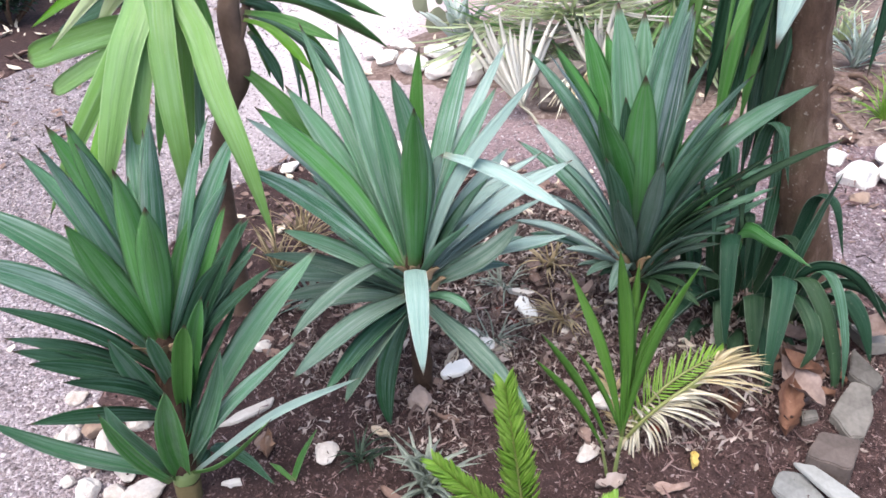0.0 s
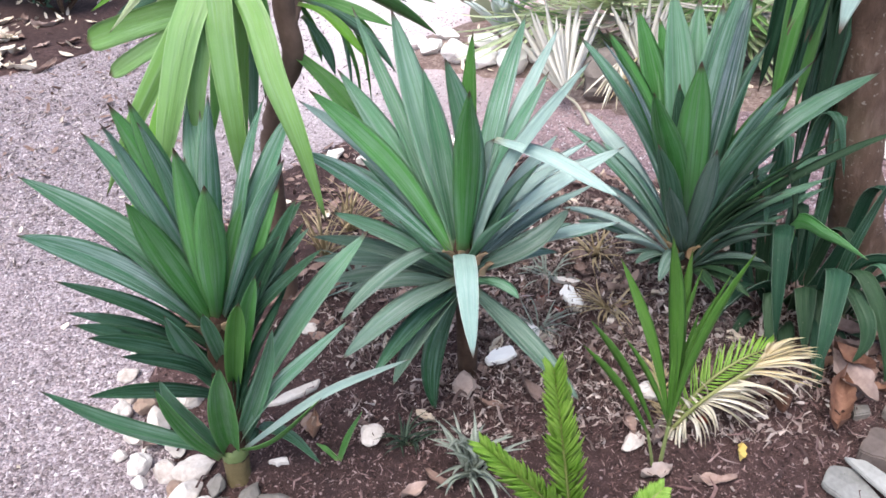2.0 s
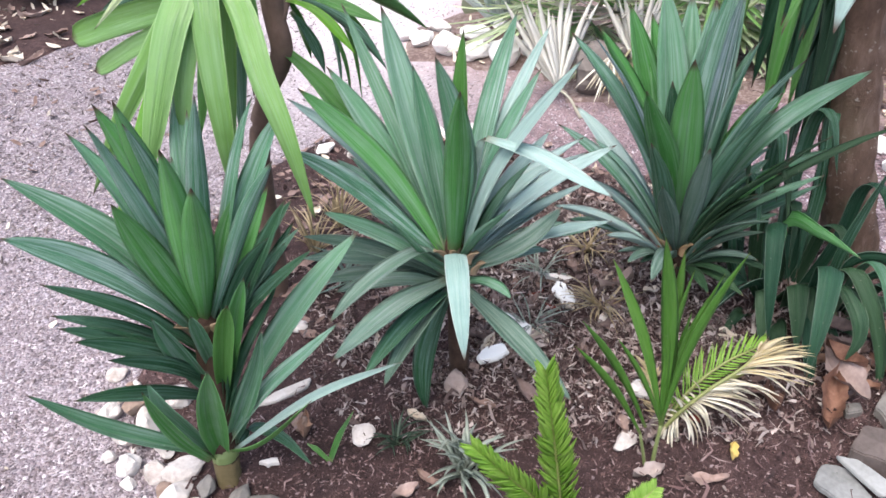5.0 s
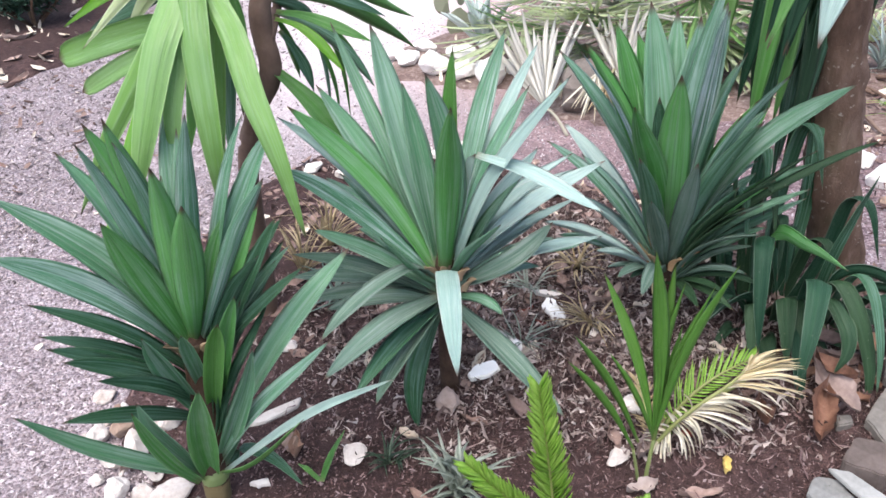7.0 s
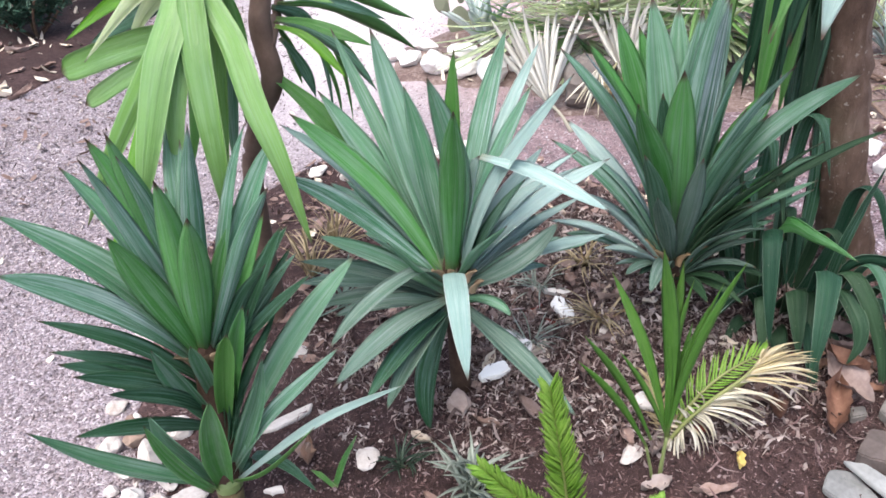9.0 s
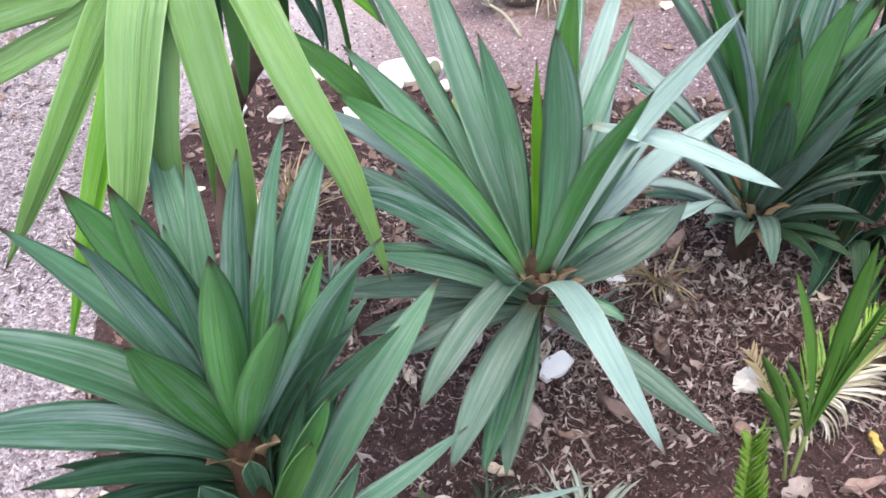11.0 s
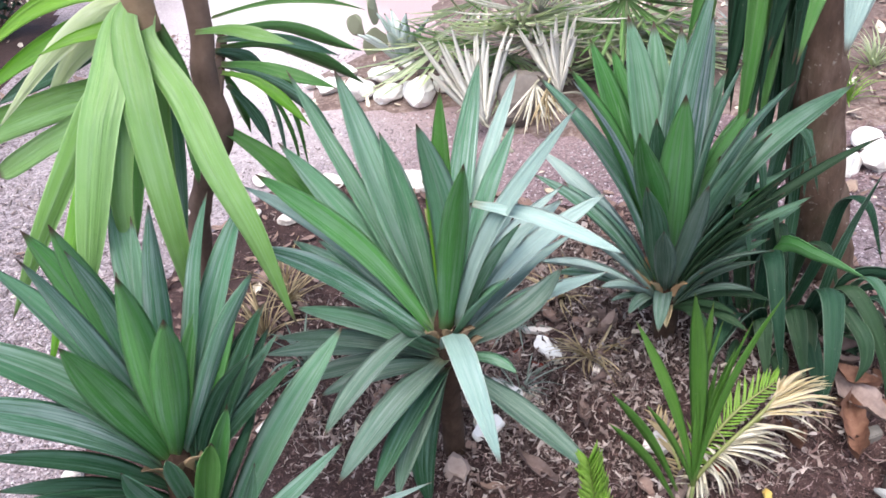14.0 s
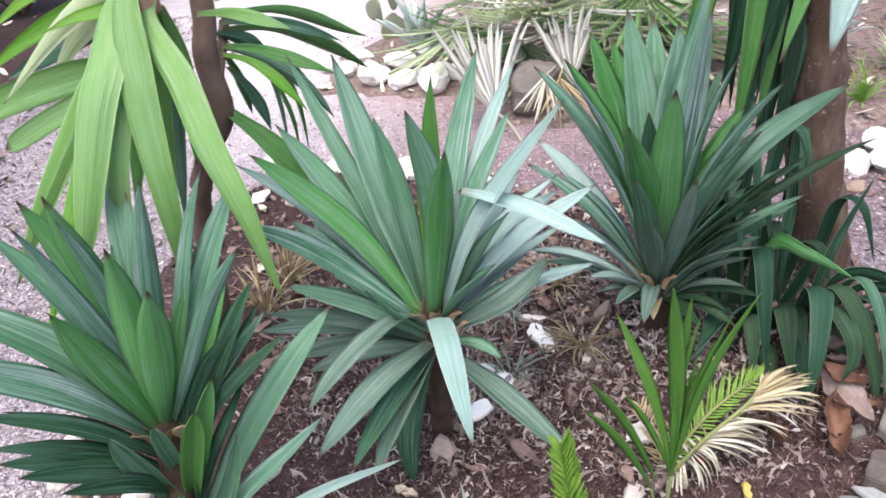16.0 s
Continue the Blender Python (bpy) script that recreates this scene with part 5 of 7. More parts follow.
yucca_leaf(yucca_back, CROWN_C, (-0.006, -0.017, 0.000), -108.9, 72.6, 0.560, 0.054, 0.000, 0.000, 0.50)
yucca_leaf(yucca_back, CROWN_C, (0.018, -0.003, 0.000), -10.9, 55.7, 0.558, 0.058, 0.080, 0.000, 0.50)
yucca_leaf(yucca_back, CROWN_C, (-0.017, 0.005, 0.000), 163.3, 63.1, 0.574, 0.055, 0.060, 0.000, 0.50, leaf_streaked)
yucca_leaf(yucca_back, CROWN_C, (-0.007, 0.017, 0.000), 111.7, 77.0, 0.606, 0.060, 0.020, 0.000, 0.50)
yucca_leaf(yucca_back, CROWN_C, (0.001, 0.018, 0.000), 85.6, 73.8, 0.581, 0.060, 0.020, 0.000, 0.50)
yucca_leaf(yucca_back, CROWN_C, (0.007, 0.017, 0.000), 68.2, 78.7, 0.570, 0.060, 0.020, 0.000, 0.50, leaf_streaked)
yucca_leaf(yucca_back, CROWN_C, (0.011, 0.014, 0.000), 52.3, 73.5, 0.603, 0.060, 0.030, 0.000, 0.50)
yucca_leaf(yucca_back, CROWN_C, (0.015, 0.010, 0.000), 32.0, 80.8, 0.594, 0.060, 0.030, 0.000, 0.50, leaf_streaked)
yucca_leaf(yucca_back, CROWN_C, (-0.011, -0.014, 0.000), -127.5, 65.4, 0.530, 0.050, 0.030, 0.000, 0.50)
yucca_leaf(yucca_back, CROWN_C, (-0.001, -0.018, 0.000), -94.0, 63.4, 0.407, 0.042, -0.030, 0.000, 0.50)
yucca_leaf(yucca_back, CROWN_C, (-0.008, -0.016, 0.000), -114.7, 52.7, 0.370, 0.040, -0.030, 0.000, 0.50)
yucca_leaf(yucca_back, CROWN_C, (-0.010, -0.015, 0.000), -124.3, 61.7, 0.422, 0.050, -0.030, 0.000, 0.50)
yucca_leaf(yucca_back, CROWN_C, (0.011, -0.015, 0.000), -53.9, 66.9, 0.464, 0.058, 0.040, 0.000, 0.50)
yucca_leaf(yucca_back, CROWN_C, (0.015, 0.009, 0.000), 31.2, 53.0, 0.452, 0.050, 0.040, 0.000, 0.50)
yucca_leaf(yucca_back, CROWN_C, (0.018, -0.002, -0.020), -6.7, 62.5, 0.332, 0.045, 0.050, 0.000, 0.50)
yucca_leaf(yucca_back, CROWN_C, (0.018, 0.003, -0.030), 11.1, 42.9, 0.330, 0.040, 0.070, 0.000, 0.50)
yucca_leaf(yucca_back, CROWN_C, (0.018, 0.000, -0.040), 0.0, 38.9, 0.331, 0.035, 0.070, 0.000, 0.50)
yucca_leaf(yucca_back, CROWN_C, (0.017, 0.006, -0.030), 20.9, 28.1, 0.456, 0.040, 0.090, 0.000, 0.50)
yucca_leaf(yucca_back, CROWN_C, (0.018, -0.004, -0.050), -13.5, 40.1, 0.258, 0.035, 0.060, 0.000, 0.50)
yucca_leaf(yucca_back, CROWN_C, (0.015, -0.009, -0.060), -31.4, 43.1, 0.238, 0.030, 0.080, 0.000, 0.50)
yucca_leaf(yucca_back, CROWN_C, (-0.012, 0.013, -0.020), 133.4, 42.6, 0.430, 0.050, 0.050, 0.000, 0.50)
yucca_leaf(yucca_back, CROWN_C, (-0.018, 0.003, -0.020), 170.2, 50.3, 0.429, 0.050, 0.050, 0.000, 0.50)
yucca_leaf(yucca_back, CROWN_C, (-0.014, 0.011, -0.020), 142.4, 47.3, 0.336, 0.050, 0.050, 0.000, 0.50)
yucca_leaf(yucca_back, CROWN_C, (-0.018, -0.003, -0.040), -170.7, 33.6, 0.352, 0.040, 0.060, 0.000, 0.50)
yucca_leaf(yucca_back, CROWN_C, (-0.018, -0.001, -0.040), -175.7, 29.7, 0.284, 0.040, 0.050, 0.000, 0.50)
yucca_leaf(yucca_back, CROWN_C, (-0.018, 0.004, -0.030), 167.5, 43.4, 0.292, 0.045, 0.050, 0.000, 0.50)
yucca_leaf(yucca_back, CROWN_C, (-0.008, -0.016, -0.020), -114.7, 20.1, 0.256, 0.032, 0.150, 0.000, 0.50)
yucca_leaf(yucca_back, CROWN_C, (-0.012, -0.014, -0.050), -130.5, 30.3, 0.254, 0.030, 0.120, 0.000, 0.50)
yucca_leaf(yucca_back, CROWN_C, (-0.015, -0.010, -0.050), -147.9, 38.7, 0.266, 0.035, 0.060, 0.000, 0.50)
yucca_leaf(yucca_back, CROWN_C, (0.010, 0.015, 0.000), 55.8, 57.7, 0.419, 0.060, 0.030, 0.000, 0.50)
yucca_leaf(yucca_back, CROWN_C, (-0.012, -0.014, 0.000), -131.2, 79.1, 0.465, 0.050, 0.010, 0.000, 0.50)
yucca_leaf(yucca_back, CROWN_C, (-0.011, 0.014, 0.000), 127.0, 66.9, 0.433, 0.055, 0.030, 0.000, 0.50)
yucca_leaf(yucca_back, CROWN_C, (0.014, -0.011, 0.000), -37.6, 74.4, 0.421, 0.050, 0.020, 0.000, 0.50)
yucca_leaf(yucca_tree, CROWN_E, (-0.013, -0.013, 0.000), -134.8, -53.3, 0.594, 0.050, 0.100, 0.000, 0.50, roll=-31)
yucca_leaf(yucca_tree, CROWN_E, (0.016, 0.008, 0.000), 28.2, -86.0, 0.651, 0.045, 0.080, 0.000, 0.50, roll=-49)
yucca_leaf(yucca_tree, CROWN_E, (-0.017, -0.004, 0.000), -166.1, -62.8, 0.596, 0.050, 0.080, 0.000, 0.50, roll=-60)
yucca_leaf(yucca_tree, CROWN_H, (-0.005, -0.017, 0.000), -105.6, -80.2, 0.505, 0.050, 0.080, 0.000, 0.50, roll=-12)
yucca_leaf(yucca_tree, CROWN_E, (-0.016, -0.008, 0.000), -155.3, -63.6, 0.605, 0.045, 0.080, 0.000, 0.50, roll=-50)
yucca_leaf(yucca_tree, CROWN_H, (0.012, -0.014, 0.000), -50.2, -87.9, 0.565, 0.050, 0.080, 0.000, 0.50, roll=32)
yucca_leaf(yucca_tree, CROWN_H, (-0.018, -0.004, 0.000), -168.5, -76.6, 0.573, 0.045, 0.080, 0.000, 0.50, leaf_lime, roll=-63)
yucca_leaf(yucca_tree, CROWN_E, (0.004, 0.018, 0.000), 78.4, -73.7, 0.591, 0.045, 0.080, 0.000, 0.50, roll=-9)
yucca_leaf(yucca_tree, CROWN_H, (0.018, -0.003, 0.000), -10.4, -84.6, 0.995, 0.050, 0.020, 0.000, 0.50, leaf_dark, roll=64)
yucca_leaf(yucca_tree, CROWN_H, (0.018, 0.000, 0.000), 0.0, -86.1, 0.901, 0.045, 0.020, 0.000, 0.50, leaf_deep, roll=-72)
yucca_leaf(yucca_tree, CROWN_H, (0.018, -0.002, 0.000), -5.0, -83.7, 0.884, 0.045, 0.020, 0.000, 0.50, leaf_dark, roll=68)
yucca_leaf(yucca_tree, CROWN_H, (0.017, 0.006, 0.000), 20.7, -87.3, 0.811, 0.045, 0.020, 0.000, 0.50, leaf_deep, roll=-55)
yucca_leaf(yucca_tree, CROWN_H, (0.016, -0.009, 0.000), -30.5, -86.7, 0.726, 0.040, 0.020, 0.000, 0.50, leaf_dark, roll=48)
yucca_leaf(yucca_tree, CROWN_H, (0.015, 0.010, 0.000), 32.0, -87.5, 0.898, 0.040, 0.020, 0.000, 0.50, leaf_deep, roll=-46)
yucca_leaf(yucca_tree, CROWN_E, (-0.012, 0.014, 0.000), 130.4, -74.1, 0.798, 0.035, 0.060, 0.000, 0.50, roll=31)
yucca_leaf(yucca_back, CROWN_C, (-0.011, -0.014, -0.050), -129.4, 32.3, 0.193, 0.026, 0.100, 0.000, 0.50)
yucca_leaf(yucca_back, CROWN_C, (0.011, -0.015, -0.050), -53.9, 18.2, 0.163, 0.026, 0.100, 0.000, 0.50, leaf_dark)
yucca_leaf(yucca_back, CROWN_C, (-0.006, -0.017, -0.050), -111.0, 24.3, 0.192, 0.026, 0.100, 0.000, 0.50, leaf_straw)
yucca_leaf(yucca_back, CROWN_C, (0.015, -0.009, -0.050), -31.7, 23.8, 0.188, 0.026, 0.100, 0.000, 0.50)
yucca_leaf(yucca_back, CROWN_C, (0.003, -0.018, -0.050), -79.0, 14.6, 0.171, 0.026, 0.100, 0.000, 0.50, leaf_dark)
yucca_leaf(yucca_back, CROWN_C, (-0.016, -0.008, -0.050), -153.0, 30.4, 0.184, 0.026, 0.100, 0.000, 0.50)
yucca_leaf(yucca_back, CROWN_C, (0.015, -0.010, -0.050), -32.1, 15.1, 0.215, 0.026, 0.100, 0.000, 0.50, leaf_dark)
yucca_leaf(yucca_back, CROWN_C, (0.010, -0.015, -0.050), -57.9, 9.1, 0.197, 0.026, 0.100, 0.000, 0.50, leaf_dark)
yucca_leaf(yucca_back, CROWN_C, (0.015, -0.010, 0.000), -33.7, 62.2, 0.270, 0.045, 0.030, 0.000, 0.50)
yucca_leaf(yucca_back, CROWN_C, (0.018, 0.000, 0.000), 0.0, 74.9, 0.323, 0.050, 0.030, 0.000, 0.50)
yucca_leaf(yucca_back, CROWN_C, (0.017, 0.007, 0.000), 22.8, 30.2, 0.278, 0.040, 0.060, 0.000, 0.50)
yucca_leaf(yucca_middle, CROWN_B, (0.007, 0.017, 0.000), 67.1, 41.3, 0.236, 0.045, 0.020, 0.000, 0.50)
yucca_leaf(yucca_middle, CROWN_B, (0.017, 0.006, 0.000), 20.4, 41.3, 0.282, 0.045, 0.040, 0.000, 0.50)
yucca_leaf(yucca_middle, CROWN_B, (0.010, 0.015, 0.000), 56.3, 14.5, 0.292, 0.045, 0.030, 0.000, 0.50)
yucca_leaf(yucca_middle, CROWN_B, (0.018, 0.001, -0.040), 4.7, 25.5, 0.248, 0.040, 0.050, 0.000, 0.50)
yucca_leaf(yucca_back, CROWN_C, (0.014, -0.012, 0.000), -41.0, 69.3, 0.552, 0.050, 0.050, 0.000, 0.50)
yucca_leaf(yucca_back, CROWN_C, (0.017, 0.006, 0.000), 18.9, 43.7, 0.282, 0.035, 0.040, 0.000, 0.50, leaf_streaked)
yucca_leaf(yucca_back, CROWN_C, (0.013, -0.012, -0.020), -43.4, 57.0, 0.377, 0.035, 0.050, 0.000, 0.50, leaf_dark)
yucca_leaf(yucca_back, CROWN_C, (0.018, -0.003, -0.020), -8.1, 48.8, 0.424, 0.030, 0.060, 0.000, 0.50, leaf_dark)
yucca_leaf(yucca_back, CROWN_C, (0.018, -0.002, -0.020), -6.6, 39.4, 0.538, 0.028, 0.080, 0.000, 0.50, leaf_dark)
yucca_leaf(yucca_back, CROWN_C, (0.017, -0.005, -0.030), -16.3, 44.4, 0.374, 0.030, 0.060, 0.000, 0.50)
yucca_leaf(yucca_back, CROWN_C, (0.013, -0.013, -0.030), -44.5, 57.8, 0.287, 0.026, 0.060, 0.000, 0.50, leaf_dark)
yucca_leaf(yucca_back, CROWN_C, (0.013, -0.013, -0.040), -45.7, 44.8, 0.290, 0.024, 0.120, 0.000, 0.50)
yucca_leaf(yucca_back, CROWN_C, (0.017, 0.006, 0.000), 17.9, 86.1, 0.690, 0.040, 0.020, 0.000, 0.50, leaf_streaked)
yucca_leaf(yucca_back, CROWN_C, (0.015, -0.010, 0.000), -32.0, 79.9, 0.544, 0.035, 0.020, 0.000, 0.50, leaf_streaked)
yucca_leaf(yucca_back, CROWN_C, (0.018, -0.002, 0.000), -6.4, 68.0, 0.428, 0.060, 0.030, 0.000, 0.50)
yucca_leaf(yucca_tree, CROWN_E, (-0.013, -0.013, 0.000), -134.5, -52.8, 0.601, 0.100, 0.100, 0.000, 0.50, leaf_pale, roll=-30)
yucca_leaf(yucca_tree, CROWN_E, (-0.014, -0.012, 0.000), -140.3, -46.2, 0.651, 0.050, 0.080, 0.000, 0.50, leaf_mid, roll=-33)
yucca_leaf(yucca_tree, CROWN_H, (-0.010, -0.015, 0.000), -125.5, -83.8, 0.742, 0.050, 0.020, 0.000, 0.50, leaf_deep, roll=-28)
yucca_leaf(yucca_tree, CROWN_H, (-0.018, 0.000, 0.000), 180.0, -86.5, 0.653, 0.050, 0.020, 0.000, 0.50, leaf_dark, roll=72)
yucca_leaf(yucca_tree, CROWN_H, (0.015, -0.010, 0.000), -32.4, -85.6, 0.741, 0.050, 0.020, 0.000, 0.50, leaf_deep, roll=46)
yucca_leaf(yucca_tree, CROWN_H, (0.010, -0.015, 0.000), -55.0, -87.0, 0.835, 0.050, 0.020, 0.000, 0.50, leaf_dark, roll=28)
yucca_leaf(yucca_tree, CROWN_H, (-0.017, -0.005, 0.000), -165.3, -68.5, 0.489, 0.045, 0.060, 0.000, 0.50, leaf_mid, roll=-59)
yucca_leaf(yucca_tree, CROWN_H, (-0.006, -0.017, 0.000), -109.3, -82.4, 0.502, 0.030, 0.050, 0.000, 0.50, leaf_lime, roll=-15)
yucca_leaf(yucca_tree, CROWN_H, (-0.017, -0.007, 0.000), -156.7, -56.3, 0.423, 0.045, 0.080, 0.000, 0.50, leaf_mid, roll=-50)
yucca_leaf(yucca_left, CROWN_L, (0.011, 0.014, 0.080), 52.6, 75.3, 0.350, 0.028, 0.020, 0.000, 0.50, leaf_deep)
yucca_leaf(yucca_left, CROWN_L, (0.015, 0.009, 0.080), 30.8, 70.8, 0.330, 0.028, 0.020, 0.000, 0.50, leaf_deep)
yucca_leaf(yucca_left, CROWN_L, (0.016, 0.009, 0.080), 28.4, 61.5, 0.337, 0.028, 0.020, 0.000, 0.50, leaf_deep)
yucca_leaf(yucca_back, CROWN_C, (0.018, -0.001, -0.030), -4.5, 51.5, 0.378, 0.028, 0.050, 0.000, 0.50)
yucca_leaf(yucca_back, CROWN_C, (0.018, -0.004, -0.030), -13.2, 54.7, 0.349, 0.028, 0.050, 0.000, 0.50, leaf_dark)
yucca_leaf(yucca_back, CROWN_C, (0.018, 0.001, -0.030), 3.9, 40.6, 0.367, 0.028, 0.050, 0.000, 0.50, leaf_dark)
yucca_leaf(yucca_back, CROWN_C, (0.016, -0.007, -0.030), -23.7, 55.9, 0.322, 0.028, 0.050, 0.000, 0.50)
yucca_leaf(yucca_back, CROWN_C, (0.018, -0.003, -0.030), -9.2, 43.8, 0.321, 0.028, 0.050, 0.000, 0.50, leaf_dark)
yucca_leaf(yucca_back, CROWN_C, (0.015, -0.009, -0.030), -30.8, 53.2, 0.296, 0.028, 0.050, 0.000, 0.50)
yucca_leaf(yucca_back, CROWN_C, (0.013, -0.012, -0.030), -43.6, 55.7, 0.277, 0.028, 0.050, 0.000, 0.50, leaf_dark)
yucca_leaf(yucca_back, CROWN_C, (0.018, 0.000, -0.030), 0.0, 33.1, 0.348, 0.028, 0.050, 0.000, 0.50)
yucca_leaf(yucca_middle, CROWN_B, (0.015, 0.010, -0.030), 35.4, 24.5, 0.321, 0.042, 0.050, 0.000, 0.50, leaf_pale)
yucca_leaf(yucca_middle, CROWN_B, (0.016, 0.008, -0.030), 25.1, 22.5, 0.338, 0.042, 0.050, 0.000, 0.50)
yucca_leaf(yucca_middle, CROWN_B, (0.016, 0.007, -0.030), 24.4, 23.9, 0.245, 0.042, 0.050, 0.000, 0.50)
yucca_leaf(yucca_middle, CROWN_B, (0.017, 0.006, -0.030), 21.1, 4.2, 0.316, 0.042, 0.050, 0.000, 0.50)
yucca_leaf(yucca_middle, CROWN_B, (0.012, 0.014, -0.030), 49.8, 30.6, 0.314, 0.042, 0.050, 0.000, 0.50, leaf_streaked)
yucca_leaf(yucca_middle, CROWN_B, (0.012, 0.014, -0.030), 49.5, 31.2, 0.379, 0.042, 0.050, 0.000, 0.50, leaf_pale)
yucca_leaf(yucca_middle, CROWN_B, (-0.011, 0.014, -0.040), 126.9, 26.1, 0.286, 0.040, 0.050, 0.000, 0.50)
yucca_leaf(yucca_middle, CROWN_B, (-0.016, 0.008, -0.040), 152.9, 27.8, 0.227, 0.040, 0.050, 0.000, 0.50)
yucca_leaf(yucca_middle, CROWN_B, (-0.018, 0.002, -0.040), 174.4, 27.5, 0.210, 0.040, 0.050, 0.000, 0.50)
yucca_leaf(yucca_middle, CROWN_B, (-0.016, 0.008, -0.040), 154.7, 14.5, 0.272, 0.040, 0.050, 0.000, 0.50)
yucca_leaf(yucca_tree, CROWN_H, (-0.011, -0.014, 0.000), -128.7, -78.9, 0.706, 0.052, 0.020, 0.000, 0.50, leaf_mid, roll=-31)
yucca_leaf(yucca_tree, CROWN_H, (-0.005, -0.017, 0.000), -106.7, -84.4, 0.676, 0.050, 0.020, 0.000, 0.50, leaf_mid, roll=-13)
yucca_leaf(yucca_tree, CROWN_H, (-0.015, -0.010, 0.000), -144.9, -78.8, 0.625, 0.050, 0.020, 0.000, 0.50, roll=-44)
yucca_leaf(yucca_back, CROWN_C, (0.016, 0.007, 0.000), 24.6, 75.2, 0.494, 0.050, 0.030, 0.000, 0.50)
yucca_leaf(yucca_back, CROWN_C, (0.018, 0.004, 0.000), 13.0, 68.0, 0.425, 0.045, 0.040, 0.000, 0.50)


def scale_bud(plant, at, size, turn, material=bud_tan, broad=0.6):
    """A broad papery leaf base at a crown."""
    return blade("bud_scale", plant, Vector(at) - plant.location, turn, 55, size, size * broad, 0.1, 0, 0.5, material, keel=0.8, base=0.8, fat=0.3)


for k in range(7):
    a = 360 * k / 7 + 20
    scale_bud(yucca_middle, Vector(CROWN_B) + Vector((0.022 * math.cos(radians(a)), 0.022 * math.sin(radians(a)), -0.02)), 0.055, a)
    scale_bud(yucca_back, Vector(CROWN_C) + Vector((0.04 * math.cos(radians(a)), 0.04 * math.sin(radians(a)), 0.0)), 0.07, a + 15 * math.sin(3 * k), bud_orange, 0.3)
    scale_bud(yucca_left, Vector(CROWN_A) + Vector((0.03 * math.cos(radians(a)), 0.03 * math.sin(radians(a)), -0.03)), 0.06, a)
for x, y, z, turn in ((-0.088, 1.572, 0.415, -120), (-0.058, 1.566, 0.42, -80), (-0.028, 1.58, 0.40, -40), (-0.018, 1.575, 0.375, -30)):
    scale_bud(yucca_middle, (x, y, z), 0.048, turn, bud_tan, 0.5)


# ---- young fan palm ----
fan_palm = thing("fan_palm_seedling", (0.345, 1.35, 0.0), "bright green young fan palm with narrow stiff segments", "palm")


def segment(plant, hub, tip, width, material=leaf_fan, arch=0.03, name="leaf_segment"):
    h, t = Vector(hub), Vector(tip)
    d = t - h
    y0 = Vector((0, 0, 1)).cross(d).normalized()
    z0 = d.normalized().cross(y0)
    flat = d.cross(Vector((0, 1, 0))).normalized()
    roll = math.degrees(math.atan2(flat.dot(z0), flat.dot(y0)))
    roll = ((roll + 90) % 180 - 90) * 0.7
    return blade(name, plant, h - plant.location, math.degrees(math.atan2(d.y, d.x)), math.degrees(math.asin(d.z / d.length)), d.length, width, arch, 0, 0.5, material,
                 twist=0, roll=roll, keel=0.4, base=0.35, fat=0.6, thick=0.001)


HUB = (0.362, 1.37, 0.125)
stem(fan_palm, [(0.348, 1.352, -0.02), (0.354, 1.36, 0.06), HUB], [0.005, 0.0045, 0.004], leaf_fan, "leaf_stalk", "", 2, 0.05, 8)
for tx, ty, tz, w in ((0.319, 1.344, 0.607, 0.034), (0.463, 1.333, 0.579, 0.028), (0.238, 1.38, 0.541, 0.026), (0.255, 1.36, 0.37, 0.016),
                      (0.371, 1.37, 0.439, 0.016), (0.40, 1.40, 0.40, 0.014), (0.345, 1.37, 0.50, 0.022), (0.42, 1.38, 0.45, 0.02), (0.33, 1.36, 0.56, 0.026), (0.36, 1.36, 0.57, 0.024), (0.385, 1.37, 0.52, 0.02), (0.44, 1.37, 0.51, 0.02)):
    segment(fan_palm, HUB, (tx, ty, tz), w * 0.95)
HUB_LOW = (0.318, 1.355, 0.115)
stem(fan_palm, [(0.34, 1.35, -0.02), (0.33, 1.352, 0.05), HUB_LOW], [0.004, 0.0035, 0.003], leaf_fan, "leaf_stalk", "", 3, 0.05, 8)
segment(fan_palm, HUB_LOW, (0.167, 1.30, 0.403), 0.021)
segment(fan_palm, (0.33, 1.37, 0.12), (0.182, 1.33, 0.438), 0.021)


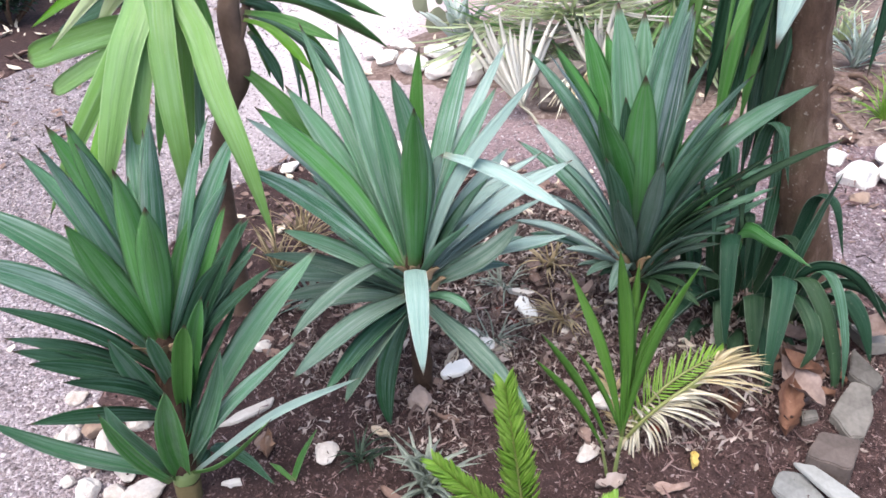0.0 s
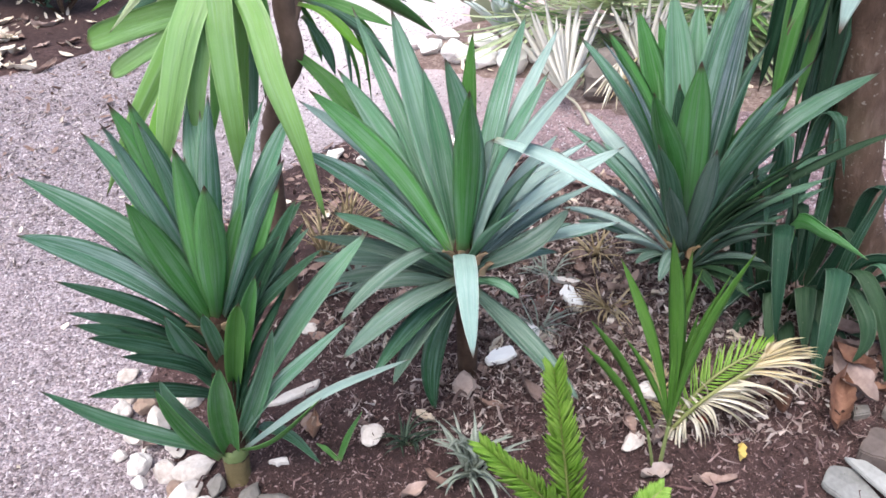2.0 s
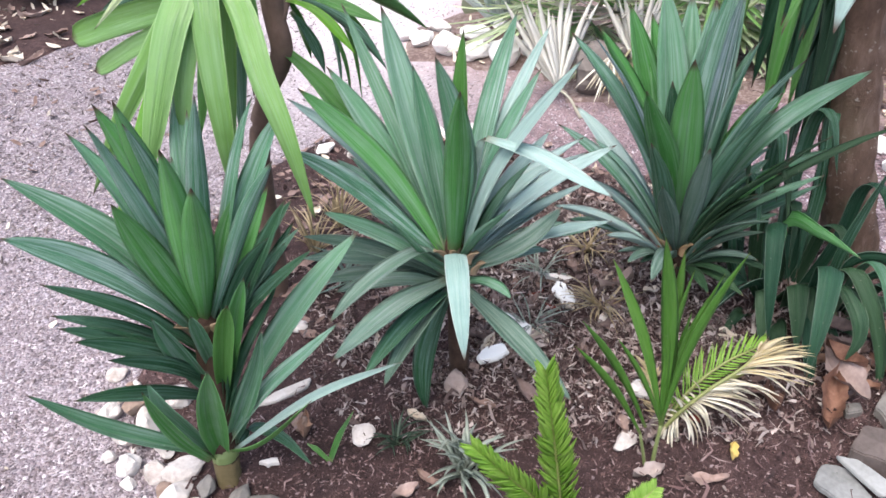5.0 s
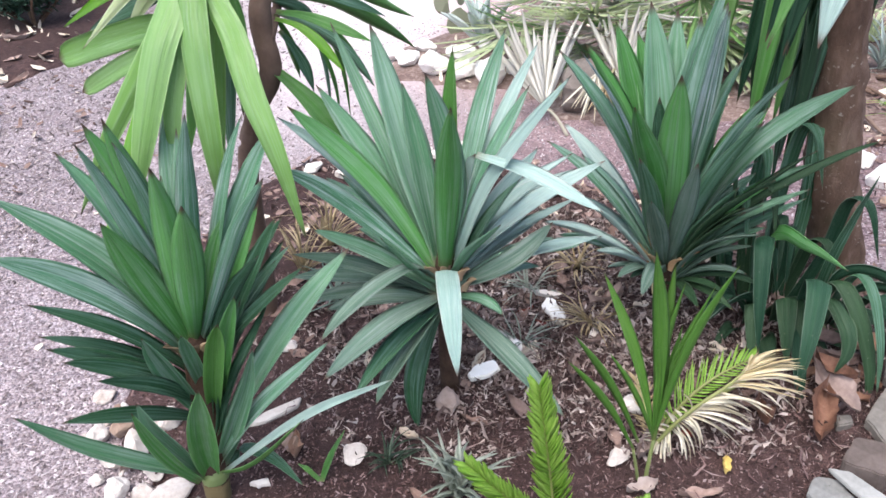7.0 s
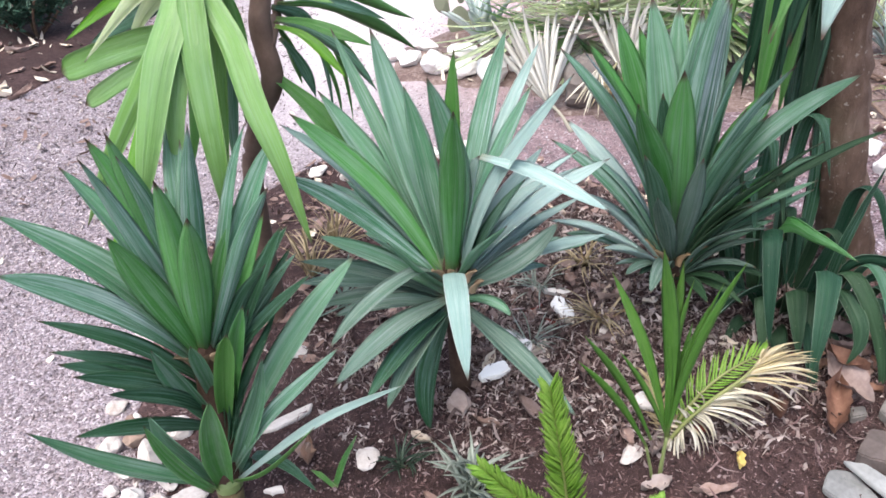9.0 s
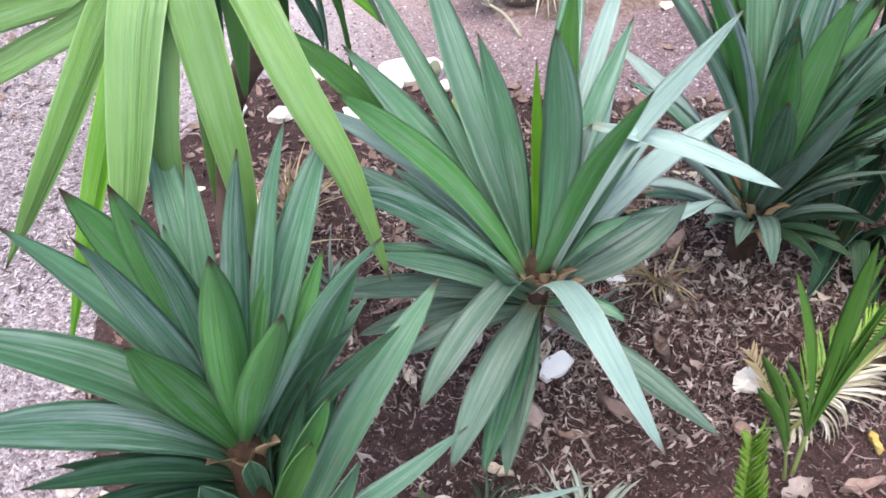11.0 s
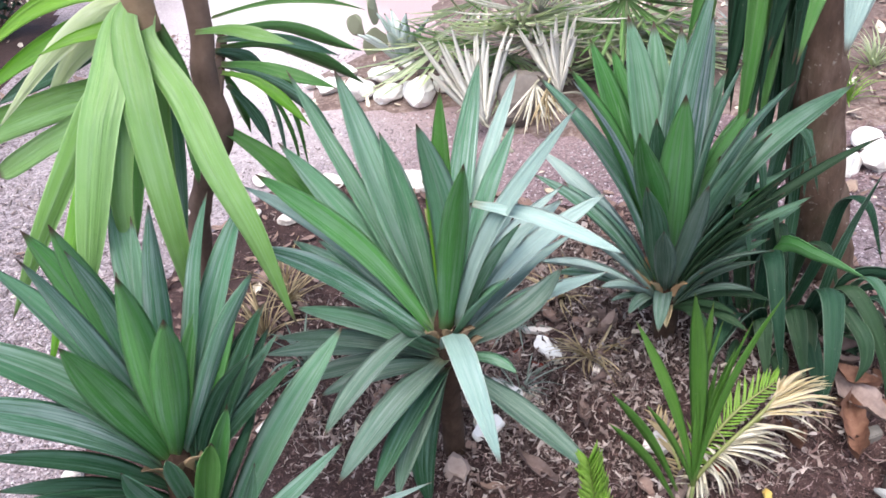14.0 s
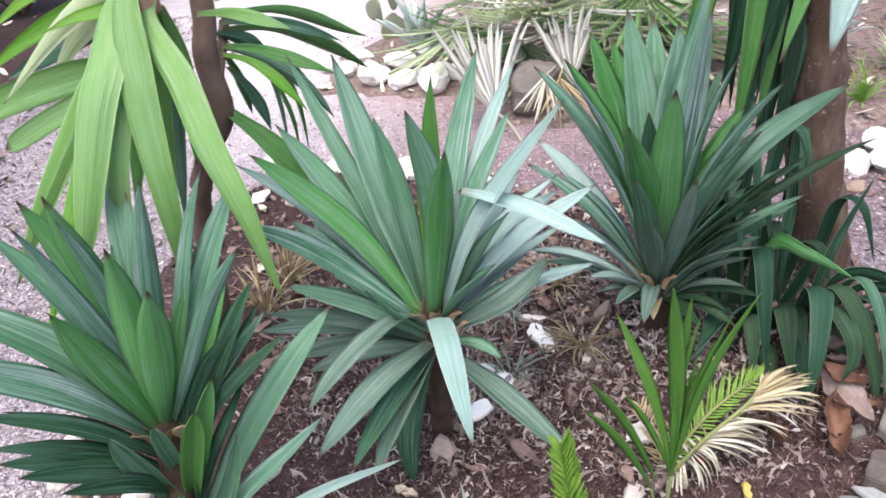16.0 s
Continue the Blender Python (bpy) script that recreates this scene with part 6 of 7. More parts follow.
# ---- cycad fronds ----
def frond(plant, start, end, arch, count, pinna, width, material, rib, droop=0.0, fold=35.0, span=(0.12, 1.0), label="", sides=(1, -1), up=(0, 0, 1), lean0=0.45, loose=0.0, spray=0.0):
    """A feather leaf: a curved midrib with a leaflet pair at every step."""
    o = plant.location
    a, b = Vector(start) - o, Vector(end) - o
    d = b - a
    u0 = Vector(up)
    mid = (a + b) / 2 + (u0 - d.normalized() * u0.dot(d.normalized())).normalized() * arch * d.length

    def at(s):
        return a * (1 - s) ** 2 + mid * (2 * s * (1 - s)) + b * s * s

    rib_ob = tube("midrib", [at(k / 4) for k in range(5)], [0.0045, 0.004, 0.0035, 0.0025, 0.001], rib, plant, label, 7)
    for sgn in sides:
        for k in range(count):
            s = span[0] + (span[1] - span[0]) * k / (count - 1)
            p = at(s)
            fw = (at(min(1, s + 0.02)) - at(max(0, s - 0.02))).normalized()
            across = fw.cross(u0).normalized() * sgn
            nrm = across.cross(fw) * sgn
            ln = pinna * (0.45 + 0.55 * math.sin(math.pi * min(1, 0.18 + 0.75 * s))) * leaf_rng.uniform(0.88, 1.08) * leaf_rng.uniform(1 - 0.4 * loose, 1)
            lean = lean0 + 0.75 * s + spray * k / count + leaf_rng.uniform(-loose, loose)
            way = (across + fw * lean + nrm * leaf_rng.uniform(-loose, loose) * 0.6 + nrm * math.tan(radians(fold)) * 0.6).normalized()
            v, f, uv = blade_mesh(ln, width, 0.06 - droop, 0, 0.5, 0.4, leaf_rng.uniform(-15, 15), 5, 2, 0.6, 0.4, 0.0008)
            y = nrm.cross(way).normalized()
            rot = Matrix((way, y, way.cross(y))).transposed()
            v = [rot @ q - Vector((0, 0, droop * ln * (q.x / ln) ** 2)) for q in v]
            mesh_object("leaflet", v, f, material, rib_ob, "", uv).location = p


cycad = thing("cycad", (0.15, 1.24, 0.0), "bright green young cycad with feathery fronds", "cycad", "cycads")
frond(cycad, (0.15, 1.225, 0.0), (0.107, 1.215, 0.415), 0.05, 64, 0.085, 0.0085, leaf_cycad, leaf_cycad, fold=32, up=(0.1, -1, 0.3), lean0=1.7, loose=0.4)
frond(cycad, (0.15, 1.22, 0.02), (-0.02, 1.17, 0.28), 0.1, 56, 0.072, 0.0085, leaf_cycad, leaf_cycad, fold=34, up=(0.1, -1, 0.6), lean0=1.7, loose=0.4)
cycad_small = thing("cycad", (0.29, 1.24, 0.0), "small bright green cycad sprout", "cycad", "cycads")
frond(cycad_small, (0.28, 1.24, 0.0), (0.336, 1.26, 0.06), 0.15, 22, 0.038, 0.006, leaf_cycad, leaf_cycad, fold=20, up=(0, -0.5, 1))
frond(cycad_small, (0.28, 1.24, 0.0), (0.26, 1.2, 0.055), 0.15, 18, 0.032, 0.006, leaf_cycad, leaf_cycad, fold=20, up=(0, -0.5, 1))
cycad_dry = thing("cycad", (0.40, 1.46, 0.0), "cycad with one green and one dried cream frond", "cycad", "cycads")
frond(cycad_dry, (0.40, 1.47, 0.02), (0.60, 1.53, 0.20), 0.3, 34, 0.085, 0.0055, leaf_cycad, leaf_cycad, fold=25, lean0=0.8, loose=0.35, droop=0.05, sides=(-1,))
frond(cycad_dry, (0.40, 1.472, 0.018), (0.60, 1.532, 0.198), 0.3, 26, 0.055, 0.005, leaf_cycad, leaf_cycad, fold=10, lean0=0.8, loose=0.4, droop=0.2, sides=(1,))
frond(cycad_dry, (0.39, 1.45, 0.02), (0.36, 1.56, 0.13), 0.12, 18, 0.06, 0.005, leaf_straw, leaf_cycad, fold=25, lean0=0.7, loose=0.5)
def leaflet_fan(rib, root, sweep, count, width, material, droop, seed, loose=0.012):
    """Dried leaflets from a stretch of the midrib to points along a swept curve, bending and curling at their ends."""
    rng = random.Random(seed)
    o = Vector(cycad_dry.location)
    for k in range(count):
        t = k / (count - 1)
        a = Vector(root[0]).lerp(Vector(root[1]), t) - o
        p, q, r = (Vector(c) for c in sweep)
        b = p * (1 - t) ** 2 + q * 2 * t * (1 - t) + r * t * t - o
        b = a + (b - a) * rng.uniform(0.78, 1.06) + Vector([rng.uniform(-loose, loose) for _ in range(3)])
        d = b - a
        v, f, uv = blade_mesh(d.length, width * rng.uniform(0.8, 1.2), droop * rng.uniform(0.6, 1.5), rng.uniform(-0.08, 0.08), 0.45, 0.5, rng.uniform(-50, 50), 7, 2, 0.6, 0.35, 0.0008, roll=rng.uniform(-30, 30))
        x = d.normalized()
        y = Vector((0, 0, 1)).cross(x).normalized()
        rot = Matrix((x, y, x.cross(y))).transposed()
        mesh_object("leaflet", [rot @ c for c in v], f, material, rib, "", uv).location = a


DRY_RIB = [(0.365, 1.43, 0.015), (0.417, 1.43, 0.104), (0.473, 1.44, 0.158), (0.532, 1.455, 0.196), (0.575, 1.475, 0.226)]
dry_rib = tube("midrib", [Vector(p) - cycad_dry.location for p in DRY_RIB], [0.005, 0.0045, 0.004, 0.0035, 0.0015], leaf_cycad, cycad_dry, "green midrib of the dried frond", 7)
leaflet_fan(dry_rib, (DRY_RIB[4], DRY_RIB[3]), ((0.582, 1.50, 0.250), (0.745, 1.50, 0.255), (0.690, 1.45, 0.150)), 30, 0.0075, leaf_gold, 0.10, 1)
leaflet_fan(dry_rib, (DRY_RIB[3], DRY_RIB[2]), ((0.660, 1.44, 0.150), (0.64, 1.43, 0.13), (0.600, 1.42, 0.135)), 6, 0.007, leaf_dry, 0.12, 2)
leaflet_fan(dry_rib, (DRY_RIB[2], (0.445, 1.435, 0.13)), ((0.530, 1.44, 0.155), (0.635, 1.43, 0.115), (0.560, 1.41, 0.065)), 20, 0.008, leaf_dry, 0.10, 3)
leaflet_fan(dry_rib, ((0.445, 1.435, 0.13), (0.385, 1.43, 0.05)), ((0.490, 1.40, 0.085), (0.43, 1.385, 0.02), (0.352, 1.41, 0.015)), 20, 0.007, leaf_dry, 0.16, 4)
leaflet_fan(dry_rib, ((0.455, 1.437, 0.14), (0.385, 1.43, 0.06)), ((0.430, 1.45, 0.165), (0.38, 1.45, 0.12), (0.345, 1.44, 0.055)), 10, 0.006, leaf_dry, 0.1, 5)
tube("sheath", [Vector(p) - cycad_dry.location for p in ((0.50, 1.463, 0.145), (0.545, 1.47, 0.178), (0.585, 1.48, 0.20), (0.612, 1.488, 0.207))], [0.004, 0.007, 0.007, 0.002], leaf_cycad, cycad_dry, "swollen yellow green leaf base", 9)


# ---- tufts ----
def tuft(name, at, count, length, width, material, label, category, seed, spread=(10, 75), arch=(0.05, 0.2), group=""):
    rng = random.Random(seed)
    ob = thing(name, (at[0], at[1], ground_z(at[0], at[1])), label, category, group)
    for _ in range(count):
        blade("blade", ob, Vector((rng.uniform(-0.012, 0.012), rng.uniform(-0.012, 0.012), 0)), rng.uniform(0, 360), rng.uniform(*spread),
              length * rng.uniform(0.6, 1.1), width * rng.uniform(0.7, 1.2), rng.uniform(*arch), rng.uniform(-0.08, 0.08), 0.55, material,
              rows=7, cols=2, base=0.7, fat=0.3, thick=0.001)
    return ob


tuft("air_plant", (-0.05, 1.33), 40, 0.15, 0.012, leaf_grey, "grey green spiky tuft with curled blades", "plant", 3, (5, 70), (0.08, 0.3))
weed = thing("weed", (-0.34, 1.37, 0.03), "small yellow green weed with narrow leaves", "weed")
strap_leaf(weed, [(-0.345, 1.365, 0.03), (-0.325, 1.40, 0.07), (-0.303, 1.48, 0.07)], 0.014, leaf_mid, tip=2)
strap_leaf(weed, [(-0.345, 1.365, 0.03), (-0.375, 1.375, 0.06), (-0.40, 1.40, 0.05)], 0.012, leaf_mid, tip=2)
tuft("grass_tuft", (-0.2, 1.42), 22, 0.085, 0.006, leaf_grass, "tiny dark green grass tuft in the soil", "grass", 4, (5, 45))
tuft("grass_tuft", (0.12, 1.80), 26, 0.12, 0.005, leaf_grey, "grey dry grass tuft in the litter", "grass", 31, (3, 35))
tuft("grass_tuft", (0.30, 1.84), 30, 0.13, 0.006, leaf_straw, "dry tan grass tuft in the litter", "grass", 33, (3, 30))
tuft("grass_tuft", (0.16, 2.02), 26, 0.14, 0.006, leaf_grey, "thin grey green grass behind the yucca", "grass", 5, (5, 40))
tuft("grass_tuft", (0.3, 2.1), 26, 0.15, 0.006, leaf_straw, "dry tan grass tuft", "grass", 6, (3, 40))
tuft("grass_tuft", (-0.46, 2.35), 40, 0.22, 0.006, leaf_straw, "dry tan grass under the tall yucca", "grass", 7, (15, 75))
tuft("grass_tuft", (-0.52, 2.2), 30, 0.2, 0.006, leaf_straw, "dry tan grass under the tall yucca", "grass", 8, (15, 75))
tuft("grass_tuft", (-0.4, 2.05), 18, 0.16, 0.010, leaf_blue, "blue grey grass tuft in the litter", "grass", 9, (10, 60))
tuft("grass_tuft", (0.0, 2.35), 26, 0.14, 0.008, leaf_straw, "dry tan grass tuft", "grass", 10, (5, 50))
tuft("grass_tuft", (1.9, 3.75), 40, 0.30, 0.02, leaf_frost, "blue green spiky tuft on the far bed", "plant", 21, (20, 75))
tuft("grass_tuft", (1.62, 3.62), 34, 0.22, 0.012, leaf_frost, "pale blue green spiky tuft on the far bed", "plant", 23, (15, 75))
tuft("grass_tuft", (2.05, 3.45), 34, 0.2, 0.010, leaf_palm, "pale green grass tuft on the far bed", "grass", 24, (10, 70))
tuft("grass_tuft", (1.98, 4.1), 40, 0.26, 0.012, leaf_palm, "pale green grass tuft on the far bed", "grass", 25, (10, 70))
tuft("grass_tuft", (1.72, 4.05), 34, 0.24, 0.012, leaf_frost, "pale blue green spiky tuft on the far bed", "plant", 26, (15, 75))
tuft("grass_tuft", (1.75, 3.15), 40, 0.2, 0.006, leaf_cycad, "thin green grass on the far bed", "grass", 22, (5, 75))

# ---- stones ----
n_stone = 0
STONE_KIND = ((stone_white, "pale"), (stone_brown, "brown"), (stone_grey, "grey"))


def edging_stone(x, y, sx, sy, sz, tilt, kind):
    global n_stone
    n_stone += 1
    material, colour = STONE_KIND[kind]
    rock("stone", (x, y), (sx, sy, sz), material, colour + " broken stone edging the planting bed", "stone", "edging stones", n_stone, n_stone * 47, tilt)


edging_stone(-0.917, 1.6, 0.06, 0.05, 0.05, 0, 0)
edging_stone(-0.911, 1.527, 0.085, 0.06, 0.06, 15, 0)
edging_stone(-0.852, 1.56, 0.06, 0.08, 0.06, 35, 1)
edging_stone(-0.745, 1.572, 0.08, 0.055, 0.07, 40, 0)
edging_stone(-0.788, 1.465, 0.07, 0.05, 0.105, 20, 0)
edging_stone(-0.803, 1.368, 0.07, 0.06, 0.06, 0, 0)
edging_stone(-0.737, 1.351, 0.075, 0.06, 0.055, 10, 0)
edging_stone(-0.672, 1.348, 0.1, 0.06, 0.05, 25, 0)
edging_stone(-0.667, 1.285, 0.09, 0.055, 0.045, 20, 0)
edging_stone(-0.598, 1.295, 0.065, 0.05, 0.05, 30, 2)
edging_stone(-0.733, 1.415, 0.06, 0.055, 0.05, 30, 0)
edging_stone(-0.84, 1.455, 0.07, 0.05, 0.05, 10, 0)
edging_stone(-0.7, 1.305, 0.05, 0.045, 0.035, 0, 1)
edging_stone(-0.79, 1.325, 0.045, 0.04, 0.03, 0, 0)
edging_stone(-0.86, 1.4, 0.04, 0.035, 0.03, 0, 0)
edging_stone(-0.625, 1.24, 0.08, 0.05, 0.04, 20, 0)
edging_stone(-0.52, 1.262, 0.08, 0.05, 0.04, 15, 2)
edging_stone(-0.57, 1.235, 0.07, 0.05, 0.035, 10, 2)
edging_stone(-0.46, 1.25, 0.08, 0.05, 0.035, 20, 2)
edging_stone(-0.95, 1.68, 0.06, 0.05, 0.04, 10, 0)
edging_stone(-0.96, 1.8, 0.08, 0.06, 0.05, 20, 0)
edging_stone(-0.97, 1.95, 0.08, 0.07, 0.05, 10, 0)
edging_stone(-0.89, 1.63, 0.045, 0.04, 0.03, 0, 1)
rr = random.Random(9)
for k in range(16):
    x, y = rr.uniform(-0.98, -0.62), rr.uniform(1.26, 1.72)
    if abs((x + 0.94) * 0.85 + (y - 1.62)) < 0.1:
        rock("stone", (x, y), [rr.uniform(0.018, 0.032) for _ in range(3)], stone_white, "small pale chip among the edging stones", "stone", "edging stones", 300 + k, k * 77, 0, 2)
for x, y, sx, sy, sz, tl, tn in ((-0.28, 1.435, 0.055, 0.06, 0.02, 20, 10), (0.365, 1.545, 0.08, 0.06, 0.03, 20, 20),
                                 (-0.5, 1.83, 0.05, 0.04, 0.03, 0, 0), (0.30, 1.40, 0.07, 0.045, 0.022, 14, 30)):
    n_stone += 1
    rock("stone", (x, y, 0.004), (sx, sy, sz), stone_white, "small whitish flat stone on the dark soil", "stone", "loose stones", n_stone, tn, tl)
for k, (x, y, sx, sy, tn, tl) in enumerate(((0.31, 1.80, 0.08, 0.02, 60, 5),
                                            (-0.475, 1.356, 0.04, 0.02, 10, 5), (0.15, 2.03, 0.05, 0.035, 70, 20), (0.21, 1.98, 0.09, 0.018, -15, 5))):
    slab("stone_shard", (x, y, 0.006), (sx, sy, 0.012), stone_shard, "thin whitish shard lying on the dark soil", "stone", 400 + k, tn, (tl, tl * 0.5), 10, "loose stones")
rock("stone", (-0.07, 1.585, 0.004), (0.06, 0.085, 0.035), stone_mauve, "mauve brown stone at the foot of the yucca", "stone", "loose stones", 61, 0, 30)
rock("stone", (0.215, 1.90, 0.004), (0.06, 0.115, 0.035), stone_bright, "oblong white stone in the litter", "stone", "loose stones", 62, 25, 0)
rock("stone", (-0.43, 1.48), (0.045, 0.06, 0.03), stone_brown, "small brown stone on the soil", "stone", "loose stones", 60, 20)
for x, y, sx, sy, sz in ((-0.16, 3.98, 0.22, 0.16, 0.12), (-0.02, 4.15, 0.2, 0.15, 0.1), (-0.03, 3.9, 0.16, 0.12, 0.1), (0.11, 3.84, 0.24, 0.16, 0.15),
                         (0.26, 3.88, 0.18, 0.12, 0.1), (-0.3, 4.1, 0.15, 0.12, 0.09), (0.1, 4.28, 0.14, 0.1, 0.08), (-0.22, 4.3, 0.14, 0.1, 0.08), (-0.38, 4.25, 0.12, 0.1, 0.08)):
    n_stone += 1
    rock("stone", (x, y), (sx, sy, sz), stone_bright, "large white stone on the far border", "stone", "border stones", n_stone, n_stone * 61, 0, 3)
for x, y, sx, sy, sz in ((-0.02, 3.08, 0.24, 0.10, 0.06), (-0.2, 3.03, 0.12, 0.09, 0.06), (-0.1, 2.95, 0.12, 0.08, 0.05), (-0.32, 3.1, 0.13, 0.09, 0.06), (-0.46, 2.85, 0.1, 0.07, 0.05),
                         (-0.6, 2.9, 0.1, 0.07, 0.05), (-0.25, 2.78, 0.12, 0.07, 0.05), (0.06, 2.9, 0.08, 0.07, 0.05), (0.2, 2.9, 0.1, 0.06, 0.04), (-0.6, 3.25, 0.1, 0.07, 0.05)):
    n_stone += 1
    rock("stone", (x, y), (sx, sy, sz), stone_shard, "white stone lying at the back of the bed", "stone", "edging stones", n_stone, n_stone * 53)
for x, y, sx, sy, sz in ((1.46, 2.68, 0.17, 0.14, 0.13), (1.58, 2.66, 0.16, 0.13, 0.12), (1.44, 2.85, 0.10, 0.09, 0.08), (1.62, 2.8, 0.15, 0.12, 0.1)):
    n_stone += 1
    rock("stone", (x, y), (sx, sy, sz), stone_bright, "bright white rounded stone beside the path", "stone", "border stones", n_stone, n_stone * 31)
rock("stone", (1.40, 2.54), (0.08, 0.06, 0.05), stone_brown, "small dark brown stone on the path", "stone", "loose stones", 91, 10)
rock("boulder", (0.50, 3.48), (0.3, 0.24, 0.24), stone_dark, "big grey brown boulder under the fan palm", "rock", "", 92, 20, 0, 4)
plate("paving_block", [(0.797, 1.406, 0.091), (0.873, 1.373, 0.091), (0.816, 1.288, 0.089), (0.736, 1.334, 0.089)], 0.055, stone_block, "grey brown stone block lying on the soil", seed=31)
plate("slate", [(0.655, 1.285, 0.050), (0.692, 1.335, 0.050), (0.738, 1.322, 0.052), (0.762, 1.24, 0.048), (0.70, 1.225, 0.046)], 0.014, stone_pale, "thin pale grey slate lying on the soil", seed=32)
plate("slate", [(0.713, 1.338, 0.071), (0.758, 1.322, 0.073), (0.818, 1.236, 0.069), (0.766, 1.232, 0.067)], 0.010, stone_pale, "thin pale grey slate on another slate", seed=33)
plate("slate", [(0.844, 1.466, 0.079), (0.929, 1.556, 0.093), (0.966, 1.544, 0.095), (0.936, 1.456, 0.087), (0.891, 1.394, 0.073), (0.860, 1.396, 0.071)], 0.024, stone_grey, "leaning grey slate beside the strap leaf plant", seed=34)
plate("slate", [(0.966, 1.654, 0.113), (0.998, 1.549, 0.101), (0.964, 1.516, 0.093), (0.922, 1.564, 0.103)], 0.022, stone_grey, "leaning grey slate beside the strap leaf plant", seed=35)
plate("slate", [(1.006, 1.764, 0.093), (1.096, 1.744, 0.103), (1.106, 1.684, 0.093), (1.026, 1.674, 0.093)], 0.035, stone_grey, "grey slate beside the strap leaf plant", seed=36)
plate("slate", [(0.782, 1.454, 0.069), (0.790, 1.486, 0.071), (0.826, 1.492, 0.069), (0.824, 1.464, 0.067)], 0.03, stone_grey, "small grey stone chip", seed=37)

plate("stone_shard", [(0.031, 1.846, 0.060), (0.063, 1.850, 0.060), (0.121, 1.791, 0.060), (0.113, 1.751, 0.060), (0.092, 1.740, 0.060), (0.075, 1.792, 0.060)], 0.014, stone_bright, "curved white shard lying on the dark soil", "loose stones", 39)
plate("stone_shard", [(-0.025, 1.672, 0.060), (-0.003, 1.709, 0.060), (0.044, 1.726, 0.060), (0.059, 1.692, 0.060), (0.028, 1.665, 0.060), (-0.014, 1.653, 0.060)], 0.014, stone_bright, "curved white shard lying on the dark soil", "loose stones", 40)
plate("stone_shard", [(-0.555, 1.53, 0.036), (-0.513, 1.578, 0.040), (-0.430, 1.63, 0.040), (-0.434, 1.60, 0.036), (-0.509, 1.545, 0.034)], 0.012, stone_shard, "long whitish shard lying behind the yucca stem", "loose stones", 38)

# ---- fallen leaves ----
dry_leaf((0.757, 1.475), 0.16, 0.07, litter_tan, "curled orange brown fallen leaf on the soil", 66, 0.45, (0, -8), 1, 0.012)
dry_leaf((0.805, 1.545), 0.18, 0.075, litter_mauve, "large mauve brown fallen leaf by the slates", -77, 0.25, (8, 6), 2, 0.03)
dry_leaf((0.812, 1.57), 0.10, 0.045, litter_tan, "tan fallen leaf on a larger one", -52, 0.4, (10, 0), 3, 0.055)
dry_leaf((0.835, 1.685), 0.09, 0.05, litter_mauve, "mauve brown fallen leaf under the strap leaves", -20, 0.3, (10, 0), 12, 0.03)
dry_leaf((0.923, 1.675), 0.09, 0.06, litter_tan, "tan fallen leaf under the strap leaves", 20, 0.3, (10, 0), 13, 0.03)
dry_leaf((1.03, 1.70), 0.11, 0.06, litter_mauve, "mauve grey fallen leaf on a slate", -40, 0.3, (10, 0), 14, 0.06)
dry_leaf((0.63, 1.475), 0.10, 0.06, litter_tan, "curled tan fallen leaf beside the dry frond", 80, 0.6, (0, 25), 4, 0.012)
dry_leaf((-0.12, 1.30), 0.08, 0.03, litter_brown, "reddish brown fallen leaf on the soil", -40, 0.3, (0, 0), 5)
dry_leaf((-0.17, 1.27), 0.06, 0.035, litter_brown, "reddish brown fallen leaf on the soil", 30, 0.3, (0, 0), 6)
dry_leaf((0.335, 1.32), 0.07, 0.045, litter_rose, "pale mauve curled leaf at the foot of the seedling", 15, 0.35, (5, 0), 16)
dry_leaf((0.45, 1.30), 0.09, 0.03, litter_brown, "brown fallen leaf on the soil", 0, 0.3, (0, 0), 7)
dry_leaf((0.36, 1.42), 0.08, 0.035, litter_rose, "pale curled fallen leaf by the seedling", 60, 0.5, (0, 0), 8)
dry_leaf((0.30, 1.45), 0.07, 0.03, litter_brown, "brown fallen leaf by the seedling", 100, 0.4, (0, 0), 9)
dry_leaf((-0.80, 1.45), 0.08, 0.05, litter_brown, "brown leaf wedged among the edging stones", 70, 0.3, (25, 0), 10, 0.01)
dry_leaf((-0.415, 1.46), 0.085, 0.04, litter_tan, "brown curled leaf scrap on the soil", 98, 0.4, (0, 10), 15, 0.005)
for k in range(16):
    a = 2.4 * k
    dry_leaf((0.82 + 0.10 * math.cos(a) * (0.4 + 0.04 * k), 1.62 + 0.10 * math.sin(a) * (0.4 + 0.05 * k)), 0.05 + 0.004 * (k % 7), 0.022 + 0.003 * (k % 5), (litter_mauve, litter_tan, litter_brown)[k % 3],
             "dry brown leaf scrap under the strap leaves", 50 * k, 0.2 + 0.05 * (k % 6), (8 * math.sin(k), 8 * math.cos(2 * k)), k + 400, 0.004)
lr = random.Random(44)
for k in range(46):
    x, y = lr.uniform(-0.75, 0.95), lr.uniform(1.45, 3.0)
    dry_leaf((x, y), lr.uniform(0.04, 0.09), lr.uniform(0.018, 0.035), lr.choice((litter_brown, litter_brown, litter_pale)), "small dry fallen leaf on the mulch",
             lr.uniform(0, 360), lr.uniform(0.1, 0.5), (lr.uniform(-10, 10), lr.uniform(-10, 10)), k + 20)


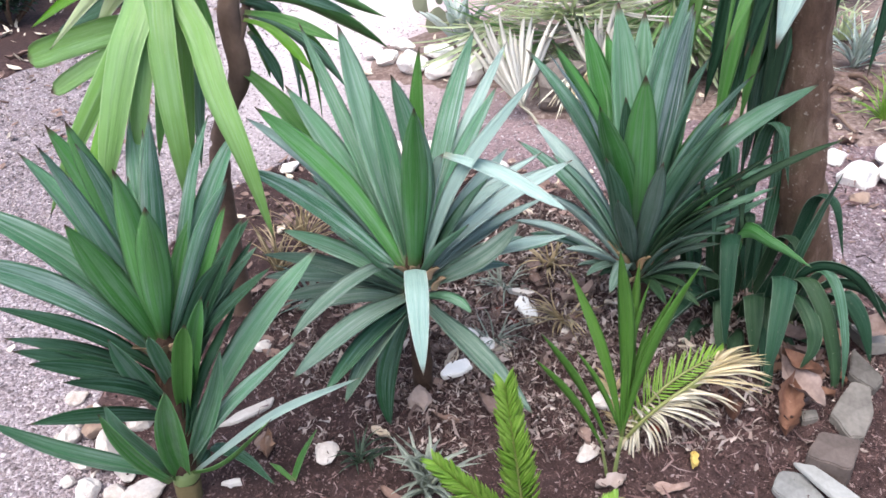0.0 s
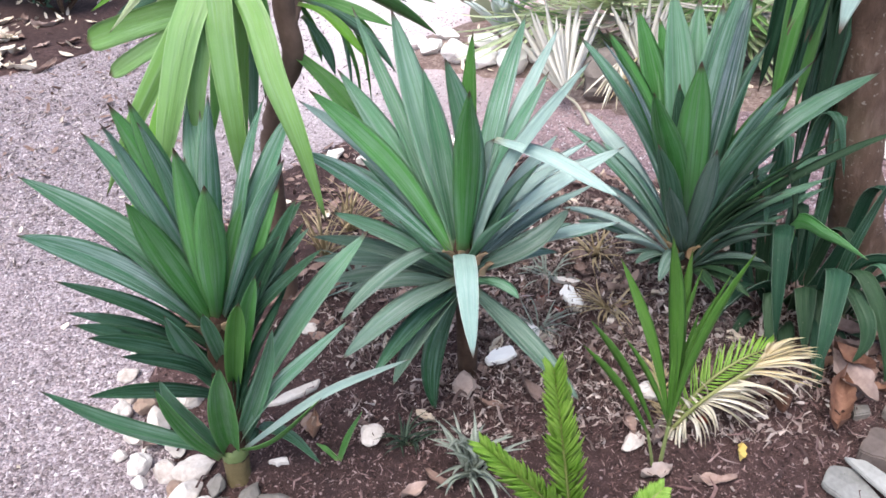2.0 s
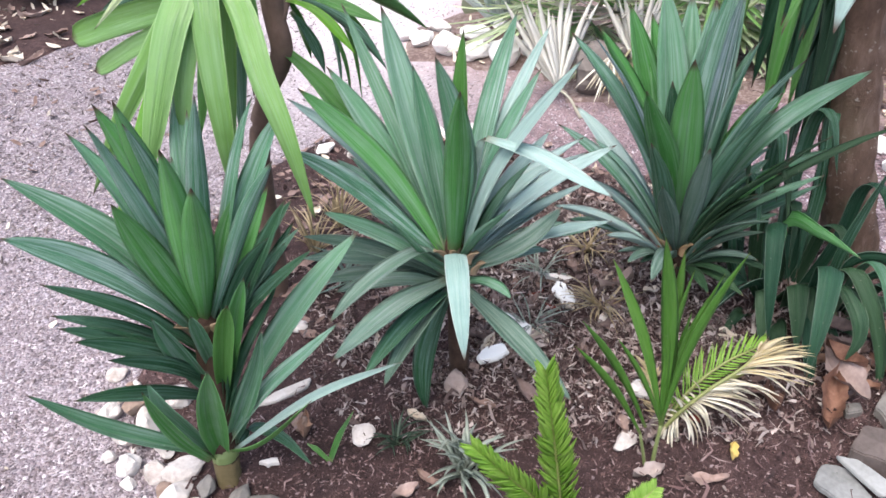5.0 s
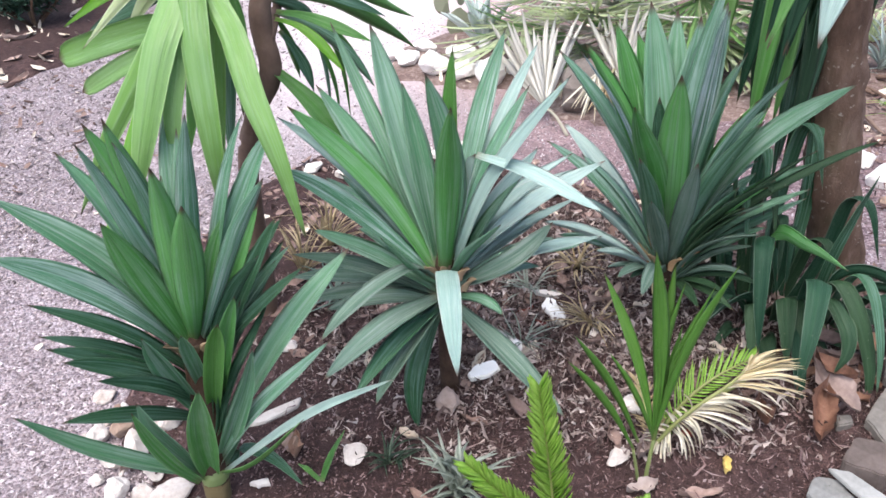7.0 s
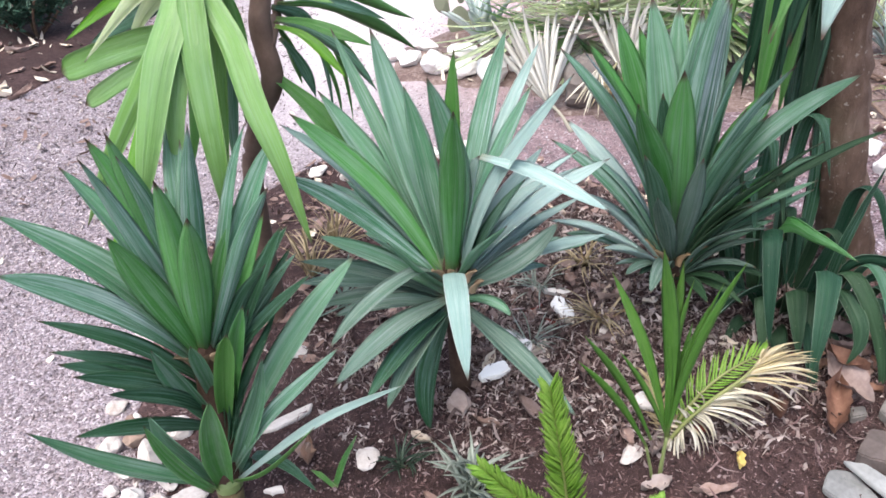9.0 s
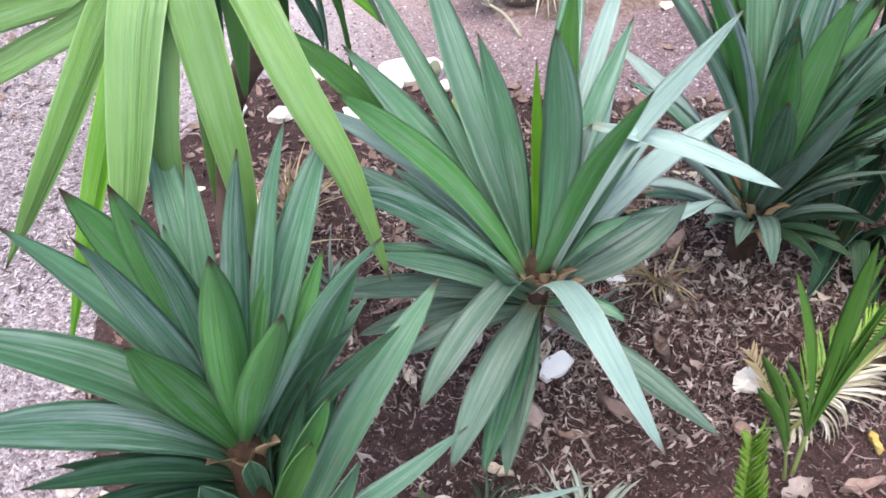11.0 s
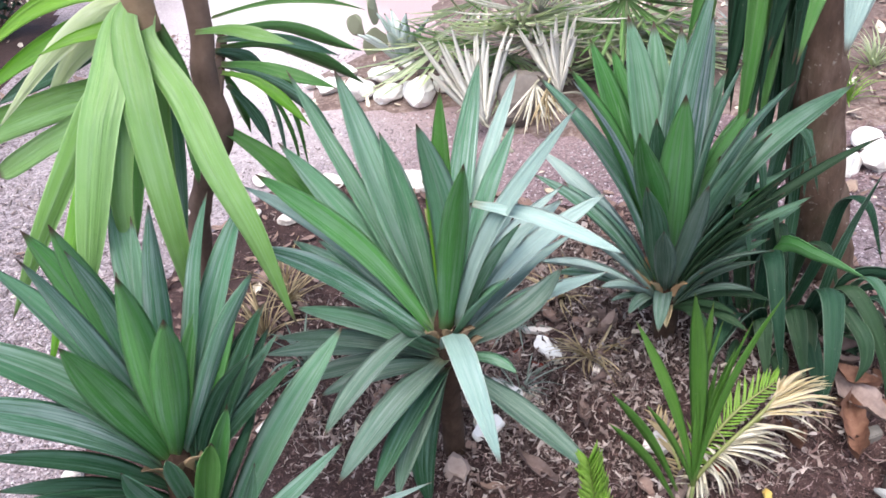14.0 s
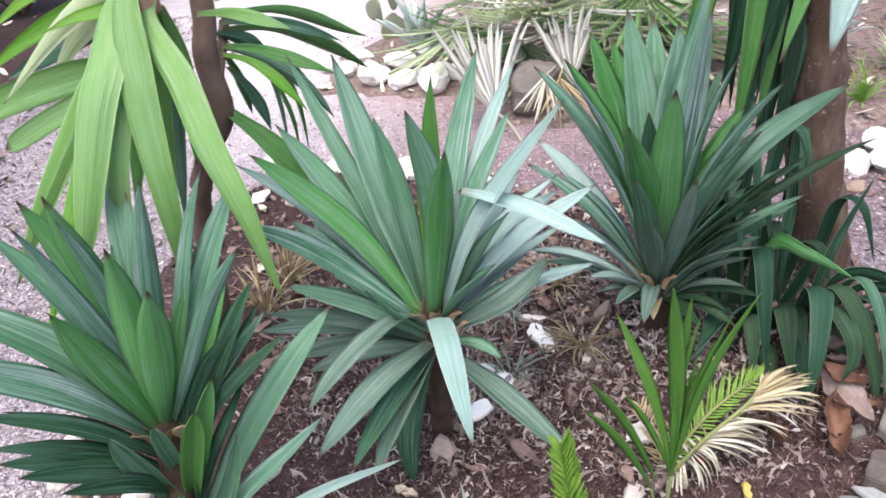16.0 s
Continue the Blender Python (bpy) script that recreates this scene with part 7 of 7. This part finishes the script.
for k in range(34):
    x, y = lr.gauss(0.24, 0.17), lr.gauss(1.98, 0.17)
    dry_leaf((x, y), lr.uniform(0.05, 0.11), lr.uniform(0.02, 0.042), (litter_mauve, litter_brown, litter_mauve, litter_pale)[k % 4], "curled dry leaf in the litter between the yuccas",
             lr.uniform(0, 360), lr.uniform(0.15, 0.6), (lr.uniform(-18, 18), lr.uniform(-18, 18)), k + 300)
dry_leaf((0.52, 1.37), 0.055, 0.024, litter_yellow, "small yellow fallen leaf on the soil", 75, 0.3, (15, 10), 71)
dry_leaf((0.13, 1.93), 0.07, 0.012, litter_red, "thin reddish twig scrap on the mulch", 30, 0.2, (0, 0), 72)
dry_leaf((0.18, 1.86), 0.06, 0.012, litter_red, "thin reddish twig scrap on the mulch", -45, 0.2, (0, 0), 73)
dry_leaf((0.45, 1.47), 0.06, 0.03, litter_red, "dark red fallen leaf by the seedling", 130, 0.3, (0, 0), 74)
slab("slate", (-0.03, 3.03), (0.26, 0.13, 0.04), stone_white, "flat white stone slab at the back of the bed", "stone", 75, 5, (6, 0), 6, "slates")
snake_plant = thing("snake_plant", (0.01, 2.58, 0.02), "small yellow edged snake plant behind the yucca", "plant")
for k, (a, e, ln) in enumerate(((60, 70, 0.16), (200, 60, 0.14), (300, 65, 0.15), (130, 75, 0.12))):
    blade("leaf", snake_plant, Vector((0, 0, 0.005)), a, e, ln, 0.035, 0.05, 0, 0.5, leaf_variegated, keel=0.4, base=0.7, fat=0.4)
cactus_seedling = thing("prickly_pear", (0.04, 2.97, 0.02), "single small dark prickly pear pad", "cactus")

# ---- far plants ----
def fan_leaf(plant, root, hub, az, el, radius, material, count=22, spread=230, name="fan", droop=0.05, ragged=0.0, wide=0.042):
    """A palmate leaf: a stalk and narrow segments from one hub."""
    o = plant.location
    stalk = tube(name, [Vector(root) - o, (Vector(root) + Vector(hub)) / 2 - o + Vector((0, 0, 0.02)), Vector(hub) - o], [0.008, 0.006, 0.005], material, plant, "", 6)
    base = pose(0, 0, 0, 0, 0, az) @ pose(0, 0, 0, 0, -el, 0)
    for k in range(count):
        a = radians(-spread / 2 + spread * k / (count - 1) + leaf_rng.uniform(-1, 1) * 12 * ragged)
        ln = radius * (0.75 + 0.25 * math.cos(a * 0.6)) * leaf_rng.uniform(0.9 - 0.4 * ragged, 1.05)
        v, f, uv = blade_mesh(ln, radius * wide, -droop, 0, 0.6, 0.5, leaf_rng.uniform(-20, 20), 6, 2, 0.5, 0.5, 0.001)
        rot = (base @ Matrix.Rotation(a, 4, "Z") @ Matrix.Rotation(radians(leaf_rng.uniform(-25, 25) * ragged), 4, "Y")).to_3x3()
        v = [rot @ p - Vector((0, 0, droop * ln * (p.x / ln) ** 3)) for p in v]
        mesh_object("segment", v, f, material, stalk, "", uv).location = Vector(hub) - o
    return stalk


TWIGS = (((1.651, 3.527), (1.795, 3.314)), ((1.546, 3.238), (1.599, 3.04)), ((1.646, 3.427), (1.744, 3.442)), ((1.817, 3.613), (1.871, 3.401)))
palm_far = thing("fan_palm", (0.75, 4.0, 0.0), "bushy green fan palm with bleached dry fans", "palm", "far palms")
fr = random.Random(5)
for k in range(30):
    az, el = fr.uniform(170, 370), fr.uniform(-20, 45)
    cx = fr.choice((0.55, 0.8, 1.05, 1.35))
    hub = (cx + 0.3 * math.cos(radians(az)), 4.15 + 0.35 * math.sin(radians(az)), fr.uniform(0.1, 0.5))
    fan_leaf(palm_far, (cx, 4.3, 0.02), hub, az, el, fr.uniform(0.38, 0.56), (leaf_palm, leaf_palm, leaf_bleached, leaf_palm, leaf_lime)[k % 5], 18, 170, droop=0.08, ragged=0.35)
fan_leaf(palm_far, (0.40, 3.2, 0.0), (0.32, 3.32, 0.08), 110, 62, 0.44, leaf_bleached, 24, 62, "dry_fan", 0.06, 0.5, 0.06)
fan_leaf(palm_far, (0.85, 3.6, 0.0), (0.66, 3.44, 0.12), 100, 66, 0.36, leaf_bleached, 18, 48, "dry_fan", 0.06, 0.6, 0.07)
fan_leaf(palm_far, (0.70, 3.7, 0.1), (0.53, 3.33, 0.22), -100, -55, 0.22, leaf_dry, 16, 90, "dry_fan", 0.05, 0.7)
fan_leaf(palm_far, (0.70, 3.7, 0.1), (0.58, 3.33, 0.20), -80, -60, 0.20, leaf_straw, 14, 90, "dry_fan", 0.05, 0.8)

agave = thing("agave", (0.09, 4.36, 0.0), "blue green agave on the far border", "agave")
for k in range(16):
    blade("leaf", agave, Vector((0, 0, 0.01)), fr.uniform(0, 360), fr.uniform(35, 85), fr.uniform(0.2, 0.34), 0.06, 0.03, 0, 0.5, leaf_frost, keel=0.6, thick=0.008)


def pad(plant, at, size, turn, tilt):
    ob = rock("pad", (0, 0), (size, 0.03, size * 1.3), leaf_blue, "", "", "", int(size * 1000), 0, 0, 3, 0.1)
    for key in ("label", "category", "group"):
        if key in ob:
            del ob[key]
    ob.parent = plant
    ob.matrix_basis = Matrix.Translation(at) @ pose(0, 0, 0, tilt, 0, turn)


for k in range(34):
    x, y = fr.uniform(-3.1, -2.15), fr.uniform(4.1, 4.95)
    dry_leaf((x, y), fr.uniform(0.09, 0.17), fr.uniform(0.04, 0.06), (litter_pale, litter_pale, litter_brown)[k % 3], "large pale fallen leaf in the side bed",
             fr.uniform(0, 360), fr.uniform(0.1, 0.4), (fr.uniform(-12, 12), fr.uniform(-12, 12)), k + 200)
for k in range(12):
    x, y = fr.uniform(1.3, 2.1), fr.uniform(2.9, 3.8)
    dry_leaf((x, y), fr.uniform(0.08, 0.14), fr.uniform(0.03, 0.05), (litter_pale, litter_brown)[k % 2], "fallen leaf among twigs on the far bed",
             fr.uniform(0, 360), fr.uniform(0.1, 0.4), (fr.uniform(-12, 12), fr.uniform(-12, 12)), k + 240)
for k, (p, q) in enumerate(TWIGS):
    a, b = Vector((*p, ground_z(*p) + 0.012)), Vector((*q, ground_z(*q) + 0.012))
    twig = tube("twig", [a, a.lerp(b, 0.35) + Vector((0.01, 0.02, 0.012)), a.lerp(b, 0.7) + Vector((0, -0.02, 0.006)), b], [0.010, 0.009, 0.007, 0.004], bark_brown, None, "", 8, 0.2, k + 3)
    tagged(twig, "thin dry brown twig lying on the litter", "twig", "twigs")


pad(cactus_seedling, (0, 0, 0), 0.05, 10, 0)
cactus = thing("prickly_pear", (-0.04, 4.62, 0.0), "pale green prickly pear with flat round pads", "cactus")
pad(cactus, (0, 0, -0.01), 0.15, 20, 5)
pad(cactus, (0.02, 0.01, 0.17), 0.13, 60, -8)
pad(cactus, (-0.08, 0.0, 0.12), 0.11, -20, 12)


def shrub(at, size, count, material, label, seed, leaf=(0.05, 0.09)):
    """A low bush: a few stems and a crown of many separate leaves."""
    rng = np.random.default_rng(seed)
    ob = thing("shrub", (at[0], at[1], ground_z(at[0], at[1])), label, "shrub", "shrubs")
    for k in range(6):
        a = 2 * math.pi * k / 6
        tube("stem", [(0, 0, -0.02), (0.3 * size[0] * math.cos(a), 0.3 * size[1] * math.sin(a), 0.35 * size[2]), (0.45 * size[0] * math.cos(a + 0.4), 0.45 * size[1] * math.sin(a + 0.4), 0.8 * size[2])],
             [0.012, 0.008, 0.003], stem_brown, ob, "", 6)
    shape = np.array([(-0.5, 0, 0), (-0.15, -0.17, 0.05), (0.2, -0.15, 0.05), (0.5, 0, -0.05), (0.2, 0.15, 0.05), (-0.15, 0.17, 0.05)])
    verts, faces = [], []
    for k in range(count):
        d = rng.normal(size=3)
        d /= np.linalg.norm(d)
        r = rng.uniform(0.55, 1.0) * (0.8 + 0.3 * noise.noise(Vector(d * 2.3)))
        p = d * r * np.array((size[0] / 2, size[1] / 2, size[2] / 2)) + (0, 0, size[2] * 0.52)
        m = np.array(Euler(rng.uniform(-0.9, 0.9, 3) + (0, 0, rng.uniform(0, 6.3))).to_matrix()) * rng.uniform(*leaf)
        verts.append(shape @ m.T + p)
        faces += [tuple(k * 6 + i for i in (0, 1, 2, 3)), tuple(k * 6 + i for i in (0, 3, 4, 5))]
    crown = mesh_object("crown", np.concatenate(verts).tolist(), faces, material, ob)
    return ob


shrub((-2.72, 5.15), (0.8, 0.6, 0.6), 1500, shrub_leaf, "low bluish green shrub in the side bed", 6)
shrub((-3.1, 5.5), (1.0, 0.8, 0.9), 2200, shrub_leaf, "low dark green shrub beyond the path", 1)
shrub((-2.5, 6.0), (1.0, 0.8, 1.0), 2000, shrub_leaf, "low dark green shrub beyond the path", 2)
shrub((-3.8, 5.4), (1.1, 0.9, 1.1), 2000, shrub_leaf, "low dark green shrub beyond the path", 3)
shrub((2.2, 4.9), (0.9, 0.7, 0.6), 1000, shrub_leaf, "dark green shrub on the far bed", 4)
shrub((1.7, 5.4), (0.8, 0.7, 0.6), 1000, shrub_leaf, "dark green shrub on the far bed", 5)
